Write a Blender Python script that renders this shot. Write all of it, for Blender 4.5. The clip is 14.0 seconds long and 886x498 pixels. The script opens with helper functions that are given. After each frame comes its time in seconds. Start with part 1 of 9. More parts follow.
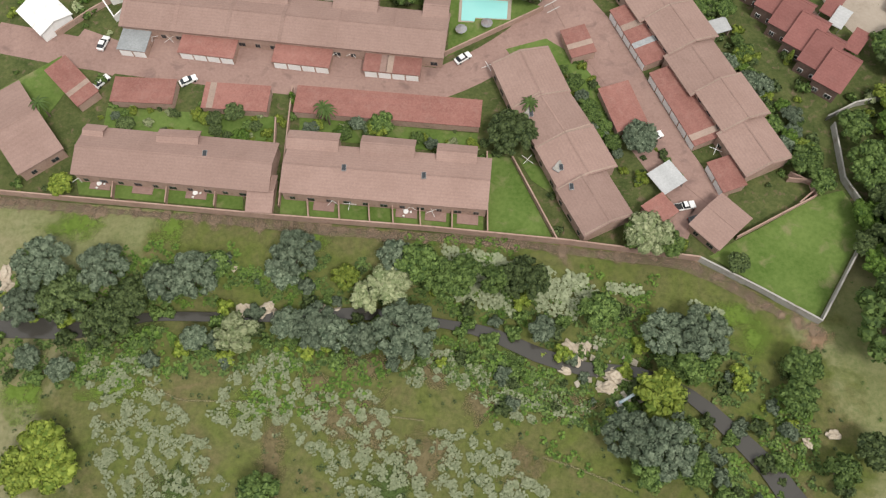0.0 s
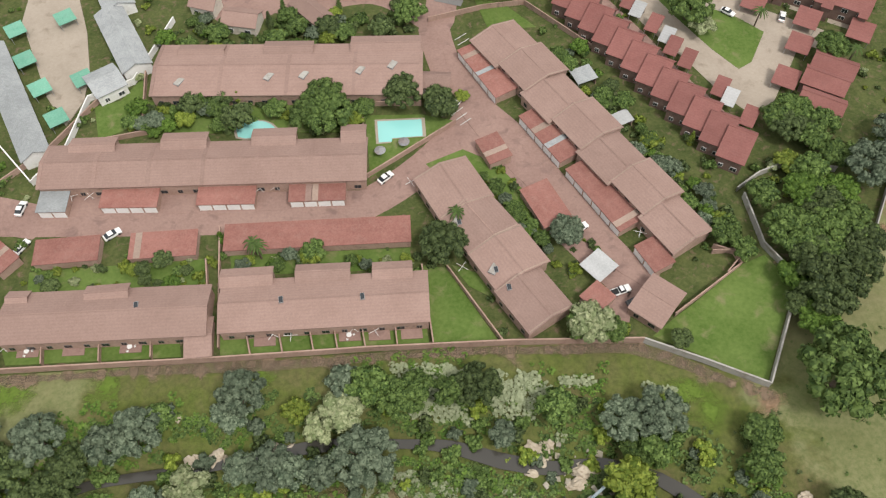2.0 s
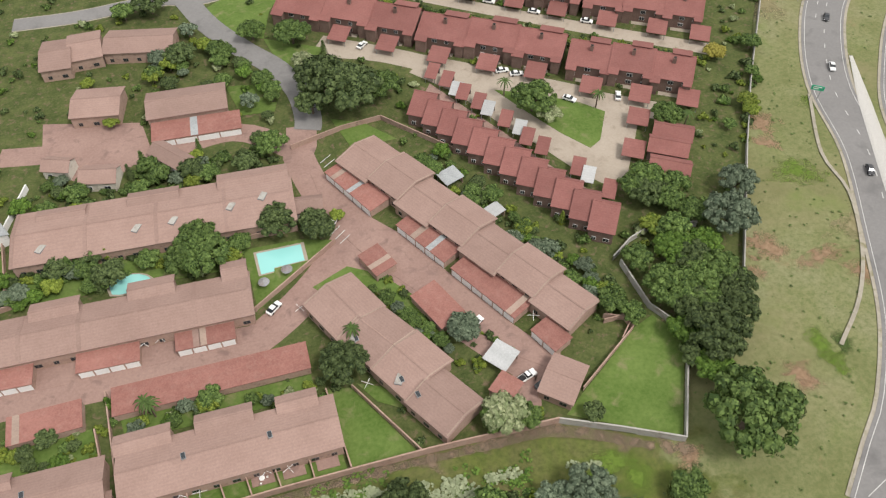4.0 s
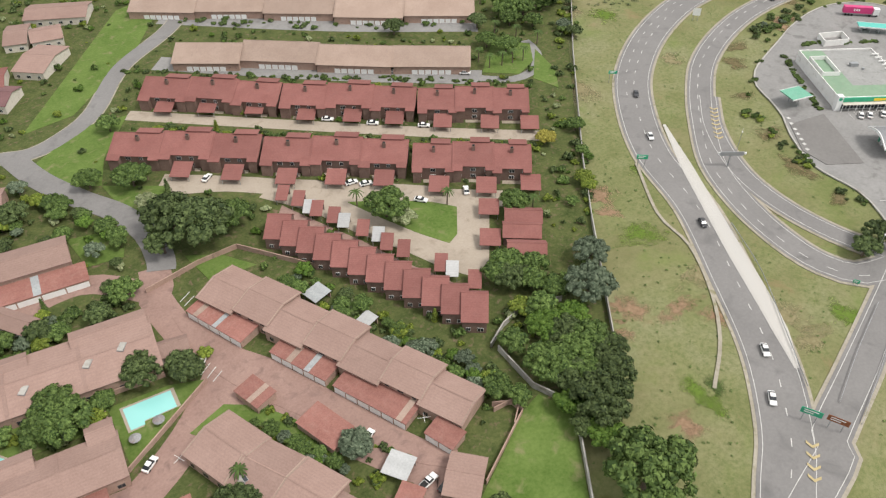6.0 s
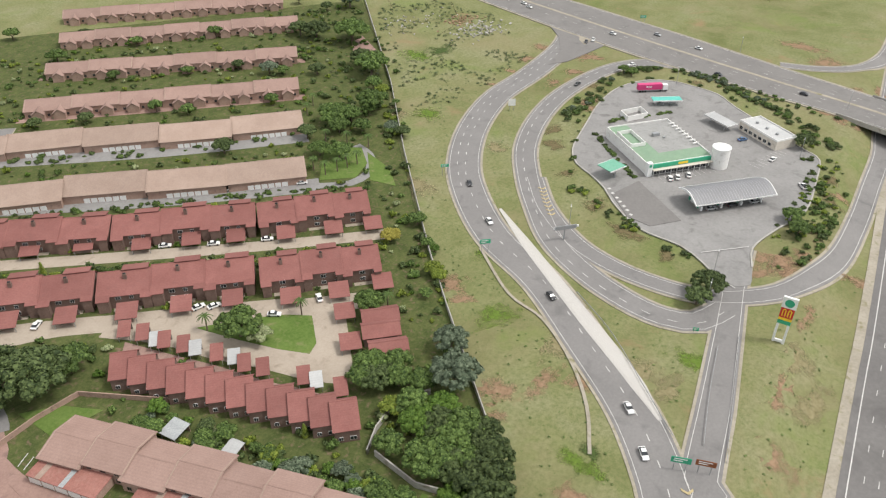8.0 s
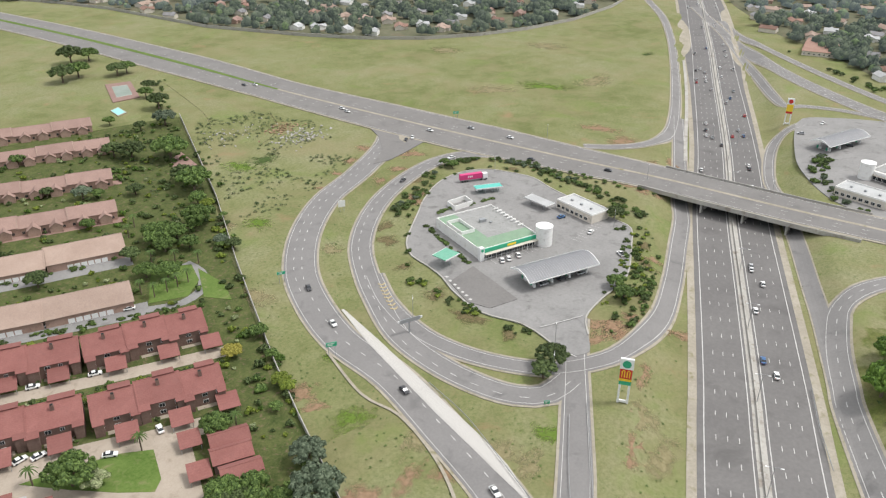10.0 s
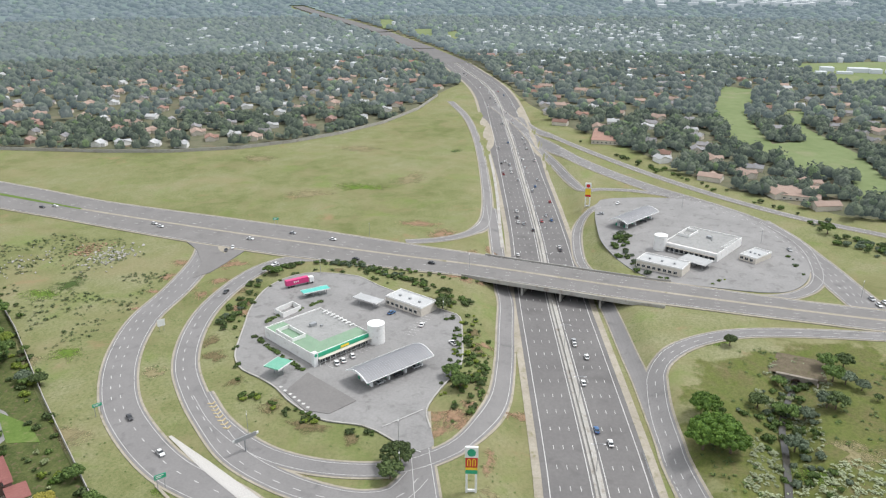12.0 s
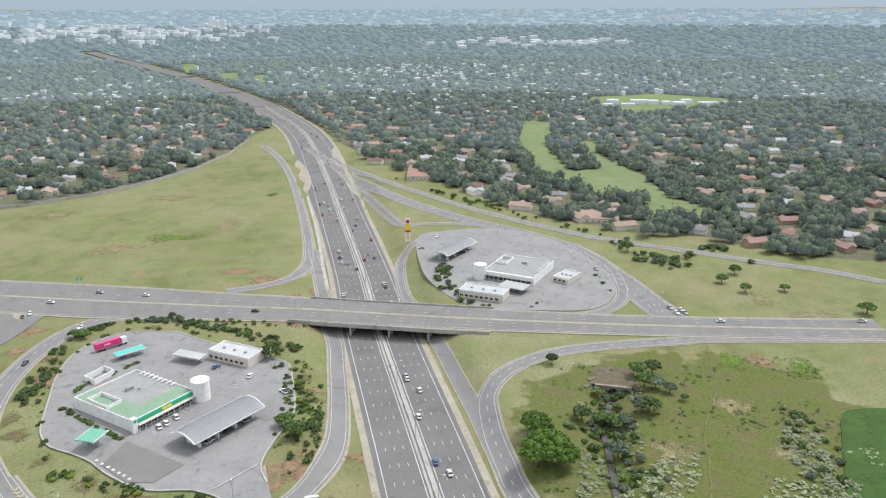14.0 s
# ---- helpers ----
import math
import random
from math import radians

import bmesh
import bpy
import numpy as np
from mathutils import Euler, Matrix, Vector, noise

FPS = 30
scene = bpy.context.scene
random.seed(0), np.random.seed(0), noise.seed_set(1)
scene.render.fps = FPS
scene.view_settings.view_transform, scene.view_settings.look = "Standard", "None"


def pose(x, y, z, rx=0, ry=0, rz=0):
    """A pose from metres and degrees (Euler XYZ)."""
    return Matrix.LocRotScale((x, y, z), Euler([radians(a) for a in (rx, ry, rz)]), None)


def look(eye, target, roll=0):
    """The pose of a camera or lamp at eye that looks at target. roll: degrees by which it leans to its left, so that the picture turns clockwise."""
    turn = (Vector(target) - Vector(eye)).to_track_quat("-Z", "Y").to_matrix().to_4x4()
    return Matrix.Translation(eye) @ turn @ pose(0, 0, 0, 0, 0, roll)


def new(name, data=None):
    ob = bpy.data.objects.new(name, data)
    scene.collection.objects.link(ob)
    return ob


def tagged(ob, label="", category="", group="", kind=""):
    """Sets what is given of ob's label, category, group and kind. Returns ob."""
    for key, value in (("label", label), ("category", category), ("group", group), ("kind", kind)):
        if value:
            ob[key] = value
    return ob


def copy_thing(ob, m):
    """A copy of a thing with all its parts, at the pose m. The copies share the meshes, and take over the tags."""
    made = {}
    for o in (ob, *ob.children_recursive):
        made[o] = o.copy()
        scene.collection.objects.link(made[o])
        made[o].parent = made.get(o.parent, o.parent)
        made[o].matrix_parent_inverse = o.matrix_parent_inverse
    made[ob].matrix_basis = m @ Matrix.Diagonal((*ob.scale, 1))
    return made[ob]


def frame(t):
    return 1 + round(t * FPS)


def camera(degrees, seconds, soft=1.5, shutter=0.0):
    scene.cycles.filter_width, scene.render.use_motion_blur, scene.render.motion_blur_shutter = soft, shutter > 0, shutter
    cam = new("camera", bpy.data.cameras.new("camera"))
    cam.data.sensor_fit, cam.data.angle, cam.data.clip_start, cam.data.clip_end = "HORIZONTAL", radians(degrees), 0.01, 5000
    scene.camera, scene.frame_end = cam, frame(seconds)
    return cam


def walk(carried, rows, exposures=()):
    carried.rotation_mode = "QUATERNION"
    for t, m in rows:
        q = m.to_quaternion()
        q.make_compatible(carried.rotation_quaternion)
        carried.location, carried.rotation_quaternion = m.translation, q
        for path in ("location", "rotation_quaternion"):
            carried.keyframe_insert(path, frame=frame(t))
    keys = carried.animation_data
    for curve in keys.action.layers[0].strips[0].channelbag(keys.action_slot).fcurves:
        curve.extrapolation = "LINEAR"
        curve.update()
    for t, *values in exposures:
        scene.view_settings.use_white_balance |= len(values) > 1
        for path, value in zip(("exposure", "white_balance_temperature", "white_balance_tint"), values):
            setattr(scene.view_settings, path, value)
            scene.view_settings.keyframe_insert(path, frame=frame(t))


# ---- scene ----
# A drone hovers at one spot, turns to the right and lifts its view from the houses to the horizon.
EYE = 158.0
cam = camera(59.54, 14.0, soft=1.25)
PATH = [
    (0.0, -0.00, -66.43, -1.28),
    (0.5, -1.85, -64.31, -1.15),
    (1.0, -3.97, -62.22, -1.01),
    (1.5, -6.93, -60.15, -0.90),
    (2.0, -9.73, -58.10, -0.67),
    (4.5, -26.90, -48.03, -0.06),
    (5.0, -30.30, -46.05, -0.02),
    (5.5, -33.71, -44.10, 0.04),
    (6.0, -37.13, -42.13, 0.07),
    (6.5, -40.52, -40.25, 0.11),
    (7.0, -43.92, -38.38, 0.10),
    (7.5, -47.36, -36.52, 0.15),
    (8.0, -50.76, -34.70, 0.16),
    (10.5, -67.77, -25.59, 0.10),
    (11.0, -71.20, -23.75, 0.05),
    (11.5, -74.63, -21.91, -0.01),
    (12.0, -78.08, -20.07, -0.03),
    (12.5, -81.54, -18.20, -0.02),
    (13.0, -84.99, -17.13, -0.04),
    (13.5, -88.42, -17.16, -0.06),
    (14.0, -91.77, -17.20, -0.15),
]
walk(cam, [(t, pose(0, 0, EYE, 0, 0, yaw) @ pose(0, 0, 0, 90 + pitch, 0, 0) @ pose(0, 0, 0, 0, 0, roll))
           for t, yaw, pitch, roll in PATH],
     [(0.0, -0.24, 6500, 10), (2.0, -0.22, 6500, 10), (5.0, -0.13, 6500, 10), (8.0, -0.08, 6450, 10), (10.5, -0.04, 6250, 10), (14.0, 0.02, 6000, 10)])

# ---- light: bright overcast noon ----
world = bpy.data.worlds.new("overcast_sky")
scene.world = world
world.use_nodes = True
wn, wl = world.node_tree.nodes, world.node_tree.links
sky = wn.new("ShaderNodeTexSky")
sky.sky_type, sky.sun_disc = "NISHITA", False
sky.sun_elevation, sky.sun_rotation = radians(58), radians(150)
sky.air_density, sky.dust_density, sky.ozone_density = 1.0, 3.0, 1.0
# cloud cover: evens the blue of the sky towards white
cover = wn.new("ShaderNodeMixRGB")
cover.inputs[0].default_value = 0.78
wl.new(sky.outputs[0], cover.inputs[1])
# an overcast dome is brighter overhead than at the horizon
wco, wsep, wramp = wn.new("ShaderNodeTexCoord"), wn.new("ShaderNodeSeparateXYZ"), wn.new("ShaderNodeValToRGB")
wl.new(wco.outputs["Generated"], wsep.inputs[0])
wl.new(wsep.outputs["Z"], wramp.inputs[0])
wramp.color_ramp.elements[0].color, wramp.color_ramp.elements[1].color = (0.34, 0.40, 0.45, 1), (1.0, 0.975, 0.93, 1)
wramp.color_ramp.elements[1].position = 0.7
wgain = wn.new("ShaderNodeMixRGB")
wgain.blend_type = "MULTIPLY"
wgain.inputs[0].default_value = 1.0
wgain.inputs[2].default_value = (13.0, 13.0, 13.0, 1)
wl.new(wramp.outputs[0], wgain.inputs[1])
wl.new(wgain.outputs[0], cover.inputs[2])
wl.new(cover.outputs[0], wn["Background"].inputs["Color"])
wn["Background"].inputs["Strength"].default_value = 0.116
sun_data = bpy.data.lights.new("sun", "SUN")
sun_data.energy, sun_data.angle, sun_data.color = 2.9, radians(14), (1.0, 0.96, 0.90)
sun = new("sun", sun_data)
sun.matrix_world = look((0, 0, 400), (0.26 * 400 * -1, 0.46 * 400, 400 - 0.85 * 400))


# ---- materials ----
def shader(name, rough=0.85, spec=0.3):
    m = bpy.data.materials.new(name)
    m.use_nodes = True
    b = m.node_tree.nodes["Principled BSDF"]
    b.inputs["Roughness"].default_value = rough
    b.inputs["Specular IOR Level"].default_value = spec
    return m, m.node_tree.nodes, m.node_tree.links, b


def ramp(nodes, links, src, stops):
    r = nodes.new("ShaderNodeValToRGB")
    el = r.color_ramp.elements
    el[0].position, el[0].color = stops[0][0], (*stops[0][1], 1)
    el[1].position, el[1].color = stops[-1][0], (*stops[-1][1], 1)
    for p, c in stops[1:-1]:
        e = el.new(p)
        e.color = (*c, 1)
    links.new(src, r.inputs[0])
    return r.outputs[0]


def noise_tex(nodes, links, coord, scale, detail=5.0, rough=0.6, distort=0.0):
    n = nodes.new("ShaderNodeTexNoise")
    n.inputs["Scale"].default_value = scale
    n.inputs["Detail"].default_value = detail
    n.inputs["Roughness"].default_value = rough
    n.inputs["Distortion"].default_value = distort
    links.new(coord, n.inputs["Vector"])
    return n.outputs["Fac"]


def mixed(nodes, links, fac, a, b, mode="MIX"):
    m = nodes.new("ShaderNodeMixRGB")
    m.blend_type = mode
    for i, v in ((0, fac), (1, a), (2, b)):
        if isinstance(v, (int, float)):
            m.inputs[i].default_value = v
        elif isinstance(v, tuple):
            m.inputs[i].default_value = (*v, 1)
        else:
            links.new(v, m.inputs[i])
    return m.outputs[0]


def bumped(nodes, links, bsdf, height, strength=0.4, distance=0.05):
    b = nodes.new("ShaderNodeBump")
    b.inputs["Strength"].default_value = strength
    b.inputs["Distance"].default_value = distance
    links.new(height, b.inputs["Height"])
    links.new(b.outputs[0], bsdf.inputs["Normal"])


def surface(name, dark, light, big=0.08, fine=1.6, rough=0.85, spec=0.25, vary=0.0, bump=0.3, metal=0.0, stain=None, worldspace=True):
    """Two scales of variation between two colours, optional stains, and a shift from piece to piece."""
    m, n, l, b = shader(name, rough, spec)
    b.inputs["Metallic"].default_value = metal
    co = n.new("ShaderNodeNewGeometry").outputs["Position"] if worldspace else n.new("ShaderNodeTexCoord").outputs["Object"]
    f1 = noise_tex(n, l, co, big, 4)
    f2 = noise_tex(n, l, co, fine, 6, 0.65)
    f = mixed(n, l, 0.5, f1, f2)
    c = ramp(n, l, f, [(0.34, dark), (0.66, light)])
    if stain:
        s = ramp(n, l, noise_tex(n, l, co, big * 2.7, 6, 0.6, 0.4), [(0.55, (0, 0, 0)), (0.72, (1, 1, 1))])
        c = mixed(n, l, s, c, stain)
    if vary:
        info = n.new("ShaderNodeObjectInfo")
        v = n.new("ShaderNodeMapRange")
        v.inputs["To Min"].default_value, v.inputs["To Max"].default_value = 1 - vary, 1 + vary
        l.new(info.outputs["Random"], v.inputs["Value"])
        c = mixed(n, l, 1.0, c, v.outputs[0], "MULTIPLY")
    l.new(c, b.inputs["Base Color"])
    bumped(n, l, b, f2, bump, 0.06)
    return m


def leafy(name, dark, light, vary=0.25):
    m, n, l, b = shader(name, 0.65, 0.2)
    geo = n.new("ShaderNodeNewGeometry")
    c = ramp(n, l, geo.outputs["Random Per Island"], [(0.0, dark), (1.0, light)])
    info = n.new("ShaderNodeObjectInfo")
    v = n.new("ShaderNodeMapRange")
    v.inputs["To Min"].default_value, v.inputs["To Max"].default_value = 1 - vary, 1 + vary
    l.new(info.outputs["Random"], v.inputs["Value"])
    c = mixed(n, l, 1.0, c, v.outputs[0], "MULTIPLY")
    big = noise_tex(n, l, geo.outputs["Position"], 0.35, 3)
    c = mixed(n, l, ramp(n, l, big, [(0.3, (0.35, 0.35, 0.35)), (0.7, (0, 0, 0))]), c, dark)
    l.new(c, b.inputs["Base Color"])
    return m


def canopy(name, dark, light, haze_glow=None, amount=0.0):
    """Foliage seen from afar: each crown its own green, mottled and rough; emission paints on haze."""
    m, n, l, b = shader(name, 0.8, 0.1)
    geo = n.new("ShaderNodeNewGeometry")
    fine = noise_tex(n, l, geo.outputs["Position"], 0.55, 6, 0.75)
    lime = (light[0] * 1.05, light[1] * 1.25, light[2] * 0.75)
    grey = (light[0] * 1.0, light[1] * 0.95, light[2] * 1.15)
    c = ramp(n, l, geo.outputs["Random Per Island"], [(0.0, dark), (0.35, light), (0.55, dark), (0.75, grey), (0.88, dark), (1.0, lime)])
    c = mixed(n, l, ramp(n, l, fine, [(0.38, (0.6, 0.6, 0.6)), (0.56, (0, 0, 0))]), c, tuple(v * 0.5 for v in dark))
    l.new(c, b.inputs["Base Color"])
    bumped(n, l, b, fine, 1.0, 1.2)
    if haze_glow:
        b.inputs["Emission Color"].default_value = (*haze_glow, 1)
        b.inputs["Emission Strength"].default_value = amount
    return m


def tiled(name, dark, light, course=0.33, stain=(0.2, 0.12, 0.09), vary=0.10, grime=0.7):
    """Roof covering with courses across the fall of the roof, weather stains and lichen."""
    m, n, l, b = shader(name, 0.8, 0.25)
    tc = n.new("ShaderNodeTexCoord")
    pos = n.new("ShaderNodeNewGeometry").outputs["Position"]
    f1 = noise_tex(n, l, pos, 0.13, 5, 0.62, 0.3)
    f2 = noise_tex(n, l, pos, 2.2, 5, 0.7)
    c = ramp(n, l, mixed(n, l, 0.55, f1, f2), [(0.40, dark), (0.60, light)])
    s = ramp(n, l, noise_tex(n, l, pos, 0.55, 8, 0.72, 0.8), [(0.50, (0, 0, 0)), (0.72, (grime, grime, grime))])
    c = mixed(n, l, s, c, stain)
    w = n.new("ShaderNodeTexWave")
    w.bands_direction = "Z"
    w.inputs["Scale"].default_value = 0.5 / course
    w.inputs["Distortion"].default_value = 0.35
    l.new(pos, w.inputs["Vector"])
    c = mixed(n, l, 0.05, c, w.outputs["Color"], "MULTIPLY")
    info = n.new("ShaderNodeObjectInfo")
    v = n.new("ShaderNodeMapRange")
    v.inputs["To Min"].default_value, v.inputs["To Max"].default_value = 1 - vary, 1 + vary
    l.new(info.outputs["Random"], v.inputs["Value"])
    c = mixed(n, l, 1.0, c, v.outputs[0], "MULTIPLY")
    l.new(c, b.inputs["Base Color"])
    bumped(n, l, b, f2, 0.3, 0.05)
    return m


def ground_material():
    """Rough veld: grass in several greens, dry straw and bare red soil."""
    m, n, l, b = shader("veld_grass", 0.95, 0.1)
    pos = n.new("ShaderNodeNewGeometry").outputs["Position"]
    big = noise_tex(n, l, pos, 0.009, 5, 0.6, 0.5)
    mid = noise_tex(n, l, pos, 0.06, 6, 0.62, 0.3)
    fine = noise_tex(n, l, pos, 0.7, 8, 0.8)
    c = ramp(n, l, mixed(n, l, 0.45, big, mid), [(0.36, (0.132, 0.142, 0.054)), (0.5, (0.204, 0.208, 0.098)), (0.64, (0.262, 0.250, 0.150))])
    c = mixed(n, l, ramp(n, l, fine, [(0.38, (0.7, 0.7, 0.7)), (0.58, (0, 0, 0))]), c, (0.104, 0.130, 0.047))
    straw = ramp(n, l, noise_tex(n, l, pos, 0.022, 7, 0.66, 0.8), [(0.47, (0, 0, 0)), (0.66, (0.5, 0.5, 0.5))])
    c = mixed(n, l, straw, c, (0.235, 0.20, 0.115))
    lush = ramp(n, l, noise_tex(n, l, pos, 0.03, 5, 0.6, 0.5), [(0.56, (0, 0, 0)), (0.70, (0.5, 0.5, 0.5))])
    c = mixed(n, l, lush, c, (0.140, 0.195, 0.050))
    soil = ramp(n, l, noise_tex(n, l, pos, 0.035, 8, 0.72, 0.4), [(0.60, (0, 0, 0)), (0.70, (0.6, 0.6, 0.6))])
    c = mixed(n, l, soil, c, (0.27, 0.175, 0.105))
    # damp meadows beside the two streams: darker, richer grass with brown seed heads
    near = n.new("ShaderNodeMath")
    near.operation = "MINIMUM"
    for i, (centre, reach) in enumerate((((0.0, 22.0, 0.0), 114.0), ((262.0, -112.0, 0.0), 105.0))):
        d = n.new("ShaderNodeVectorMath")
        d.operation = "DISTANCE"
        d.inputs[1].default_value = centre
        l.new(pos, d.inputs[0])
        q = n.new("ShaderNodeMath")
        q.operation = "DIVIDE"
        q.inputs[1].default_value = reach
        l.new(d.outputs["Value"], q.inputs[0])
        l.new(q.outputs[0], near.inputs[i])
    fray = n.new("ShaderNodeMath")
    fray.operation = "MULTIPLY_ADD"
    fray.inputs[1].default_value = 0.5
    l.new(mid, fray.inputs[0])
    l.new(near.outputs[0], fray.inputs[2])
    damp = ramp(n, l, fray.outputs[0], [(0.95, (0.85, 0.85, 0.85)), (1.3, (0, 0, 0))])
    blend = noise_tex(n, l, pos, 0.085, 7, 0.68, 0.6)
    meadow = ramp(n, l, blend, [(0.34, (0.090, 0.128, 0.020)), (0.46, (0.118, 0.135, 0.034)), (0.55, (0.128, 0.128, 0.046)), (0.66, (0.150, 0.118, 0.060))])
    meadow = mixed(n, l, ramp(n, l, fine, [(0.36, (0.75, 0.75, 0.75)), (0.60, (0, 0, 0))]), meadow, (0.052, 0.068, 0.018))
    c = mixed(n, l, damp, c, meadow)
    l.new(c, b.inputs["Base Color"])
    bumped(n, l, b, fine, 0.8, 0.25)
    return m


def ragged(name, dark, light):
    """Earth or rank grass that frays out towards the edge of its patch."""
    m, n, l, b = shader(name, 0.95, 0.1)
    pos = n.new("ShaderNodeNewGeometry").outputs["Position"]
    fine = noise_tex(n, l, pos, 0.8, 7, 0.75)
    l.new(ramp(n, l, fine, [(0.35, dark), (0.65, light)]), b.inputs["Base Color"])
    d = n.new("ShaderNodeVectorMath")
    d.operation = "DISTANCE"
    d.inputs[1].default_value = (0.5, 0.5, 0.5)
    sep = n.new("ShaderNodeSeparateXYZ")
    l.new(n.new("ShaderNodeTexCoord").outputs["Generated"], sep.inputs[0])
    com = n.new("ShaderNodeCombineXYZ")
    com.inputs[2].default_value = 0.5
    l.new(sep.outputs[0], com.inputs[0])
    l.new(sep.outputs[1], com.inputs[1])
    l.new(com.outputs[0], d.inputs[0])
    rag = n.new("ShaderNodeMath")
    rag.operation = "MULTIPLY_ADD"
    l.new(noise_tex(n, l, pos, 0.22, 8, 0.72), rag.inputs[0])
    rag.inputs[1].default_value = 1.3
    l.new(d.outputs["Value"], rag.inputs[2])
    al = ramp(n, l, rag.outputs[0], [(0.72, (0.85, 0.85, 0.85)), (1.0, (0, 0, 0))])
    l.new(al, b.inputs["Alpha"])
    return m


VELD = ground_material()
ASPHALT = surface("asphalt", (0.170, 0.164, 0.161), (0.225, 0.217, 0.212), 0.05, 1.2, 0.85, stain=(0.14, 0.135, 0.133))
MOTORWAY = surface("motorway_asphalt", (0.128, 0.122, 0.120), (0.172, 0.165, 0.160), 0.03, 0.7, 0.85, stain=(0.115, 0.110, 0.107))
PALE_ASPHALT = surface("pale_worn_asphalt", (0.158, 0.151, 0.146), (0.210, 0.201, 0.193), 0.05, 1.0, 0.85, stain=(0.145, 0.139, 0.134))
FORECOURT = surface("forecourt_paving", (0.195, 0.190, 0.186), (0.275, 0.269, 0.262), 0.06, 0.9, 0.8, stain=(0.15, 0.145, 0.14))
CONCRETE = surface("weathered_concrete", (0.30, 0.285, 0.26), (0.44, 0.425, 0.395), 0.1, 1.1, 0.9, stain=(0.23, 0.20, 0.17))
VERGE = surface("pale_gravel_verge", (0.25, 0.225, 0.18), (0.38, 0.345, 0.285), 0.12, 1.0, 0.95, stain=(0.20, 0.185, 0.10))
BRICKPAVE = surface("brick_paving", (0.235, 0.150, 0.128), (0.330, 0.222, 0.188), 0.10, 1.4, 0.9, stain=(0.19, 0.125, 0.11))
TANPAVE = surface("tan_brick_paving", (0.310, 0.262, 0.212), (0.390, 0.335, 0.275), 0.10, 1.4, 0.9, stain=(0.26, 0.215, 0.17))
LAWN = surface("mown_lawn", (0.070, 0.120, 0.024), (0.140, 0.195, 0.055), 0.09, 1.1, 0.95, 0.1, stain=(0.19, 0.19, 0.09))
GARDEN = surface("dark_garden_soil", (0.040, 0.060, 0.018), (0.112, 0.125, 0.046), 0.2, 1.2, 0.95, 0.1, stain=(0.17, 0.12, 0.085))
BRONZE = surface("bronze_window_frame", (0.16, 0.13, 0.11), (0.24, 0.20, 0.17), 0.5, 3.0, 0.5, 0.4, bump=0.05)
WHITEPAINT = surface("white_paint", (0.70, 0.70, 0.69), (0.82, 0.82, 0.81), 0.3, 2.0, 0.6, bump=0.1)
LINEPAINT = surface("worn_road_paint", (0.36, 0.35, 0.34), (0.64, 0.63, 0.61), 0.5, 2.5, 0.7, bump=0.05)
YELLOWPAINT = surface("worn_yellow_paint", (0.36, 0.29, 0.15), (0.50, 0.41, 0.23), 0.5, 2.5, 0.7, bump=0.05)
def dusty(name, col, lo=0.45, hi=0.85):
    """Pale dust and old paint thinning out over the asphalt."""
    m, n, l, b = shader(name, 0.9, 0.15)
    pos = n.new("ShaderNodeNewGeometry").outputs["Position"]
    b.inputs["Base Color"].default_value = (*col, 1)
    l.new(ramp(n, l, noise_tex(n, l, pos, 4.0, 6, 0.7), [(0.30, (lo, lo, lo)), (0.66, (hi, hi, hi))]), b.inputs["Alpha"])
    return m


DUST = dusty("pale_road_dust", (0.60, 0.58, 0.55))
FAIRWAY_GRASS = surface("fairway_grass", (0.135, 0.175, 0.075), (0.190, 0.225, 0.110), 0.01, 0.1, 0.95, 0.1, stain=(0.22, 0.22, 0.13))
TANROOF = tiled("tan_roof_tiles", (0.258, 0.170, 0.143), (0.312, 0.212, 0.180), stain=(0.215, 0.146, 0.123), grime=0.4)
PALEROOF = tiled("pale_tan_roof_tiles", (0.290, 0.212, 0.172), (0.355, 0.268, 0.220), stain=(0.23, 0.175, 0.145), grime=0.4)
REDROOF = tiled("dark_red_roof_tiles", (0.200, 0.080, 0.070), (0.250, 0.108, 0.095), stain=(0.170, 0.085, 0.075), grime=0.4)
MAROONROOF = tiled("maroon_roof_tiles", (0.135, 0.070, 0.072), (0.185, 0.100, 0.100), stain=(0.12, 0.07, 0.07), grime=0.4)
REDSHEET = tiled("faded_red_sheet_roof", (0.225, 0.098, 0.080), (0.300, 0.142, 0.118), course=0.2, stain=(0.33, 0.205, 0.175), grime=0.45)
GREYROOF = tiled("grey_roof_tiles", (0.27, 0.285, 0.29), (0.37, 0.385, 0.39), stain=(0.22, 0.23, 0.23))
WHITESHEET = tiled("white_sheet_roof", (0.36, 0.365, 0.365), (0.46, 0.465, 0.465), course=0.3, stain=(0.45, 0.45, 0.45))
GREENSHEET = tiled("green_sheet_roof", (0.13, 0.33, 0.24), (0.19, 0.42, 0.31), course=0.3, stain=(0.2, 0.35, 0.28))
BRICKWALL = surface("face_brick", (0.30, 0.195, 0.155), (0.42, 0.30, 0.245), 0.3, 2.5, 0.9, stain=(0.23, 0.16, 0.13))
DARKBRICK = surface("dark_face_brick", (0.13, 0.085, 0.07), (0.23, 0.155, 0.13), 0.3, 2.5, 0.9)
PLASTER = surface("cream_plaster", (0.52, 0.475, 0.41), (0.66, 0.61, 0.54), 0.2, 1.8, 0.85, stain=(0.42, 0.37, 0.31))
WHITEWALL = surface("white_plaster", (0.70, 0.69, 0.67), (0.82, 0.81, 0.79), 0.2, 1.8, 0.8, stain=(0.58, 0.56, 0.53))
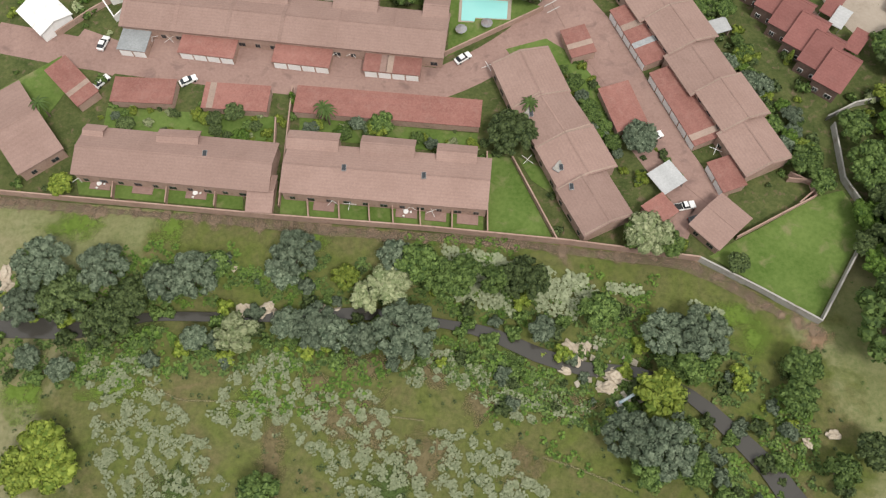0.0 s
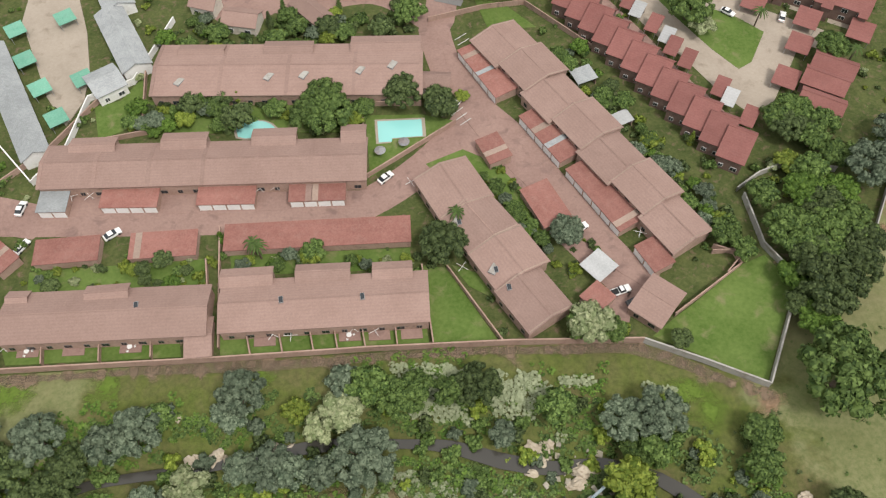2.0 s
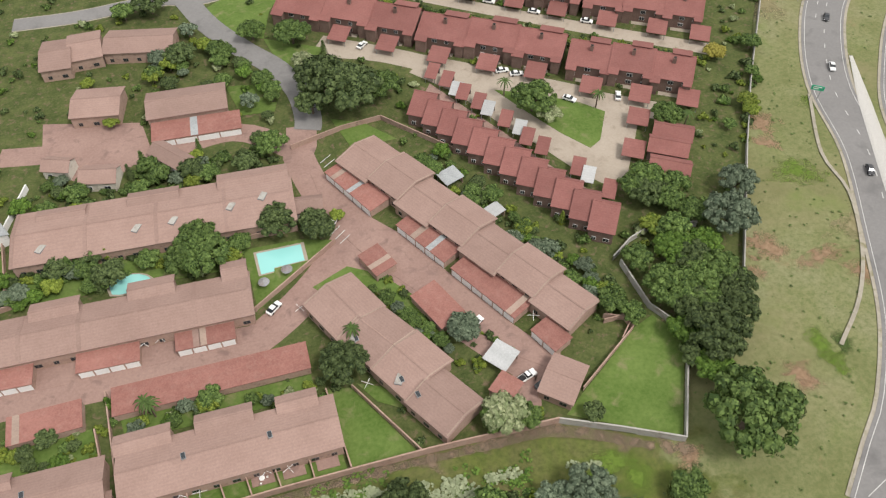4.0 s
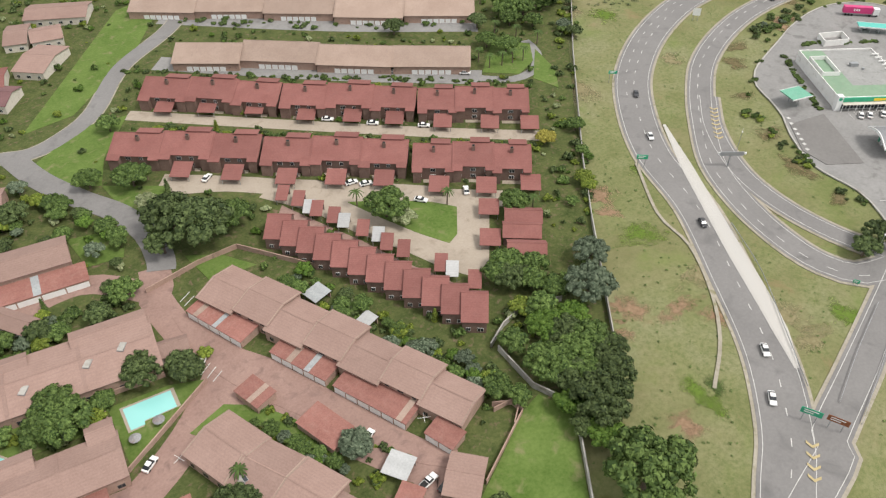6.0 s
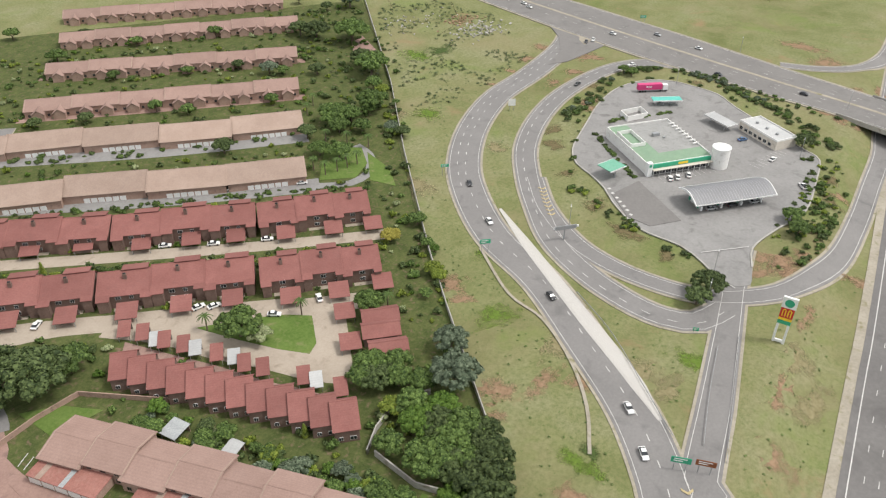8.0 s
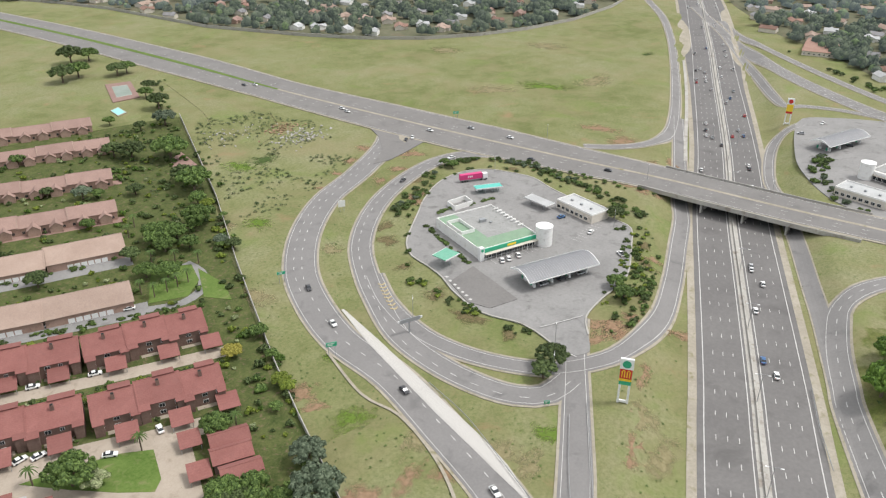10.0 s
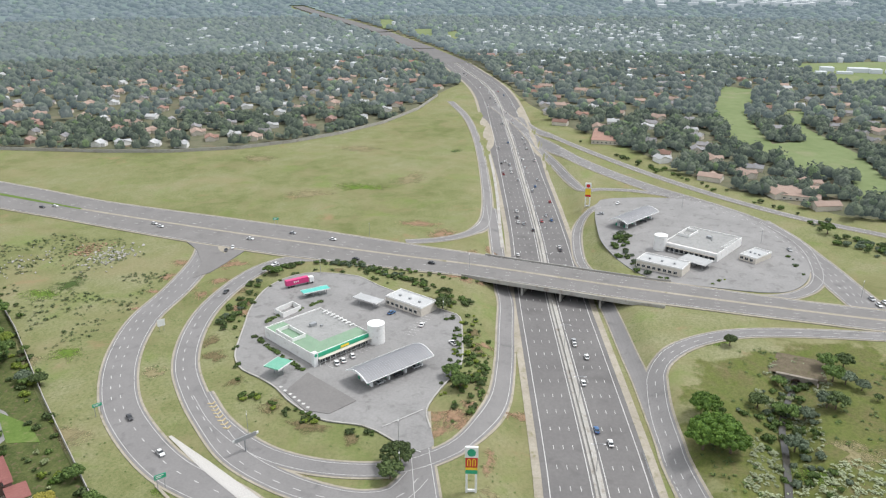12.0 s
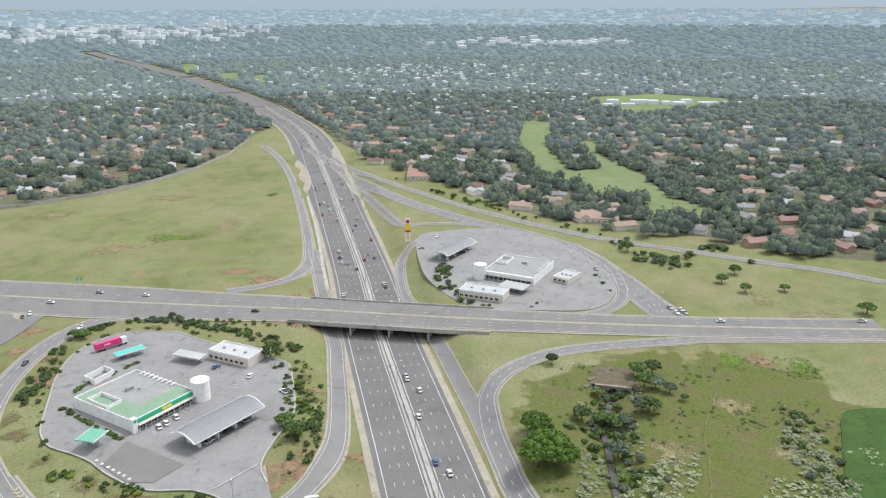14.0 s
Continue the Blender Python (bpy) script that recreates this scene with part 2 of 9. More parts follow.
DARKPANE, _n, _l, _b = shader("window_glass", 0.08, 0.5)
_b.inputs["Base Color"].default_value = (0.03, 0.035, 0.04, 1)
METAL = surface("grey_metal", (0.32, 0.33, 0.34), (0.42, 0.43, 0.44), 0.5, 3.0, 0.45, 0.5, metal=0.6, bump=0.05)
RUBBER = surface("rubber", (0.02, 0.02, 0.02), (0.035, 0.035, 0.035), 1, 4, 0.9)
BARK = surface("bark", (0.085, 0.062, 0.045), (0.17, 0.13, 0.10), 0.5, 4.0, 0.95)
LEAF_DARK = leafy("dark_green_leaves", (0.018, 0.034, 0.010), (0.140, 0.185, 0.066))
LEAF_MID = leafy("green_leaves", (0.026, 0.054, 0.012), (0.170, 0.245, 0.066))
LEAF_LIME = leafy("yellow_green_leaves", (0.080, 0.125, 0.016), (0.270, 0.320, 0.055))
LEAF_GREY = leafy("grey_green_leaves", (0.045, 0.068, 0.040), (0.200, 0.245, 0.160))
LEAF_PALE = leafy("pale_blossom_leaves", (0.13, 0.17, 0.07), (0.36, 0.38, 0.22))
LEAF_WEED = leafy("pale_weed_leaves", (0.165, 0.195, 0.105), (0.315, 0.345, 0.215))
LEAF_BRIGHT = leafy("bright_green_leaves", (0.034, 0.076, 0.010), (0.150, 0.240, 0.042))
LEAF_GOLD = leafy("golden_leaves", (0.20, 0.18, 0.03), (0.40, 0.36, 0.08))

# ---- the lie of the land ----
HIGHWAY = [(-290.9, -94.7), (83.6, -30.3), (201.9, -9.9), (232.9, -4.8), (272.2, 2.2), (321.0, 11.2), (383.2, 22.5), (482.7, 38.5), (621.1, 64.3), (793.8, 97.8), (1060.6, 158.8), (1345.2, 261.5)]
BROOK = [(305.5, -84.5), (284.6, -76.8), (269.3, -72.3), (252.8, -70.3), (238.2, -68.4), (224.0, -66.1), (207.0, -63.1)]
STREAM = [(-94.0, 53.5), (-79.1, 52.5), (-64.8, 55.1), (-47.5, 54.7), (-32.8, 54.6), (-16.8, 54.8), (0.4, 52.0), (10.0, 49.5), (19.4, 44.8), (29.9, 41.3), (40.5, 40.4), (50.5, 35.4), (57.5, 28.3), (64.0, 20.3), (67.4, 14.6)]


def smooth_step(a, b, x):
    if isinstance(x, float):
        u = min(1.0, max(0.0, (x - a) / (b - a)))
        return u * u * (3 - 2 * u)
    u = np.clip((x - a) / (b - a), 0, 1)
    return u * u * (3 - 2 * u)


def from_line(line, x, y):
    if isinstance(x, float):
        best = 1e18
        for (ax, ay), (bx, by) in zip(line[:-1], line[1:]):
            vx, vy = bx - ax, by - ay
            u = min(1.0, max(0.0, ((x - ax) * vx + (y - ay) * vy) / (vx * vx + vy * vy)))
            ex_, ey_ = x - ax - u * vx, y - ay - u * vy
            best = min(best, ex_ * ex_ + ey_ * ey_)
        return math.sqrt(best)
    d = np.full(np.shape(x), 1e9)
    for (ax, ay), (bx, by) in zip(line[:-1], line[1:]):
        vx, vy = bx - ax, by - ay
        u = np.clip(((x - ax) * vx + (y - ay) * vy) / (vx * vx + vy * vy), 0, 1)
        d = np.minimum(d, np.hypot(x - ax - u * vx, y - ay - u * vy))
    return d


def land(x, y):
    """Height of the ground: flat, with the motorway's cutting, the stream's bed and far hills."""
    if np.ndim(x) == 0:
        x, y = float(x), float(y)
        r = math.hypot(x, y)
    else:
        x, y = np.asarray(x, float), np.asarray(y, float)
        r = np.hypot(x, y)
    z = -6 * (1 - smooth_step(24, 42, from_line(HIGHWAY, x, y))) * (1 - smooth_step(650, 1000, r))
    z = z - 2.4 * (1 - smooth_step(1.5, 13, from_line(STREAM, x, y)))
    z = z - 3.6 * (1 - smooth_step(2.0, 15, from_line(BROOK, x, y)))
    return z + 175 * smooth_step(1500, 5600, r)


def inside(poly, x, y):
    hit = np.zeros(np.shape(x), bool)
    n = len(poly)
    for i in range(n):
        (ax, ay), (bx, by) = poly[i], poly[(i + 1) % n]
        cross = ((ay > y) != (by > y)) & (x < (bx - ax) * (y - ay) / (by - ay + 1e-12) + ax)
        hit ^= cross
    return hit


# ---- mesh helpers ----
def link_mesh(name, bm, material, parent=None, label=""):
    me = bpy.data.meshes.new(name)
    bm.to_mesh(me)
    bm.free()
    for mm in material if isinstance(material, (list, tuple)) else [material]:
        me.materials.append(mm)
    ob = new(name, me)
    if parent is not None:
        ob.parent = parent
    if label:
        ob["label"] = label
    return ob


def part(name, bm, material, parent, label=""):
    return link_mesh(name, bm, material, parent, label)


def grid_mesh(name, verts, faces, material, parent=None):
    me = bpy.data.meshes.new(name)
    me.from_pydata(verts, [], faces)
    me.materials.append(material)
    ob = new(name, me)
    if parent is not None:
        ob.parent = parent
    return ob


def box(bm, x0, y0, z0, x1, y1, z1):
    vs = [bm.verts.new(p) for p in ((x0, y0, z0), (x1, y0, z0), (x1, y1, z0), (x0, y1, z0), (x0, y0, z1), (x1, y0, z1), (x1, y1, z1), (x0, y1, z1))]
    for f in ((3, 2, 1, 0), (4, 5, 6, 7), (0, 1, 5, 4), (1, 2, 6, 5), (2, 3, 7, 6), (3, 0, 4, 7)):
        bm.faces.new([vs[i] for i in f])


def boxed(x0, y0, z0, x1, y1, z1):
    bm = bmesh.new()
    box(bm, x0, y0, z0, x1, y1, z1)
    return bm


def curve(pts, step=4.0, straight=False):
    """Smooth (or straight) line through the points, at about even steps."""
    P = np.array(pts, float)
    if straight:
        out, par = [], []
        for i in range(len(P) - 1):
            n = max(1, int(np.hypot(*(P[i + 1] - P[i])) / step))
            out += [P[i] + (P[i + 1] - P[i]) * k / n for k in range(n)]
            par += [i + k / n for k in range(n)]
        return np.array(out + [P[-1]]), np.array(par + [len(P) - 1.0])
    P = np.vstack([2 * P[0] - P[1], P, 2 * P[-1] - P[-2]])
    out, par = [], []
    for i in range(1, len(P) - 2):
        a, b, c, d = P[i - 1:i + 3]
        n = max(2, int(np.hypot(*(c - b)) / step))
        for k in range(n):
            u = k / n
            out.append(0.5 * (2 * b + (c - a) * u + (2 * a - 5 * b + 4 * c - d) * u * u + (3 * b - a - 3 * c + d) * u ** 3))
            par.append(i - 1 + u)
    out.append(P[-2])
    par.append(len(pts) - 1)
    return np.array(out), np.array(par)


def offsets(C):
    t = np.gradient(C, axis=0)
    t /= np.maximum(np.hypot(t[:, 0], t[:, 1]), 1e-6)[:, None]
    return np.c_[-t[:, 1], t[:, 0]]


LAYER = [0.0]


def ribbon(name, pts, left, right, lift, material, parent=None, level=None, step=4.0, skirt=0.6, cols=5, straight=False):
    """A strip along a line, from `left` metres on its left to `right` on its right, draped on the land."""
    LAYER[0] += 0.0015
    lift += LAYER[0]
    C, par = curve(pts, step, straight)
    N = offsets(C)
    lf = np.interp(par, range(len(pts)), left) if isinstance(left, (list, tuple)) else np.full(len(C), float(left))
    rt = np.interp(par, range(len(pts)), right) if isinstance(right, (list, tuple)) else np.full(len(C), float(right))
    verts, faces = [], []
    w = cols + 2
    for c, nn, a, b in zip(C, N, lf, rt):
        for k in range(cols):
            q = c + nn * (a + (-b - a) * k / (cols - 1))
            z = (land(q[0], q[1]) if level is None else level) + lift
            if k == 0:
                verts.append((q[0], q[1], z - skirt))
            verts.append((q[0], q[1], z))
            if k == cols - 1:
                verts.append((q[0], q[1], z - skirt))
    for i in range(len(C) - 1):
        for k in range(w - 1):
            faces.append((i * w + k, i * w + k + 1, (i + 1) * w + k + 1, (i + 1) * w + k))
    return grid_mesh(name, verts, [f[::-1] for f in faces], material, parent)


def dashes(name, pts, off, lift, material, parent, dash=2.6, gap=9.4, wide=0.11, level=None):
    LAYER[0] += 0.0015
    lift += LAYER[0]
    C, par = curve(pts, 1.5)
    N = offsets(C)
    s = np.r_[0, np.cumsum(np.hypot(*np.diff(C, axis=0).T))]
    verts, faces, d = [], [], 2.0
    while d + dash < s[-1]:
        for e in (d, d + dash):
            c = np.array([np.interp(e, s, C[:, 0]), np.interp(e, s, C[:, 1])])
            nn = np.array([np.interp(e, s, N[:, 0]), np.interp(e, s, N[:, 1])])
            for side in (wide, -wide):
                q = c + nn * (off + side)
                verts.append((q[0], q[1], (land(q[0], q[1]) if level is None else level) + lift))
        k = len(verts)
        faces.append((k - 4, k - 3, k - 1, k - 2))
        d += dash + gap
    return grid_mesh(name, verts, faces, material, parent)


def patch(name, pts, lift, material, parent=None, smooth=False, skirt=0.5):
    """A flat area inside an outline."""
    LAYER[0] += 0.0015
    lift += LAYER[0]
    P = curve(list(pts) + [pts[0]], 3.0)[0][:-1] if smooth else np.array(pts)
    bm = bmesh.new()
    vs = [bm.verts.new((x, y, lift)) for x, y in P]
    f = bm.faces.new(vs)
    f.normal_update()
    if f.normal.z < 0:
        f.normal_flip()
    r = bmesh.ops.extrude_face_region(bm, geom=[f])
    bmesh.ops.translate(bm, verts=[v for v in r["geom"] if isinstance(v, bmesh.types.BMVert)], vec=(0, 0, 0.0))
    for v in vs:
        v.co.z -= skirt
    bmesh.ops.triangulate(bm, faces=bm.faces[:])
    bmesh.ops.recalc_face_normals(bm, faces=bm.faces[:])
    return link_mesh(name, bm, material, parent)

# ---- ground ----
def axis_lines(lo, hi, fine_lo, fine_hi, fine):
    mid = list(np.arange(fine_lo, fine_hi + 0.1, fine))
    up, d = [], fine
    v = fine_hi
    while v < hi:
        d *= 1.18
        v += d
        up.append(min(v, hi))
    dn, d, v = [], fine, fine_lo
    while v > lo:
        d *= 1.18
        v -= d
        dn.append(max(v, lo))
    return np.array(dn[::-1] + mid + up)


gx, gy = axis_lines(-4600, 4600, -120, 460, 3.0), axis_lines(-4600, 4600, -130, 330, 3.0)
GX, GY = np.meshgrid(gx, gy, indexing="ij")
GZ = land(GX, GY) - 0.15
nx, ny = len(gx), len(gy)
idx = np.arange(nx * ny).reshape(nx, ny)
inner = (np.hypot(GX, GY) < 4560)[:-1, :-1].ravel()
quads = np.stack([idx[:-1, :-1], idx[1:, :-1], idx[1:, 1:], idx[:-1, 1:]], -1).reshape(-1, 4)[inner]
ground = grid_mesh("ground", np.stack([GX, GY, GZ], -1).reshape(-1, 3).tolist(), quads.tolist(), VELD)
tagged(ground, "rough green veld grass with bare red soil patches", "ground", kind="structure")
ground.data.polygons.foreach_set("use_smooth", [True] * len(ground.data.polygons))


def road(name, label, pts, left, right, material=ASPHALT, level=None, verge=0.9, edge=0.9, lift=0.1, lines=True, yellow=False):
    ob = tagged(ribbon(name, pts, left, right, lift, material, level=level), label, "road", kind="structure")
    grow = lambda v, d: [q + d for q in v] if isinstance(v, list) else v + d
    if verge:
        tagged(ribbon("road_shoulder", pts, grow(left, verge), grow(right, verge), lift - 0.07, VERGE, ob, level=level), "pale gravel shoulder")
    if lines:
        ribbon("edge_line", pts, grow(left, -edge), [-(q - edge - 0.18) for q in left] if isinstance(left, list) else -(left - edge - 0.18), lift + 0.05, LINEPAINT, ob, level=level, skirt=0.01, cols=2)
        ribbon("edge_line", pts, [-(q - edge - 0.18) for q in right] if isinstance(right, list) else -(right - edge - 0.18), grow(right, -edge), lift + 0.05, YELLOWPAINT if yellow else LINEPAINT, ob, level=level, skirt=0.01, cols=2)
    return ob


# motorway: two carriageways of four lanes with a concrete barrier between
motorway = tagged(ribbon("motorway", HIGHWAY, [19] * 8 + [20, 25, 25, 25], [19] * 8 + [20, 24, 24, 24], 0.1, MOTORWAY, cols=9), "wide grey asphalt motorway with eight lanes", "road", kind="structure")
ribbon("road_shoulder", HIGHWAY, [22] * 8 + [23, 28, 28, 28], [22] * 8 + [23, 27, 27, 27], 0.03, VERGE, motorway)
for off in (13.2, 9.7, 6.2):
    for side in (1, -1):
        dashes("lane_dashes", HIGHWAY, side * off, 0.16, LINEPAINT, motorway)
for off in (16.8, 2.7):
    for side in (1, -1):
        ribbon("edge_line", HIGHWAY, side * off + 0.16, -side * off + 0.16, 0.15, LINEPAINT, motorway, skirt=0.01, cols=2)
ribbon("median_strip", HIGHWAY, 1.7, 1.7, 0.16, CONCRETE, motorway, cols=3)
ribbon("median_barrier", HIGHWAY, 0.3, 0.3, 1.0, CONCRETE, motorway, skirt=1.0, cols=3)

# overpass road
OVER_FAR = [(503.0, 464.3), (471.3, 349.3), (452.0, 255.3), (440.2, 183.1), (426.0, 113.0), (416.6, 61.8), (401.4, -12.3), (384.5, -107.9), (375.6, -196.3), (372.2, -245.2)]
OVER_NEAR = [(452.5, 464.8), (428.5, 351.8), (406.0, 238.7), (393.0, 169.7), (386.5, 105.0), (382.6, 57.5), (370.3, -11.3), (359.6, -101.6), (352.2, -185.3), (348.4, -231.2)]
OVER = [((a + c) / 2, (b + d) / 2) for (a, b), (c, d) in zip(OVER_FAR, OVER_NEAR)]
OVER_HALF = [math.hypot(a - c, b - d) / 2 * 0.96 for (a, b), (c, d) in zip(OVER_FAR, OVER_NEAR)]
OVER, OVER_HALF = [(548.0, 850.0), (514.0, 640.0)] + OVER, [22.0, 23.0] + OVER_HALF
overpass = road("overpass_road", "grey asphalt overpass road with worn lane lines", OVER, OVER_HALF, OVER_HALF, PALE_ASPHALT, level=0.25, verge=1.5, lines=True)
for off in (9.0, 4.8, -4.8, -9.0):
    dashes("lane_dashes", OVER, off, 0.16, LINEPAINT, overpass, 3, 9, 0.09, level=0.25)
ribbon("median_strip", OVER, 1.1, 1.1, 0.13, VERGE, overpass, level=0.25, skirt=0.02, cols=2)
ribbon("grass_median", OVER[:4], [2.6, 2.6, 2.4, 1.2], [2.6, 2.6, 2.4, 1.2], 0.16, LAWN, overpass, level=0.25, skirt=0.05, cols=3)

RAMP_OUT = [(419.4, 237.7), (381.7, 221.5), (336.6, 212.6), (298.6, 208.7), (263.3, 196.7), (233.5, 179.2), (213.3, 160.2), (194.6, 134.6), (182.8, 105.9), (165.3, 78.0), (149.0, 54.1), (131.7, 36.4), (119.7, 28.0)]
RAMP_OUT.append((2 * RAMP_OUT[-1][0] - RAMP_OUT[-2][0], 2 * RAMP_OUT[-1][1] - RAMP_OUT[-2][1]))
ramp_out = road("slip_road", "curved grey asphalt slip road with pale shoulder", RAMP_OUT, 7.0, 7.0)
dashes("lane_dashes", RAMP_OUT, 0.6, 0.16, LINEPAINT, ramp_out, 2.4, 6.5, 0.13)
dashes("lane_dashes", RAMP_OUT[:7], -2.8, 0.16, LINEPAINT, ramp_out, 2.4, 6.5, 0.13)
for w_, over in ((1.25, 0.19), (1.9, 0.165)):
    ribbon("white_strip", [(211.9, 144.6), (198.8, 123.8), (185.8, 102.2), (174.5, 83.5), (166.8, 70.2), (158.8, 57.5), (150.8, 46.9)], [q * w_ for q in (0.3, 1.1, 1.3, 1.4, 1.4, 1.2, 0.3)], [q * w_ for q in (0.3, 1.1, 1.3, 1.4, 1.4, 1.2, 0.3)], over, DUST, ramp_out, skirt=0.02, cols=2)
ACCESS = [(246.5, 60.3), (227.6, 56.6), (194.6, 46.5), (165.3, 37.5), (139.1, 30.0), (136.5, 26.5), (122.4, 23.2)]
ACCESS.append((2 * ACCESS[-1][0] - ACCESS[-2][0], 2 * ACCESS[-1][1] - ACCESS[-2][1]))
access = road("access_road", "straight grey asphalt access road", ACCESS, [2.5, 4, 4.5, 5, 5, 5, 5, 5], [3.5, 4, 4.5, 5, 5, 5, 5, 5])
RAMP_IN = [(399.0, 128.0), (396.0, 150.0), (388.0, 171.0), (370.0, 182.0), (343.0, 185.5), (314.0, 184.0), (286.0, 177.0), (261.0, 166.0), (241.0, 151.5), (224.0, 136.0), (206.5, 117.0), (196.5, 97.0), (192.0, 79.0), (192.0, 66.0), (197.0, 56.5), (208.1, 52.6)]
ramp_in = road("slip_road", "curved grey asphalt slip road with chevrons", RAMP_IN, 5.0, 5.0)
dashes("lane_dashes", RAMP_IN, -1.0, 0.16, LINEPAINT, ramp_in, 3, 5.5, 0.12)
LOOP = [(241.0, 148.0), (224.5, 132.0), (212.0, 113.0), (206.8, 97.0), (206.0, 80.0), (209.5, 63.0), (219.0, 49.5), (234.0, 39.5), (262.9, 33.8), (296.6, 35.4), (333.8, 39.8), (364.8, 43.7), (386.8, 48.9), (428.8, 56.7), (479.1, 66.5), (528.2, 76.4)]
loop = road("loop_road", "narrow looping grey asphalt road", LOOP, 4.0, 4.0)
RAMP_SE = [(347.0, -300.0)] + [(352.6, -154.4), (350.5, -128.5), (348.5, -106.7), (345.1, -83.2), (340.0, -65.1), (331.9, -51.2), (322.4, -40.7), (311.4, -33.0), (300.3, -28.3), (290.2, -27.5), (271.0, -28.3), (250.2, -31.0), (233.3, -33.7)] + [(179.5, -46.5)]
MERGE = [(414.0, 0.8), (376.0, -6.3), (349.9, -11.6), (319.5, -17.4), (296.2, -22.1), (271.9, -26.2), (248.3, -30.2)]
merge_lane = road("merge_lane", "grey asphalt lane beside the motorway", MERGE, 3.2, 3.2, verge=0.6, lines=False)
ramp_se = road("slip_road", "curved grey asphalt slip road", RAMP_SE, 4.2, 4.2)
dashes("lane_dashes", RAMP_SE, 0.0, 0.16, LINEPAINT, ramp_se, 3, 5.5, 0.12)
RAMP_NW = [(947.4, 190.1), (852.8, 153.9), (757.5, 126.5), (673.6, 106.9), (605.3, 92.8), (541.4, 80.9), (491.4, 74.2), (463.6, 75.9), (448.0, 84.1), (437.4, 98.0), (430.9, 114.1)]
ramp_nw = road("slip_road", "narrow grey asphalt slip road", RAMP_NW, 3.6, 3.6)
tagged(ribbon("lane_divider", [(694.4, 102.7), (628.5, 89.1), (560.7, 76.4), (492.8, 64.8), (448.5, 57.1)], 1.1, 1.1, 0.25, CONCRETE, skirt=0.3, cols=3), "pale concrete strip between slip road and motorway", "trim", kind="structure")
RAMP_NE = [(928.2, 133.1), (809.4, 84.6), (709.9, 43.4), (649.3, 10.9), (589.2, -34.3), (544.1, -77.4), (501.3, -106.5), (448.1, -120.6), (404.3, -129.0), (373.6, -135.2)]
ramp_ne = road("slip_road", "grey asphalt slip road behind the filling station", RAMP_NE, [5, 5, 6, 7, 7, 8, 9, 9, 9, 9], [5, 5, 6, 7, 7, 8, 9, 9, 9, 9])
for off in (3.0, 0.0, -3.0):
    dashes("lane_dashes", RAMP_NE[2:], off, 0.16, LINEPAINT, ramp_ne, 3, 6, 0.13)
STATION_ROAD = [(801.4, 83.8), (685.4, 47.3), (602.3, 23.9), (571.1, 12.1), (575.5, 1.3), (576.1, -24.8), (565.0, -58.7)]
station_road = road("service_road", "narrow grey asphalt service road", STATION_ROAD, 3.0, 3.0)
HOOK = [(532.6, -0.7), (510.1, 10.8), (481.6, 13.3), (439.3, 9.7), (415.8, 3.2)]
hook_road = road("service_road", "narrow grey asphalt service road", HOOK, 3.0, 3.0)
RING = [(518.6, -106.0), (476.0, -120.1), (437.7, -120.8), (409.3, -114.3), (390.9, -98.7), (383.6, -77.2)]
ring_road = road("service_road", "curved grey asphalt service road", RING, 3.5, 3.5)
FAR_ROAD = [HIGHWAY[-2], HIGHWAY[-1]] + [(1569.3, 369.4), (1871.8, 542.9), (2123.3, 731.3), (2327.2, 895.4), (2458.0, 994.7)]
for span, lift_, half in ((FAR_ROAD[1:3], 0.5, [24, 22]), (FAR_ROAD[2:4], 1.5, [22, 19]), (FAR_ROAD[3:], 3.0, [19, 17, 17, 17])):
    tagged(ribbon("far_motorway", span, half, half, lift_, MOTORWAY, step=40, skirt=lift_), "distant grey asphalt motorway", "road", kind="structure")
OLD = [(867.1, 96.4), (777.7, 58.6), (669.6, -8.8), (589.5, -70.1), (534.8, -125.5), (502.4, -177.0), (472.0, -222.8), (456.0, -252.0), (431.6, -280.2)]
old_road = road("old_road", "narrow grey asphalt road beside the stream", OLD, 3.6, 3.6)

tagged(patch("junction_apron", [(423.7, 304.2), (417.1, 279.0), (406.8, 248.8), (391.9, 232.0), (372.7, 218.6), (350.1, 211.8), (360.3, 206.6), (376.5, 204.7), (396.8, 203.1), (413.6, 199.8), (420.2, 191.7), (437.8, 221.2), (444.7, 274.5)], 0.16, PALE_ASPHALT), "grey asphalt apron where the slip road meets the overpass", "road", kind="structure")
tagged(patch("traffic_island", [(412.0, 229.7), (413.7, 215.5), (389.1, 212.6), (393.5, 218.6)], 0.24, VERGE), "sandy traffic island at the junction", "traffic island", kind="structure")
ROADS = [(MERGE, 4.5), (RAMP_OUT, 8.5), (RAMP_IN, 6.5), (LOOP, 5.2), (ACCESS, 6.2), (RAMP_SE, 5.5), (RAMP_NE, 9.5), (OVER, 19), (HIGHWAY, 21), (RING, 4.5), (HOOK, 4), (STATION_ROAD, 4), (OLD, 4.6)]

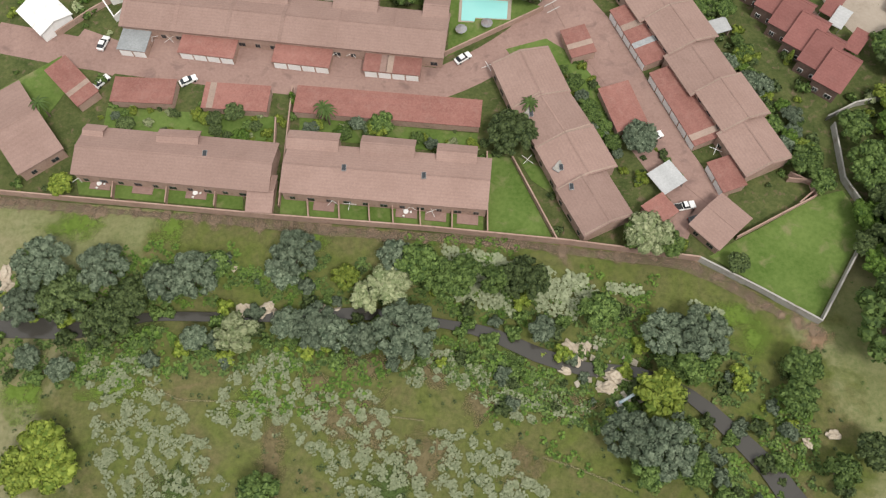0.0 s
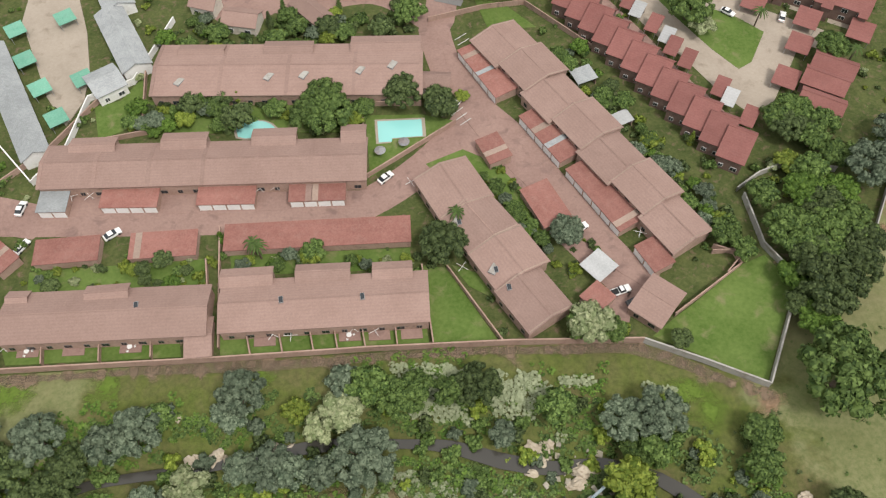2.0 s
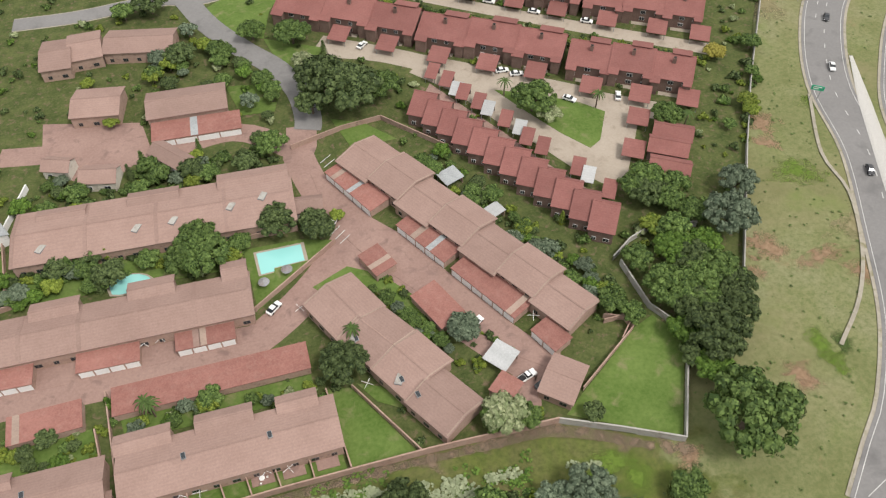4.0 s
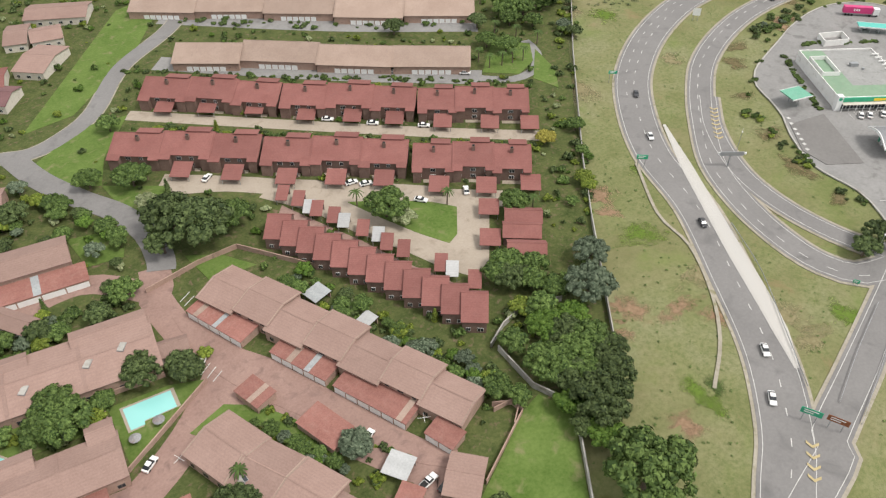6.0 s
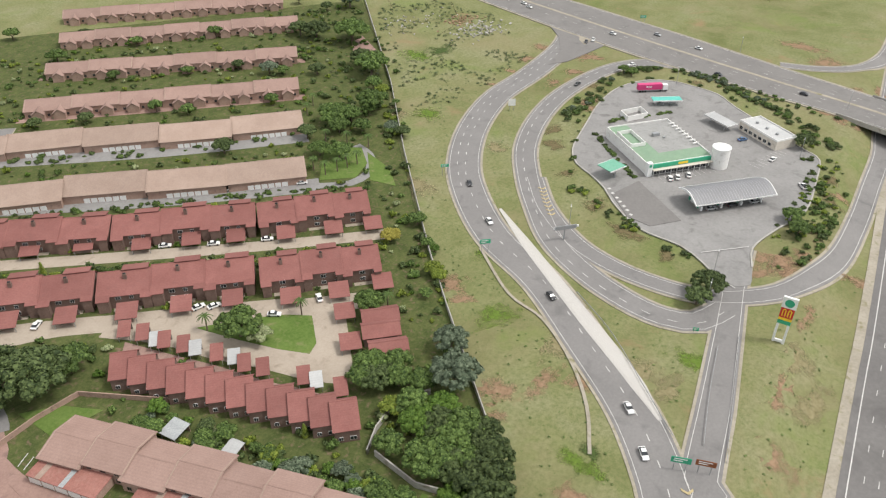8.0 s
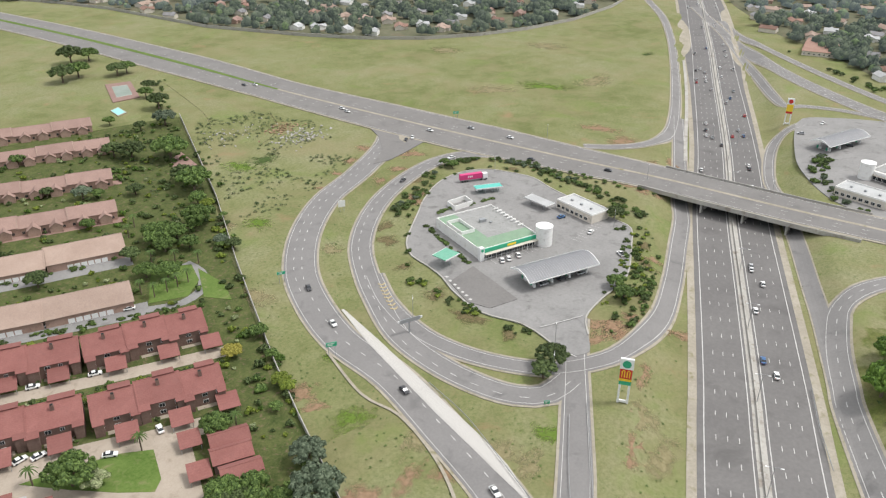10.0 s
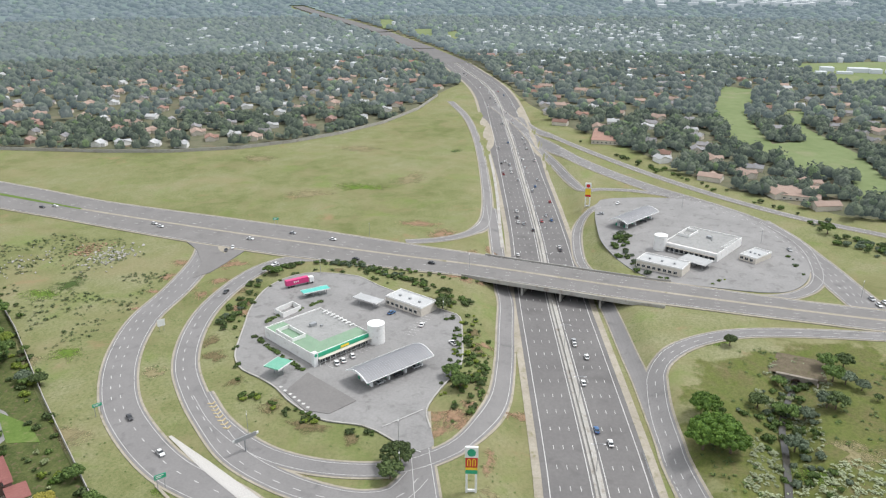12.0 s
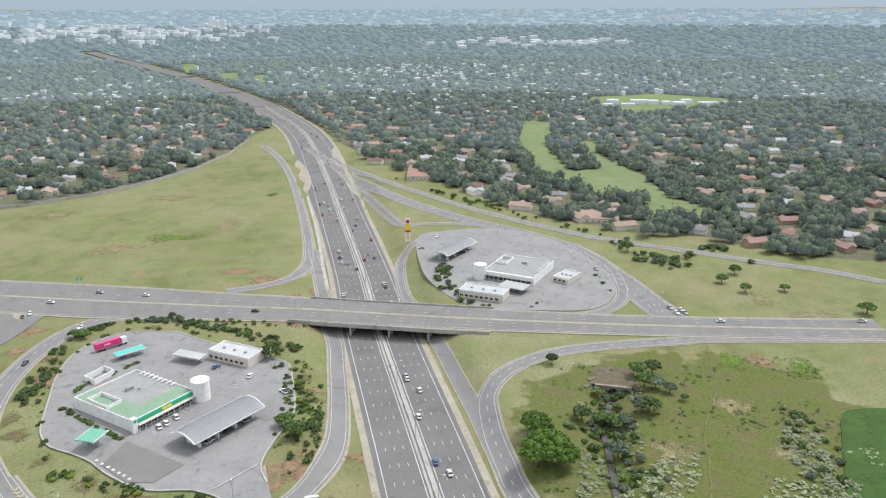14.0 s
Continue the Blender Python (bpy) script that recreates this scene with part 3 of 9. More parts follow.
# filling station forecourts
forecourt = tagged(patch("forecourt", [(221.7, 54.8), (222.9, 62.3), (227.3, 68.3), (232.4, 79.1), (233.4, 96.5), (243.6, 112.9), (251.1, 120.9), (257.6, 131.3), (262.4, 141.0), (272.5, 149.1), (286.4, 154.1), (301.8, 158.7), (318.3, 163.7), (337.8, 166.9), (353.0, 165.5), (365.3, 159.0), (371.5, 149.2), (372.0, 136.9), (370.5, 124.1), (361.4, 111.6), (352.8, 97.1), (342.7, 81.6), (336.0, 68.1), (331.2, 61.7), (312.8, 57.1), (285.2, 52.5), (263.8, 56.8), (247.8, 58.7), (236.0, 54.5), (226.0, 51.1)], 0.12, FORECOURT, smooth=True), "grey asphalt filling station forecourt", "forecourt", kind="structure")
forecourt_far = tagged(patch("forecourt", [(532.8, 3.4), (551.5, -7.0), (560.2, -58.2), (528.8, -95.7), (470.4, -115.1), (428.0, -115.6), (396.8, -98.5), (393.8, -66.6), (403.8, -27.0), (444.9, -5.4), (489.4, 1.4)], 0.12, FORECOURT, smooth=True), "grey asphalt filling station forecourt", "forecourt", kind="structure")


# bridge
def bridge():
    top = new("bridge")
    tagged(top, "concrete road bridge over the motorway", "bridge", kind="structure")
    pts = [(400.2, 66.8), (395.2, 44.6), (389.1, 13.7), (383.1, -16.6), (380.0, -37.4)]
    ribbon("deck", pts, 17.6, 17.6, 0.02, CONCRETE, top, level=0.0, skirt=1.0)
    for s in (17.6, -17.2):
        ribbon("parapet", pts, s, -s + 0.4, 1.25, CONCRETE, top, level=0.0, skirt=1.2, cols=2)
    ux, uy = np.array(pts[-1]) - np.array(pts[0])
    ux, uy = ux / math.hypot(ux, uy), uy / math.hypot(ux, uy)
    for off in (-19.5, 0.0, 19.5):
        C, _ = curve(HIGHWAY, 1.0)
        k = int(np.argmin(np.hypot(C[:, 0] - pts[2][0], C[:, 1] - pts[2][1])))
        N_ = offsets(C)[k]
        for s_ in (-14.5, -8.7, -2.9, 2.9, 8.7, 14.5):
            bm = boxed(-0.5, -1.6, -6.4, 0.5, 1.6, -0.55)
            ob = part("pier", bm, CONCRETE, top)
            n2 = np.array([-uy, ux])
            q = np.array(pts[2]) + np.array([ux, uy]) * (off / np.dot(N_, [ux, uy])) + n2 * s_
            ob.location, ob.rotation_euler = (q[0], q[1], 0), (0, 0, math.atan2(n2[1], n2[0]) - math.pi / 2)
        bm = boxed(-0.6, -16.8, -1.0, 0.6, 16.8, -0.55)
        ob = part("crosshead", bm, CONCRETE, top)
        q = np.array(pts[2]) + np.array([ux, uy]) * (off / np.dot(N_, [ux, uy]))
        ob.location, ob.rotation_euler = (q[0], q[1], 0), (0, 0, math.atan2(n2[1], n2[0]) - math.pi / 2)
    return top


bridge()

# ---- buildings ----
def thing(name, label, category, x, y, z=0.0, yaw=0.0, group=""):
    e = new(name)
    e.location, e.rotation_euler = (x, y, z), (0, 0, yaw)
    return tagged(e, label, category, group)


def gable_roof(w, d, eave, rise, over=0.45, thick=0.18, at=0.5):
    """Ridge along x, over a plan from 0 to w and 0 to d."""
    bm = bmesh.new()
    xs, yf, yb, ym = (-over, w + over), -over, d + over, d * at
    drop, back = rise * over / (d * at), rise * over / (d * (1 - at))
    ring = [(yf, eave - drop), (ym, eave + rise), (yb, eave - back), (yb, eave - back - thick), (ym, eave + rise - thick), (yf, eave - drop - thick)]
    a = [bm.verts.new((xs[0], y, z)) for y, z in ring]
    b = [bm.verts.new((xs[1], y, z)) for y, z in ring]
    for i in range(6):
        j = (i + 1) % 6
        bm.faces.new((a[i], a[j], b[j], b[i]))
    for s in (a, b):
        bm.faces.new((s[0], s[1], s[4], s[5]))
        bm.faces.new((s[1], s[2], s[3], s[4]))
    bmesh.ops.recalc_face_normals(bm, faces=bm.faces[:])
    return bm


def shed_roof(w, d, low, high, over=0.25, thick=0.14):
    bm = bmesh.new()
    box(bm, -over, -over, 0, w + over, d + over, thick)
    for v in bm.verts:
        v.co.z += low + (high - low) * (v.co.y + over) / (d + 2 * over)
    return bm


def gable_walls(w, d, eave, rise, at=0.5):
    bm = bmesh.new()
    ring = [(0, -0.6), (d, -0.6), (d, eave - 0.15), (d * at, eave + rise - 0.2), (0, eave - 0.15)]
    a = [bm.verts.new((0, y, z)) for y, z in ring]
    b = [bm.verts.new((w, y, z)) for y, z in ring]
    bm.faces.new(a)
    bm.faces.new(b[::-1])
    for i in range(5):
        j = (i + 1) % 5
        bm.faces.new((a[i], b[i], b[j], a[j]))
    bmesh.ops.recalc_face_normals(bm, faces=bm.faces[:])
    return bm


def window(parent, x, y, z, w=1.3, h=1.1, face=-1, frame_mat=None):
    """A framed pane on a wall that looks along -y (face -1) or +y."""
    f = part("window", boxed(x - w / 2 - 0.08, min(y, y + face * 0.09), z - 0.08, x + w / 2 + 0.08, max(y, y + face * 0.09), z + h + 0.08), frame_mat or WHITEPAINT, parent)
    bm = bmesh.new()
    for xa, xb in ((x - w / 2, x - 0.04), (x + 0.04, x + w / 2)):
        box(bm, xa, min(y + face * 0.05, y + face * 0.12), z, xb, max(y + face * 0.05, y + face * 0.12), z + h)
    part("pane", bm, DARKPANE, f)
    return f


FOOT, ROOFS = [], []


def roof_at(x, y):
    """Height of the roof above a spot."""
    best = 3.0
    for ax, ay, yaw, w, d, eave, rise, at in ROOFS:
        u = (x - ax) * math.cos(yaw) + (y - ay) * math.sin(yaw)
        v = -(x - ax) * math.sin(yaw) + (y - ay) * math.cos(yaw)
        if 0 < u < w and 0 < v < d:
            best = max(best, eave + rise * min(v / (d * at), (d - v) / (d * (1 - at))))
    return best


def frame_of(A, B, C):
    """Origin, turn, length and depth of the plan with front A-B and far corner C."""
    A, B, C = (Vector((*p, 0)) for p in (A, B, C))
    u = (B - A).normalized()
    n = Vector((-u.y, u.x, 0))
    d = (C - B).dot(n)
    return A, math.atan2(u.y, u.x), (B - A).length, d


def house(A, B, C=None, depth=9.0, eave=4.6, rise=1.7, roof=TANROOF, wall=BRICKWALL, label="tan-roofed brick terrace", group="", windows=True,
          chimney=0, name="terrace_house", units=0, storeys=2, at=0.5, ends=False, trim=None):
    a, yaw, w, d = frame_of(A, B, C if C else B)
    if C is None:
        d = depth
    if d < 0:
        a, yaw, d = Vector((*B, 0)), yaw + math.pi, -d
    h = thing(name, label, "house", a.x, a.y, 0, yaw, group)
    FOOT.append((a.x, a.y, yaw, w, d))
    ROOFS.append((a.x, a.y, yaw, w, d, eave, rise, at))
    part("wall", gable_walls(w, d, eave, rise, at), wall, h)
    r = part("roof", gable_roof(w, d, eave, rise, at=at), roof, h)
    bm = bmesh.new()
    box(bm, -0.45, d * at - 0.16, eave + rise - 0.1, w + 0.45, d * at + 0.16, eave + rise + 0.05)
    part("ridge_tiles", bm, roof, r)
    if ends:
        for x in (0.0, w):
            bm = gable_roof(0.22, d, eave + 0.08, rise, 0.05, 0.25, at)
            bmesh.ops.translate(bm, verts=bm.verts[:], vec=(x - 0.11, 0, 0))
            part("parapet", bm, trim or PALEROOF, r)
    if units > 1:
        for k in range(units + 1):
            bm = gable_roof(0.18, d, eave + 0.07, rise, 0.4, 0.2)
            bmesh.ops.translate(bm, verts=bm.verts[:], vec=(w * k / units - 0.09, 0, 0))
            part("parapet", bm, roof, r)
    if windows:
        n = max(2, int(w / 3.9))
        for k in range(n):
            x = w * (k + 0.5) / n
            for s in range(storeys):
                zz = 1.0 + s * 2.5
                if zz + 1.3 < eave:
                    window(h, x, 0.0, zz, 1.6 if k % 2 else 1.1, frame_mat=BRONZE if wall is BRICKWALL else None)
                    window(h, x, d, zz, 1.4, face=1, frame_mat=BRONZE if wall is BRICKWALL else None)
    for k in range(chimney):
        x = w * (k + 0.5) / chimney
        c = part("chimney", boxed(x - 0.55, d * at * 0.66 - 0.5, eave + 0.8, x + 0.55, d * at * 0.66 + 0.5, eave + rise + 0.7), DARKBRICK, h)
        part("chimney_cap", boxed(x - 0.4, d * at * 0.66 - 0.35, eave + rise + 0.7, x + 0.4, d * at * 0.66 + 0.35, eave + rise + 0.95), RUBBER, c)
    return h


def garage(A, B, C, doors=0, roof=REDSHEET, label="brick garage block with faded red sheet roof", high=2.9, door_side=-1, open_front=False, wall=BRICKWALL, group="garages", pitch=0.15):
    a, yaw, w, d = frame_of(A, B, C)
    if d < 0:
        a, yaw, d = Vector((*B, 0)), yaw + math.pi, -d
        door_side = -door_side
    FOOT.append((a.x, a.y, yaw, w, d))
    g = thing("garage" if not open_front else "carport", label, "garage" if not open_front else "carport", a.x, a.y, 0, yaw, group)
    if open_front:
        for x in (0.15, w - 0.15):
            for y in (0.15, d - 0.15):
                part("post", boxed(x - 0.08, y - 0.08, -0.3, x + 0.08, y + 0.08, high - 0.2), METAL, g)
        part("back_wall", boxed(0, d - 0.2, -0.3, w, d, high - 0.25), wall, g)
    else:
        part("wall", boxed(0, 0, -0.3, w, d, high - 0.25), wall, g)
    part("roof", shed_roof(w, d, high - 0.2, high + pitch), roof, g)
    if not open_front and w > 7:
        sheets = random.Random(int(a.x * 7 + a.y * 13))
        for _k in range(sheets.choice([0, 1, 1, 2])):
            x = sheets.uniform(0.5, w - 2)
            bm = shed_roof(sheets.uniform(0.8, 1.8), d, high - 0.2, high + pitch, 0.2, 0.14)
            bmesh.ops.translate(bm, verts=bm.verts[:], vec=(x, 0, 0.05))
            part("roof_sheet", bm, sheets.choice([PALEROOF, TANROOF, PALEROOF, GREYROOF]), g, "paler replacement sheet")
    for k in range(doors):
        p = w / doors
        x0, x1 = p * k + 0.2, p * (k + 1) - 0.2
        y0, y1 = (-0.06, 0.02) if door_side < 0 else (d - 0.02, d + 0.06)
        part("garage_door", boxed(x0, y0, -0.05, x1, y1, 2.1), WHITEPAINT, g)
    return g


BLK = "blocks of the tan-roofed terrace"
house((-36.0, 82.1), (9.7, 76.6), (11.0, 88.9), label="long tan-roofed brick terrace with walled gardens", units=0, group=BLK)
house((-83.8, 88.0), (-39.2, 82.2), (-37.9, 94.2), label="long tan-roofed brick terrace with a skylight", group=BLK)
house((-96.4, 88.5), (-87.8, 94.8), (-102.6, 112.8), eave=4.0, label="tan-roofed brick house with a gabled end", group=BLK)
house((-78.9, 129.8), (0.8, 117.8), (2.4, 130.7), label="long tan-roofed brick terrace beside the pool", group=BLK, units=6)
house((-52.0, 156.1), (19.1, 143.5), (21.9, 161.7), label="long tan-roofed brick terrace with skylights", group=BLK, units=4)
for p, q, s in (((13.0, 115.5), (17.2, 102.8), (30.1, 108.8)), ((17.2, 102.8), (22.3, 91.9), (34.8, 97.4)),
                ((22.0, 91.9), (26.3, 81.3), (39.3, 87.0)), ((26.0, 80.9), (31.0, 69.6), (41.4, 74.9))):
    house(p, q, s, ends=True, label="stepped tan-roofed brick terrace unit", group="stepped terrace units")
# row of seven stepped units along the drive
f0, f1, b0, b1 = (Vector(p) for p in ((36.6, 160.8), (69.1, 83.6), (50.4, 166.4), (79.8, 88.3)))
for k in range(7):
    jog = (b0 - f0).normalized() * (0.9 if k % 2 else -0.3)
    house(tuple(f0.lerp(f1, k / 7) + jog), tuple(f0.lerp(f1, (k + 1) / 7) + jog), tuple(b0.lerp(b1, (k + 1) / 7) + jog), eave=4.4 + 0.5 * (k % 2),
          ends=True, label="tan-roofed terrace unit along the brick drive", group="stepped terrace units")
house((54.8, 72.1), (60.0, 66.2), (69.6, 71.4), eave=3.4, rise=1.4, label="small tan-roofed brick house by the lawn", group=BLK)
house((-10.3, 200.4), (12.8, 196.5), (14.7, 208.6), label="tan-roofed double-storey brick terrace", group=BLK)
house((-18.1, 239.6), (2.7, 232.4), (4.2, 245.1), label="tan-roofed double-storey brick terrace", group=BLK)
house((-28.6, 239.3), (-18.6, 238.5), (-17.3, 253.2), label="tan-roofed brick house in a garden", group=BLK)
house((-31.7, 210.4), (-18.2, 206.4), (-16.9, 219.7), label="tan-roofed brick house in a garden", group=BLK)
house((-38.0, 237.7), (-28.9, 236.2), (-27.5, 252.3), label="tan-roofed brick house in a garden", group=BLK)

garage((-96.2, 117.7), (-86.5, 107.2), (-82.9, 111.8))
garage((-78.9, 108.5), (-64.2, 107.3), (-64.7, 113.8))
garage((-56.8, 106.1), (-41.4, 104.5), (-41.3, 111.2))
garage((-34.7, 104.3), (9.1, 98.9), (9.8, 105.8), label="long brick garage row with faded red roof")
garage((-79.5, 123.9), (-72.7, 122.8), (-73.1, 128.6), 2, GREYROOF, "brick garage with grey sheet roof")
garage((-64.3, 122.5), (-50.7, 120.2), (-51.0, 126.5), 4)
garage((-40.8, 119.0), (-27.0, 116.8), (-27.1, 123.9), 4)
garage((-18.4, 115.8), (-4.9, 113.9), (-4.3, 120.7), 4)
garage((32.2, 159.1), (38.9, 139.9), (44.5, 144.0), 5)
garage((43.6, 132.2), (50.2, 115.4), (55.7, 117.7), 5)
garage((51.1, 112.8), (58.9, 92.5), (65.2, 94.3), 6)
garage((61.1, 87.7), (63.5, 80.2), (68.8, 81.5), 2)
garage((30.6, 126.1), (32.7, 118.1), (38.0, 121.5), label="small square hut with faded red roof")
garage((38.3, 108.6), (41.5, 96.8), (48.0, 100.4))
garage((47.1, 85.2), (50.2, 80.1), (55.2, 83.3), roof=WHITESHEET, label="carport with white sheet roof", open_front=True)
garage((44.8, 77.1), (47.7, 72.5), (52.8, 74.8))
garage((-10.9, 191.9), (14.8, 187.6), (15.5, 195.4), 4)

for q, roof_, what in (([(61.2, 145.9), (62.2, 140.9), (67.7, 141.6)], GREYROOF, "grey"), ([(68.0, 128.4), (68.9, 124.7), (72.9, 124.8)], WHITESHEET, "white")):
    garage(q[0], q[1], q[2], roof=roof_, label=f"small garden shelter with {what} sheet roof", open_front=True, high=2.5, pitch=0.2)

# dark red double-storey rows
RED = "dark red roofed terrace units"
for p, q, n in (((61.1, 270.3), (100.2, 234.0), 3), ((100.8, 233.5), (139.3, 200.6), 3), ((139.8, 199.8), (172.6, 174.6), 3),
                ((38.6, 239.3), (78.6, 206.7), 3), ((78.6, 205.5), (116.9, 173.8), 3), ((117.2, 171.6), (148.5, 146.5), 3)):
    p, q = Vector(p), Vector(q)
    back = Vector((-(q - p).y, (q - p).x)).normalized()
    for k in range(n):
        jog = back * (2.2 + (0.0, 0.7, 0.2)[k])
        a_, b_ = p.lerp(q, k / n) + jog, p.lerp(q, (k + 1) / n) + jog
        if k == n - 1:
            b_ -= (q - p).normalized() * 0.9
        up = (0.0, 0.45, 0.15)[k]
        h = house(tuple(a_), tuple(b_), depth=12.6, eave=5.3 + up, rise=3.0, at=0.74, roof=REDROOF, wall=DARKBRICK,
                  label="dark red tiled double-storey terrace unit with chimney", group=RED, chimney=1, ends=True, trim=REDROOF)
        w = (b_ - a_).length
        # one end of the roof runs on over a bay, and a short lift of roof stands behind the ridge
        for x0, x1, run in ((-0.3, w * 0.24, 2.4), (w * 0.8, w + 0.3, 2.0)):
            slope = 3.0 / (12.6 * 0.74)
            bm = boxed(x0, -run, 0, x1, 0.1, 0.2)
            for v in bm.verts:
                v.co.z += 5.3 + up + slope * v.co.y - 0.02
            part("bay_roof", bm, REDROOF, h)
            part("bay_wall", boxed(x0 + 0.4, -run + 0.3, -0.6, x1 - 0.4, 0.02, 5.3 + up - slope * run - 0.05), DARKBRICK, h)
        bm = boxed(w * 0.42, 12.6 * 0.70, 0, w * 0.92, 12.6 + 0.3, 0.25)
        for v in bm.verts:
            v.co.z += 5.3 + up + 3.3 - abs(v.co.y - 12.6 * 0.74) * 0.25
        part("rear_roof", bm, REDROOF, h)
        part("rear_wall", boxed(w * 0.44, 12.6 * 0.8, 4, w * 0.9, 12.5, 5.3 + up + 2.3), DARKBRICK, h)
        part("terrace", boxed(w * 0.26, -1.9, -0.3, w * 0.78, -0.05, 0.12), TANPAVE, h)
e0, e1 = Vector((62.6, 171.3)), Vector((89.1, 109.1))
dirx = (Vector((78.6, 206.7)) - Vector((38.6, 239.3))).normalized()
for k in range(12):
    p = e0.lerp(e1, k / 11)
    house(tuple(p), tuple(p + dirx * 6.6), depth=11.5, eave=4.8, rise=2.5, at=0.72, roof=REDROOF, wall=DARKBRICK,
          label="narrow dark red tiled double-storey unit in a staggered row", group="staggered red units")
n_ = Vector((-dirx.y, dirx.x))
tagged(patch("yard", [tuple(e0 + n_ * 10.5), (76.4, 187.4), (81.3, 173.8), (87.8, 157.0), (92.4, 141.7), (97.6, 130.0), (101.1, 118.6), tuple(e1 + n_ * 10.5 + dirx * 6.0), tuple(e1 + n_ * 10.5)], 0.05, BRICKPAVE), "brick paved yards behind the staggered row", "yard", kind="structure")
def carports(spots, w=6.0, d=6.0, roof=REDROOF, label="small carport with dark red roof"):
    for s in spots:
        p = Vector(s)
        garage(tuple(p - dirx * w / 2), tuple(p + dirx * w / 2), tuple(p + dirx * w / 2 + Vector((-dirx.y, dirx.x)) * d), roof=roof, label=label, open_front=True, wall=DARKBRICK, group="red carports", high=2.5, pitch=1.1)
carports([(66.4, 260.9), (79.0, 250.9), (92.9, 239.5), (106.2, 224.2), (119.2, 213.0), (130.7, 202.4), (143.5, 190.0), (156.8, 179.1), (168.1, 170.0)], 6.2, 6.6)
carports([(55.2, 219.0), (68.2, 207.2), (81.6, 194.4), (94.6, 184.2), (107.0, 174.1), (119.6, 160.4), (131.7, 150.6), (144.3, 142.9)], 6.2, 6.6)
carports([(76.4, 187.4), (79.1, 181.8), (81.3, 173.8), (83.8, 167.7), (87.8, 157.0), (90.1, 147.2), (92.4, 141.7), (97.6, 130.0), (101.1, 118.6)], 3.4)
carports([(80.1, 176.4), (85.3, 163.9), (90.2, 152.0), (98.9, 126.3)], 3.2, 5.0, WHITESHEET, "small carport with pale sheet roof")
for p in [(125.9, 134.2), (121.0, 129.3), (116.5, 122.0)]:
    house(p, tuple(Vector(p) + dirx * 11), depth=7, eave=4, rise=2, roof=REDROOF, wall=DARKBRICK, label="dark red tiled house beside the trees", group="red houses")
carports([(125.3, 141.6), (116.3, 130.0)], 6)

# long pale-roofed garage-fronted rows
PALE = "pale tan roofed blocks"
for p, q in (((83.0, 291.3), (104.4, 275.0)), ((106.0, 277.1), (129.5, 256.8)), ((129.1, 255.2), (152.1, 235.7)), ((152.9, 235.4), (177.4, 216.6)),
             ((85.8, 347.9), (108.8, 329.5)), ((109.6, 330.2), (134.1, 312.1)), ((133.7, 310.1), (158.1, 290.8)), ((157.0, 287.9), (180.6, 268.8)), ((182.5, 270.0), (207.5, 251.5))):
    h = house(p, q, depth=14, eave=3.9, rise=3.4, at=0.75, roof=PALEROOF, wall=BRICKWALL, label="pale tan roofed block with white garage doors", group=PALE, windows=False, ends=True)
    w = (Vector(q) - Vector(p)).length
    for k in range(6):
        x = w * 0.5 + (k - 2.5) * 2.7
        part("garage_door", boxed(x - 1.15, -0.07, -0.05, x + 1.15, 0.03, 2.1), WHITEPAINT, h)
for p, q, n in (((134.4, 363.5), (234.4, 284.4), 6), ((164.2, 400.3), (263.6, 318.2), 6), ((193.1, 438.9), (300.5, 358.4), 7), ((215.8, 476.7), (321.8, 396.7), 6)):
    p, q = Vector(p), Vector(q)
    for k in range(n):
        h = house(tuple(p.lerp(q, k / n)), tuple(p.lerp(q, (k + 1) / n)), depth=13, eave=4.0 + 0.5 * (k % 2), rise=2.8, at=0.6, ends=True, roof=TANROOF, wall=BRICKWALL,
                  label="tan-roofed brick terrace unit with front gables", group="far terrace units", storeys=1)
        w = (q - p).length / n
        for x in (w * 0.18, w * 0.62):
            for nm, bm, mm in (("gable_roof", gable_roof(8.0, 5.4, 3.4, 1.9, 0.3), TANROOF), ("gable_wall", gable_walls(7.8, 5.4, 3.4, 1.9), BRICKWALL)):
                o = part(nm, bm, mm, h)
                o.location, o.rotation_euler = (x + 5.4, -3.2, 0), (0, 0, math.pi / 2)


# ---- trees ----
def leaf_cloud(bm, rnd, centre, radius, count, size, squash=0.85):
    for _ in range(count):
        v = Vector((rnd.gauss(0, 1), rnd.gauss(0, 1), rnd.gauss(0, 1))).normalized()
        if v.z < -0.35:
            v.z = -v.z * 0.5
        p = centre + Vector((v.x, v.y, v.z * squash)) * radius * rnd.uniform(0.82, 1.08)
        n = (v + Vector((rnd.uniform(-1, 1), rnd.uniform(-1, 1), rnd.uniform(-0.6, 1))) * 0.55).normalized()
        u = n.orthogonal().normalized()
        u = (Matrix.Rotation(rnd.uniform(0, 6.28), 3, n) @ u)
        w = n.cross(u)
        s = size * rnd.uniform(0.6, 1.3)
        q = [p + u * s * 1.2, p + w * s * 0.8 + n * s * 0.15 - u * s * 0.5, p - w * s * 0.8 + n * s * 0.1 - u * s * 0.5]
        bm.faces.new([bm.verts.new(x) for x in q])


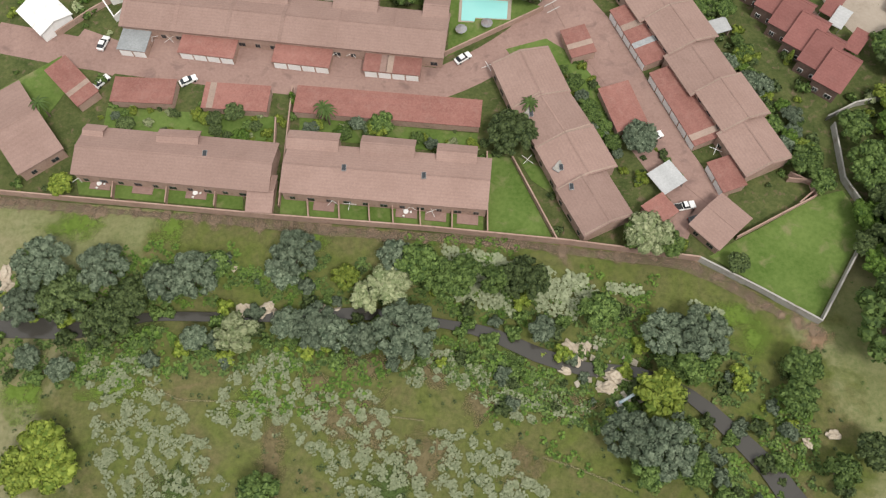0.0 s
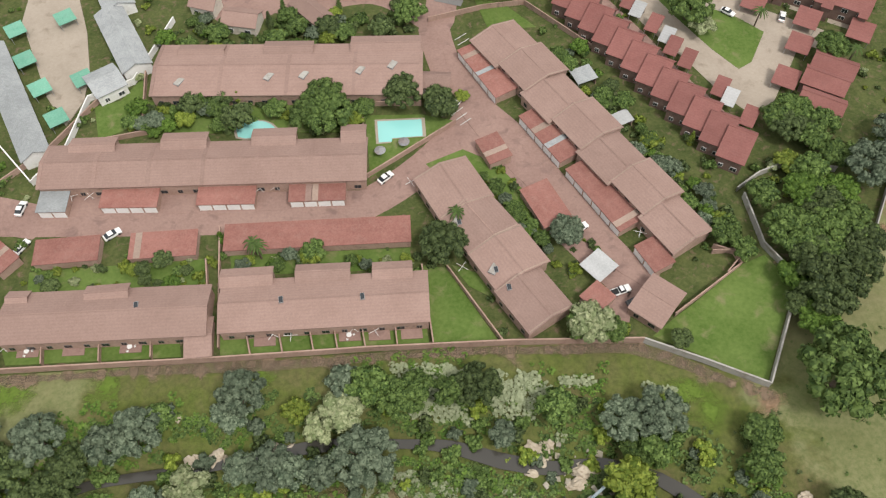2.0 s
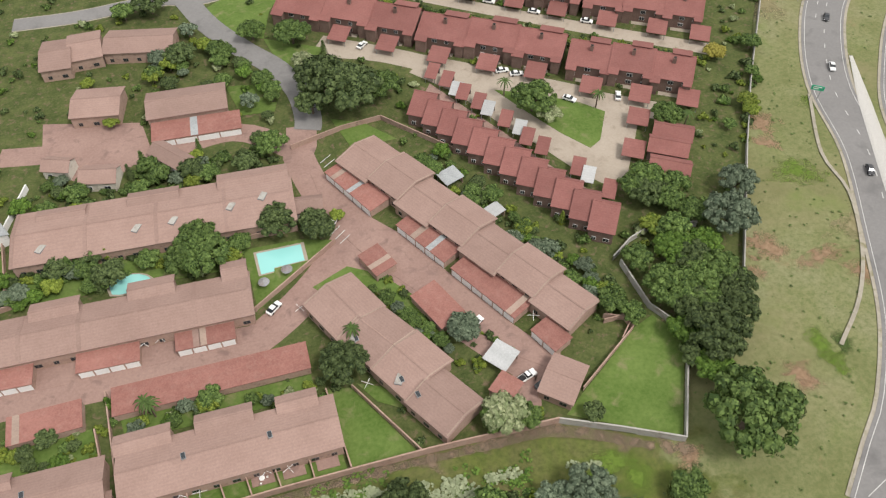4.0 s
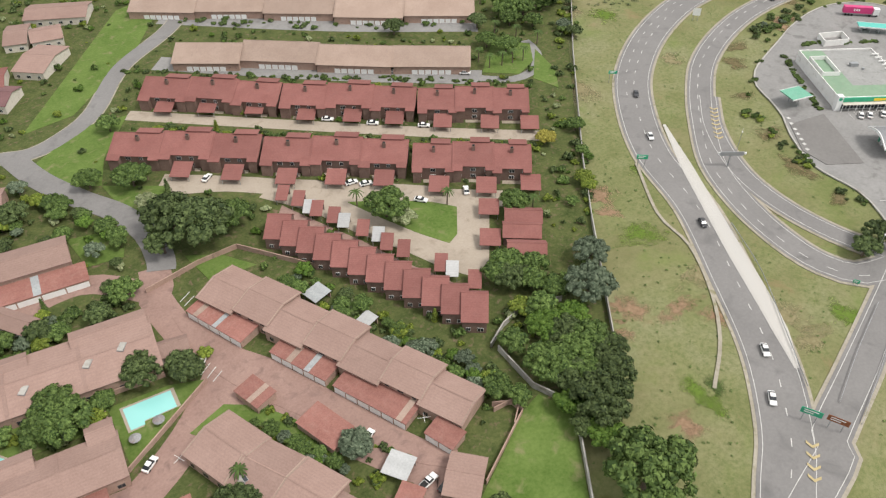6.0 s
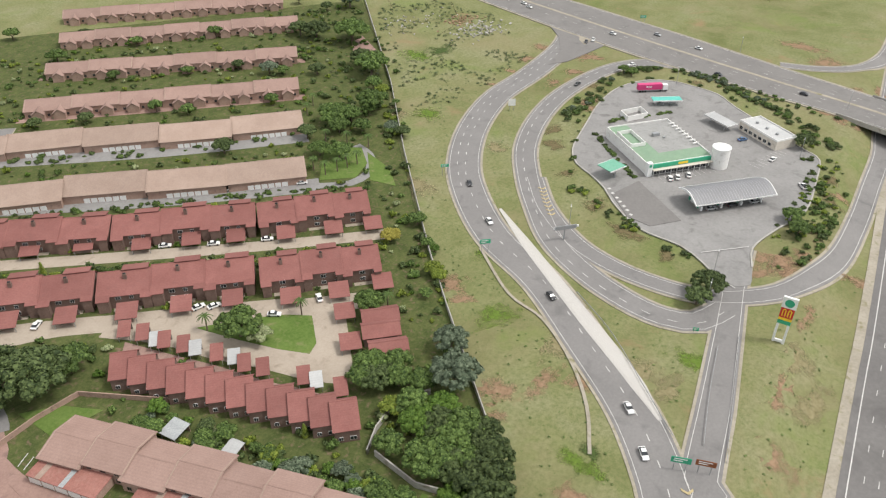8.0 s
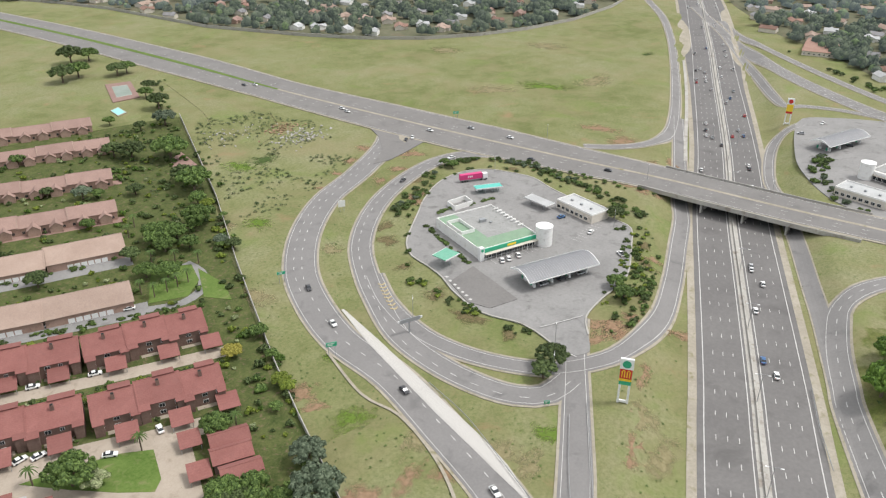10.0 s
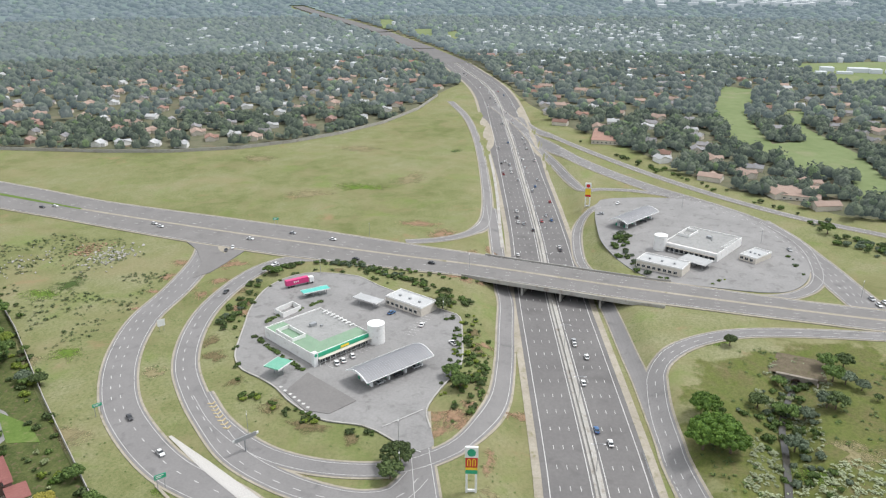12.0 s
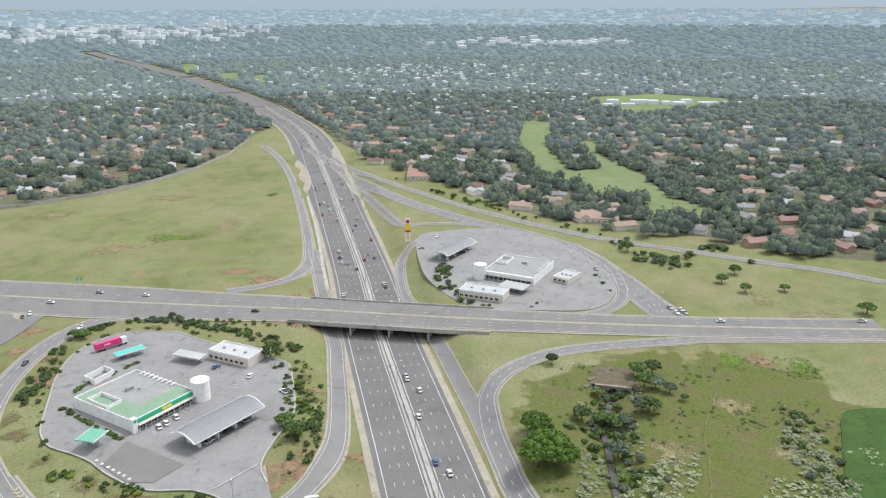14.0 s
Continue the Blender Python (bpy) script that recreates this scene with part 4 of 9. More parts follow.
def crown_mesh(name, seed, lobes=11, per=150, size=0.075, tall=0.8, core=True, clump=(0.27, 0.42)):
    """A crown of unit radius, of leafy lobes with gaps, standing on z = 0."""
    rnd = random.Random(seed)
    bm = bmesh.new()
    for k in range(lobes):
        a = k * 2.4 + rnd.uniform(-0.4, 0.4)
        rr = math.sqrt((k + 0.3) / lobes) * (1.02 - clump[1] * 0.8)
        c = Vector((rr * math.cos(a), rr * math.sin(a), tall * (0.30 + 0.70 * math.sqrt(1 - rr * rr) * rnd.uniform(0.70, 1.1))))
        r = rnd.uniform(*clump)
        leaf_cloud(bm, rnd, c, r, per, size)
        if core:
            m = Matrix.Translation(c) @ Matrix.Diagonal((r * 0.84, r * 0.84, r * 0.74, 1))
            bmesh.ops.create_icosphere(bm, subdivisions=1, radius=1, matrix=m)
    me = bpy.data.meshes.new(name)
    bm.to_mesh(me)
    bm.free()
    return me


def trunk_mesh(seed):
    rnd = random.Random(seed)
    bm = bmesh.new()

    def limb(a, b, r0, r1):
        d = (b - a)
        q = d.to_track_quat("Z", "Y").to_matrix().to_4x4()
        bmesh.ops.create_cone(bm, segments=7, radius1=r0, radius2=r1, depth=d.length, matrix=Matrix.Translation((a + b) / 2) @ q)
    top = Vector((0, 0, 0.5))
    limb(Vector((0, 0, -0.25)), top, 0.075, 0.05)
    for k in range(5):
        a = k * 1.26 + rnd.uniform(-0.3, 0.3)
        limb(top - Vector((0, 0, 0.08)), Vector((0.42 * math.cos(a), 0.42 * math.sin(a), rnd.uniform(0.7, 0.95))), 0.035, 0.012)
    me = bpy.data.meshes.new("trunk")
    bm.to_mesh(me)
    bm.free()
    me.materials.append(BARK)
    return me


CROWNS = {}
for key, mat_, tall in (("dark", LEAF_DARK, 0.95), ("mid", LEAF_MID, 0.9), ("lime", LEAF_LIME, 0.85), ("grey", LEAF_GREY, 0.9), ("pale", LEAF_PALE, 0.8), ("gold", LEAF_GOLD, 0.8), ("bright", LEAF_BRIGHT, 0.85)):
    CROWNS[key] = []
    for s in range(3):
        me = crown_mesh("crown", 10 + s + len(CROWNS) * 7, 26 + s * 4, 64, 0.080, tall, clump=(0.17, 0.31))
        me.materials.append(mat_)
        CROWNS[key].append(me)
GRAND = {}
for key, mat_, tall in (("dark", LEAF_DARK, 0.9), ("mid", LEAF_MID, 0.85), ("grey", LEAF_GREY, 0.9), ("bright", LEAF_BRIGHT, 0.85)):
    GRAND[key] = []
    for s in range(2):
        me = crown_mesh("crown", 90 + s + len(GRAND) * 3, 62 + s * 8, 84, 0.050, tall, clump=(0.11, 0.21))
        me.materials.append(mat_)
        GRAND[key].append(me)
SHRUBS = {}
for key, mat_ in (("dark", LEAF_DARK), ("mid", LEAF_MID), ("lime", LEAF_LIME), ("grey", LEAF_GREY), ("pale", LEAF_PALE), ("gold", LEAF_GOLD)):
    SHRUBS[key] = []
    for s in range(2):
        me = crown_mesh("foliage", 60 + s + len(SHRUBS) * 5, 7, 46, 0.17, 0.55)
        me.materials.append(mat_)
        SHRUBS[key].append(me)
TRUNKS = [trunk_mesh(s) for s in range(3)]
WORDS = {"bright": "bright green", "dark": "dark green", "mid": "fresh green", "lime": "yellow-green", "grey": "grey-green", "pale": "pale blossoming", "gold": "golden yellow"}
tree_rnd = random.Random(5)


def tree(x, y, r, key="mid", group="garden trees", label=""):
    z = float(land(x, y))
    t = thing("tree", label or f"leafy {WORDS[key]} tree with a broad uneven crown", "tree", x, y, z, tree_rnd.uniform(0, 6.28), group)
    stem = new("trunk", tree_rnd.choice(TRUNKS))
    stem.parent = t
    stem.scale = (r * 1.05, r * 1.05, r * 1.05)
    top = new("crown", tree_rnd.choice(GRAND[key] if r > 5.0 and key in GRAND else CROWNS[key]))
    top.parent = t
    top.location = (0, 0, r * 0.22)
    top.scale = (r, r, r * tree_rnd.uniform(0.9, 1.15))
    return t


def shrub(x, y, r, key="mid", group="shrubs"):
    z = float(land(x, y))
    t = thing("shrub", f"rounded {WORDS[key]} garden shrub", "shrub", x, y, z - 0.1, tree_rnd.uniform(0, 6.28), group)
    f = new("foliage", tree_rnd.choice(SHRUBS[key]))
    f.parent = t
    f.scale = (r, r, r * tree_rnd.uniform(0.9, 1.2))
    return t



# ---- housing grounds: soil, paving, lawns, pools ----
tagged(patch("garden_ground", [(-146.4, 89.6), (-37.5, 77.2), (27.2, 69.5), (56.1, 64.7), (79.4, 49.7), (96.1, 72.9), (114.3, 75.1), (151.0, 121.9), (196.6, 176.5), (255.0, 242.2), (280.3, 265.2), (368.6, 371.9)] + [(-60.0, 620.0), (-330.0, 560.0), (-330.0, 120.0)], -0.02, GARDEN), "dark garden soil between the terraces", "garden", kind="structure")
BRICK = "reddish brown brick paved driveway"
for pts, w in (([(-113.2, 130.7), (-87.4, 124.4), (-60.7, 119.5), (-32.9, 115.0), (-6.4, 112.5), (3.7, 114.9), (16.2, 122.3), (26.4, 131.2), (32.1, 138.3), (29.2, 148.9), (27.8, 159.9), (27.5, 171.3), (29.6, 175.2), (32.1, 183.8)], 4.6),
               ([(25.2, 133.3), (33.1, 126.4), (41.6, 109.7), (49.6, 95.1), (56.2, 83.0), (61.9, 76.9)], 5.2), ([(28.8, 172.8), (12.9, 189.3), (-12.2, 189.6), (-33.0, 198.9), (-53.9, 205.6)], 4.0),
               ([(53.3, 79.6), (53.5, 75.2), (56.3, 73.3)], 4.0)):
    tagged(ribbon("driveway", pts, w, w, 0.02, BRICKPAVE), BRICK, "driveway", kind="structure")
DRIVE_EDGE = [(28.5, 163.0), (31.7, 160.0), (38.7, 140.0), (43.4, 132.2), (50.0, 115.4), (50.9, 112.8), (58.7, 92.5), (60.9, 87.7), (63.3, 80.2), (66.0, 74.0), (61.9, 76.9), (56.2, 83.0), (49.6, 95.1), (41.6, 109.7), (33.1, 126.4), (28.5, 140.0)]
tagged(patch("driveway", DRIVE_EDGE, 0.10, BRICKPAVE), BRICK, "driveway", kind="structure")
COURTS = ([(-72.5, 123.0), (-64.3, 121.8), (-64.0, 127.6), (-72.5, 128.8)], [(-50.5, 119.6), (-41.0, 118.2), (-41.0, 124.2), (-50.5, 125.6)], [(-26.9, 116.2), (-18.5, 115.0), (-18.3, 120.8), (-27.0, 122.0)], [(-4.7, 113.4), (1.4, 112.6), (1.6, 117.4), (-4.4, 118.4)])
for pts in COURTS:
    tagged(patch("entrance_court", pts, 0.06, BRICKPAVE), "brick paved entrance court between garages", "courtyard", kind="structure")
tagged(patch("parking", [(-95.4, 121.4), (-90.2, 132.4), (-75.6, 126.1), (-80.8, 117.6), (-88.2, 120.4)], 0.03, BRICKPAVE), "brick paved parking bay", "parking", kind="structure")
tagged(patch("parking", [(-40.5, 216.4), (-12.5, 205.1), (-11.9, 190.9), (-21.0, 185.0), (-34.6, 186.9), (-42.6, 196.0)], 0.03, BRICKPAVE), "brick paved parking court", "parking", kind="structure")
TANW = "pale tan brick paved lane"
for pts, w in (([(55.8, 270.1), (99.4, 229.6), (138.2, 194.2), (171.9, 165.6)], 3.2), ([(50.1, 223.2), (74.2, 202.6), (94.6, 181.9), (117.4, 162.5), (135.9, 147.0)], 4.2), ([(75.8, 197.6), (85.6, 181.2), (91.8, 163.8), (98.6, 148.6), (104.4, 133.4), (109.1, 125.8)], 4.0), ([(128.6, 153.3), (119.6, 142.1), (106.4, 126.4)], 5.0)):
    tagged(ribbon("lane", pts, w, w, 0.02, TANPAVE), TANW, "lane", kind="structure")
RED_COURT = [(51.2, 224.7), (78.6, 203.9), (101.7, 184.3), (119.9, 167.6), (133.5, 151.6), (125.9, 145.7), (116.1, 136.0), (110.2, 126.1), (104.7, 133.9), (101.4, 143.4), (95.7, 156.1), (90.7, 167.5), (85.5, 179.3), (79.8, 190.9), (72.4, 200.0), (60.4, 208.2), (47.3, 215.5)]
tagged(patch("courtyard", RED_COURT, 0.03, TANPAVE), "pale tan brick paved court", "courtyard", kind="structure")
tagged(patch("courtyard", [(74.6, 203.5), (100.1, 176.6), (94.6, 168.0), (85.2, 180.5)], 0.02, TANPAVE), "pale tan brick paved court", "courtyard", kind="structure")
for pts, w in (([(79.7, 301.6), (134.8, 249.4), (180.0, 212.0)], 5.5), ([(96.6, 340.0), (155.0, 287.1), (206.7, 247.8)], 5.0), ([(178.7, 212.2), (189.0, 203.3), (201.7, 204.3), (211.6, 214.5), (214.5, 225.2)], 2.2)):
    tagged(ribbon("lane", pts, w, w, 0.02, FORECOURT), "grey asphalt lane in front of garages", "lane", kind="structure")
for pts in ([(131.0, 365.2), (180.5, 325.1), (236.1, 282.0)], [(163.4, 406.2), (209.7, 368.7), (269.4, 318.5)]):
    tagged(ribbon("lane", pts, 3, 3, 0.02, BRICKPAVE), BRICK, "lane", kind="structure")
PUBLIC = [(124.0, 360.5), (96.6, 328.9), (67.0, 307.0), (46.3, 279.7), (31.6, 269.5), (18.8, 266.0), (3.4, 271.3), (-23.4, 271.9), (-45.3, 275.5)]
road("street", "grey asphalt suburban street", PUBLIC, 3.6, 3.6, verge=0.5, lines=False)
tagged(ribbon("street", [(13.4, 267.1), (17.7, 248.4), (25.1, 230.5), (32.8, 215.3), (36.4, 199.8), (35.1, 186.2), (33.3, 181.5)], 4.2, 4.2, 0.12, ASPHALT), "grey asphalt suburban street", "road", kind="structure")
LAWNS = ([(58.7, 65.6), (64.9, 69.1), (71.2, 72.2), (84.8, 79.6), (91.6, 81.2), (95.1, 72.6), (79.5, 50.6)], [(11.1, 93.1), (16.5, 91.5), (24.7, 70.1), (10.2, 72.3)], [(3.6, 142.3), (18.6, 139.8), (26.9, 136.0), (2.2, 121.2)],
         [(-85.1, 89.5), (-45.8, 84.1), (-45.4, 79.7), (-83.6, 84.6)], [(-36.9, 83.4), (9.3, 77.5), (9.1, 72.7), (-36.9, 77.9)], [(-80.7, 108.2), (-39.3, 104.5), (-39.9, 97.5), (-80.7, 101.1)], [(-33.8, 104.3), (8.8, 98.5), (8.6, 92.7), (-33.5, 98.5)],
         [(94.1, 176.1), (104.9, 169.2), (116.1, 159.7), (121.2, 152.7), (113.1, 142.0), (108.5, 140.0), (103.7, 149.3), (98.4, 163.1)], [(16.5, 257.3), (40.5, 272.0), (55.8, 270.1), (39.6, 248.2), (33.3, 232.7), (22.8, 240.7)], [(83.6, 360.0), (113.0, 368.7), (77.0, 317.6), (39.7, 282.2), (20.7, 280.0), (40.3, 304.8)],
         [(33.3, 232.7), (51.4, 219.1), (46.7, 207.7), (34.9, 211.2)], [(204.2, 234.2), (214.6, 221.8), (205.6, 209.7), (193.8, 204.8), (182.6, 214.8)], [(-108.0, 114.2), (-94.5, 124.0), (-91.3, 113.7), (-97.2, 100.9)], [(24.5, 120.7), (31.5, 120.5), (37.2, 107.0), (32.8, 103.9)],
         [(17.8, 92.1), (23.6, 88.6), (26.2, 81.1), (20.7, 85.7)], [(-53.8, 158.7), (2.6, 147.5), (1.6, 136.7), (-53.4, 146.4)], [(3.0, 146.8), (2.1, 132.6), (1.2, 123.3)], [(16.9, 123.0), (27.1, 126.0), (34.2, 120.3), (46.2, 98.5), (34.1, 92.0)],
         [(15.3, 212.2), (32.4, 206.7), (26.6, 194.0), (16.5, 196.1)], [(-68.3, 158.7), (-61.5, 159.8), (-55.7, 167.5), (-55.0, 150.7), (-66.7, 146.4)], [(41.4, 183.5), (50.3, 177.5), (57.0, 166.8), (43.1, 168.3)], [(213.1, 216.9), (208.1, 198.9), (199.1, 187.5), (195.9, 198.7)])
for pts in LAWNS:
    tagged(patch("lawn", pts, 0.06, LAWN), "mown green garden lawn", "lawn", kind="structure")

REEDS = surface("dark_reeds", (0.036, 0.072, 0.020), (0.070, 0.118, 0.034), 0.12, 1.0, 0.95, 0.1)
POOLWATER, n_, l_, b_ = shader("pool_water", 0.08, 0.5)
b_.inputs["Base Color"].default_value = (0.27, 0.60, 0.57, 1)
bumped(n_, l_, b_, noise_tex(n_, l_, n_.new("ShaderNodeTexCoord").outputs["Object"], 1.2, 3), 0.15, 0.05)


def pool(pts, smooth=False):
    c = np.mean(pts, 0)
    p = tagged(patch("swimming_pool", pts, 0.16, POOLWATER, smooth=smooth), "turquoise swimming pool set in paving", "pool", "pools")
    rim = [tuple(c + (np.array(q) - c) * 1.14) for q in pts]
    tagged(patch("pool_surround", rim, 0.10, TANPAVE, p, smooth=smooth), "tan paved pool surround")


pool([(6.5, 139.5), (18.2, 138.0), (17.6, 132.3), (9.6, 133.0), (9.3, 131.9), (5.9, 132.2)])
pool([(-30.5, 144.9), (-27.2, 145.9), (-23.0, 144.9), (-20.6, 142.3), (-21.4, 139.8), (-26.3, 139.8), (-30.4, 140.9)], True)

# ---- boundary walls ----
def wall_line(pts, height=2.0, thick=0.25, material=BRICKWALL, label="brown brick boundary wall", name="boundary_wall"):
    w = tagged(ribbon(name, pts, thick / 2, thick / 2, height, material, step=1.5, skirt=height + 0.5, cols=2, straight=True), label, "wall", kind="structure")
    ribbon("coping", pts, thick / 2 + 0.05, thick / 2 + 0.05, height + 0.08, material, w, step=1.5, skirt=0.08, cols=2, straight=True)


wall_line([(-129.1, 88.7), (-102.0, 85.1), (-70.1, 81.2), (-37.5, 77.2), (-4.2, 73.6), (27.2, 69.5), (56.1, 64.7)], 2.2, label="weathered brown brick boundary wall")
wall_line([(56.1, 64.7), (67.8, 57.4), (79.4, 49.7), (96.1, 72.9), (91.9, 83.6), (92.8, 98.3)], 2.0, 0.3, CONCRETE, "pale concrete boundary wall")
wall_line([(91.7, 100.1), (99.1, 103.8), (108.3, 105.8), (118.9, 101.5)], 1.9, 0.25, CONCRETE, "pale concrete boundary wall")
FENCE = [(369.8, 370.4), (275.1, 259.6), (223.3, 204.5), (171.2, 146.0), (151.7, 122.4), (128.2, 92.9), (115.1, 76.4)]
wall_line(FENCE, 1.8, 0.2, CONCRETE, "long pale concrete panel wall along the veld")
for pts in ([(10.8, 92.7), (10.0, 72.3)], [(16.5, 91.5), (25.4, 69.8)], [(-39.2, 103.4), (-38.6, 77.7)], [(-35.7, 112.2), (-37.0, 79.8)], [(65.0, 69.5), (84.7, 79.4), (84.3, 83.3), (79.2, 83.9)], [(1.5, 121.3), (27.0, 135.0)], [(3.0, 142.4), (2.4, 135.6)],
            [(-54.4, 174.0), (-55.0, 150.7)], [(5.7, 145.4), (19.0, 143.1)], [(-67.4, 145.5), (-53.4, 146.4)], [(-96.5, 130.1), (-89.0, 137.2), (-79.7, 144.3), (-54.5, 176.2)], [(26.4, 175.0), (42.9, 177.3), (55.6, 177.1), (70.4, 155.0)], [(79.9, 85.4), (86.0, 81.9), (80.5, 77.6)]):
    wall_line(pts, 1.6, 0.22)
for p, q in ([(-75.6, 87.8), (-75.3, 82.9)], [(-63.0, 86.3), (-62.9, 81.3)], [(-51.7, 84.5), (-51.7, 80.2)], [(-30.8, 83.1), (-30.1, 76.8)], [(-23.6, 82.1), (-23.1, 75.8)], [(-16.7, 81.2), (-16.3, 75.0)], [(-11.3, 80.5), (-11.0, 74.3)], [(-5.1, 79.6), (-4.9, 73.6)], [(2.3, 78.5), (2.1, 72.9)]):
    wall_line([p, q], 1.5, 0.2)

# ---- stream ----
WATER, n_, l_, b_ = shader("murky_water", 0.12, 0.5)
b_.inputs["Base Color"].default_value = (0.055, 0.052, 0.045, 1)
bumped(n_, l_, b_, noise_tex(n_, l_, n_.new("ShaderNodeTexCoord").outputs["Object"], 0.9, 4), 0.2, 0.06)
tagged(ribbon("stream", [(-140.0, 55.0)] + STREAM + [(75.0, 2.0), (84.0, -14.0)], [1.6, 2.6, 1.8, 1.0, 1.2, 1.0, 1.4, 1.0, 1.5, 1.8, 1.6, 1.2, 1.4, 1.8, 2.3, 2.6, 2.8, 2.8], [1.6, 2.4, 1.8, 1.0, 1.0, 1.2, 1.4, 1.0, 1.4, 1.6, 1.5, 1.0, 1.4, 1.8, 2.0, 2.4, 2.8, 2.8], 0.25, WATER, skirt=0.2, cols=3), "murky brown stream between green banks", "stream", kind="structure")
tagged(ribbon("stream", BROOK, 1.2, 1.2, 0.25, WATER, skirt=0.2, cols=3), "murky brown stream below the culvert", "stream", kind="structure")


SAND = surface("pale_sandstone", (0.36, 0.30, 0.225), (0.54, 0.47, 0.375), 0.4, 2.0, 0.95, stain=(0.28, 0.22, 0.16))


def rock(x, y, r, seed, material=SAND):
    rnd = random.Random(seed)
    bm = bmesh.new()
    bmesh.ops.create_icosphere(bm, subdivisions=3, radius=r * 0.95)
    for v in bm.verts:
        v.co *= 1 + 0.55 * noise.noise(v.co * 1.5 / r + Vector((seed * 3.7, 0, 0))) + 0.28 * noise.noise(v.co * 4 / r + Vector((0, seed, 0)))
        v.co.y *= 0.62
        v.co.z *= 0.40
    ob = link_mesh("rock", bm, material)
    ob.location, ob.rotation_euler = (x, y, float(land(x, y)) + r * 0.1), (0, 0, rnd.uniform(0, 6))
    return tagged(ob, "pale sandy rock on the stream bank", "rock", "stream bank rocks")


for k, ((x, y), r) in enumerate(zip([(-44.0, 55.7), (-39.1, 56.2), (-42.2, 56.5), (-37.2, 55.5), (-96.6, 65.3), (-96.9, 62.2), (-95.6, 58.6), (26.7, 45.1), (29.1, 45.6), (35.7, 39.4), (33.7, 37.6), (37.6, 40.0), (32.3, 40.7), (-26.8, 56.6), (-23.6, 55.8), (25.2, 41.5), (72.3, 24.9), (77.5, 26.3), (-46.2, 65.5)],
                                    (2.0, 2.4, 1.6, 1.2, 2.2, 2.6, 1.6, 3.0, 2.4, 2.6, 2.2, 1.8, 1.4, 1.6, 1.2, 1.5, 1.3, 1.6, 0.9))):
    rock(x, y, r, k)

# ---- placed trees ----
SPOTS = []


def plant(kind, r, pts, group):
    for k, (x, y) in enumerate(pts):
        tree(x, y, (r[k] if isinstance(r, tuple) else r) * tree_rnd.uniform(0.95, 1.05), kind if isinstance(kind, str) else kind[k % len(kind)], group)
        SPOTS.append((x, y, 1.0))


BANK = "trees along the stream"
plant("grey", (6.5, 5, 6, 5.2, 6, 5.8, 4.2, 4.5, 6.8, 4.2, 5.4, 4.2, 4.2, 3.2, 3.2, 5.2, 6.2, 6.4, 5.2, 3.2, 3.2), [(-86.0, 65.4), (-90.3, 57.2), (-73.1, 64.5), (-60.3, 61.4), (-53.6, 62.4), (-31.7, 66.8), (-34.7, 63.4), (-10.3, 66.2), (-8.0, 49.2), (-17.4, 48.0), (-27.1, 50.9), (-33.1, 51.8), (-23.2, 49.5), (-53.0, 49.3), (20.5, 49.7), (46.0, 47.3), (53.1, 46.9), (42.6, 23.7), (35.5, 26.6), (-79.8, 42.9), (-87.6, 45.7)], BANK)
plant("dark", (6.6, 5.6, 5.2, 5.2, 4.5), [(-80.6, 58.7), (-71.6, 53.1), (-67.8, 58.6), (17.4, 59.7), (83.0, 22.3)], BANK)
plant("mid", (4, 5, 5.6, 4.2, 4.6, 5, 4, 4.2, 4.2, 4.2, 4.5, 4.5, 4, 4.4), [(-49.9, 65.1), (-5.5, 64.0), (0.8, 60.4), (4.9, 62.4), (32.5, 52.1), (51.8, 41.6), (47.0, 41.3), (47.6, 19.8), (72.7, 39.6), (70.5, 33.2), (-36.3, 17.4), (39.1, 19.9), (76.3, 18.9), (11.5, 59.7)], BANK)
plant("lime", (3.4, 5.6, 5.2, 5.0, 5.5), [(-21.5, 62.1), (42.9, 34.9), (-79.4, 27.1), (-82.9, 22.3), (-76.4, 22.7)], BANK)
plant("pale", (5.6, 4.2, 5.0), [(-11.7, 60.0), (-16.6, 57.8), (-43.9, 49.8)], BANK)
EDGE = "boundary trees beside the lawn"
plant("mid", (11.5, 6.6, 4.6, 5.2), [(93.2, 47.5), (97.7, 84.4), (110.8, 101.1), (134.8, 140.2)], EDGE)
plant(("dark", "mid", "dark", "bright", "mid"), (8.5, 6.6, 5.6, 5.4, 3.6, 5.2, 4.8, 6.0, 6.0, 6, 6, 6, 5.5, 5, 5), [(99.6, 68.1), (112.7, 84.1), (108.9, 90.8), (94.8, 61.6), (86.0, 82.5), (110.8, 115.2), (115.6, 110.6), (99.8, 79.8), (106.5, 94.9), (102.9, 77.0), (109.5, 73.1), (107.0, 84.1), (113.9, 79.0), (115.3, 93.9), (109.4, 118.7)], EDGE)
plant("mid", (5.2, 4.6, 4.4, 4.2, 4.4), [(114.4, 120.5), (120.5, 115.0), (119.0, 105.0), (83.0, 87.3), (96.1, 96.4)], EDGE)
plant("grey", (7.4, 6.2), [(125.5, 97.7), (136.4, 108.3)], EDGE)
plant("lime", (4.0,), [(106.4, 104.9)], EDGE)
plant("gold", (4.0,), [(168.6, 162.2)], EDGE)
STREET = "street and court trees"
plant("mid", (7.6, 7.0, 6.5, 5, 5, 4.4, 5.2, 7.2, 6.5, 4.5), [(100.5, 162.2), (59.3, 187.2), (42.1, 226.0), (30.0, 233.8), (47.1, 263.1), (17.3, 228.8), (21.2, 176.5), (-6.2, 140.4), (-6.6, 147.3), (-8.3, 263.1)], STREET)
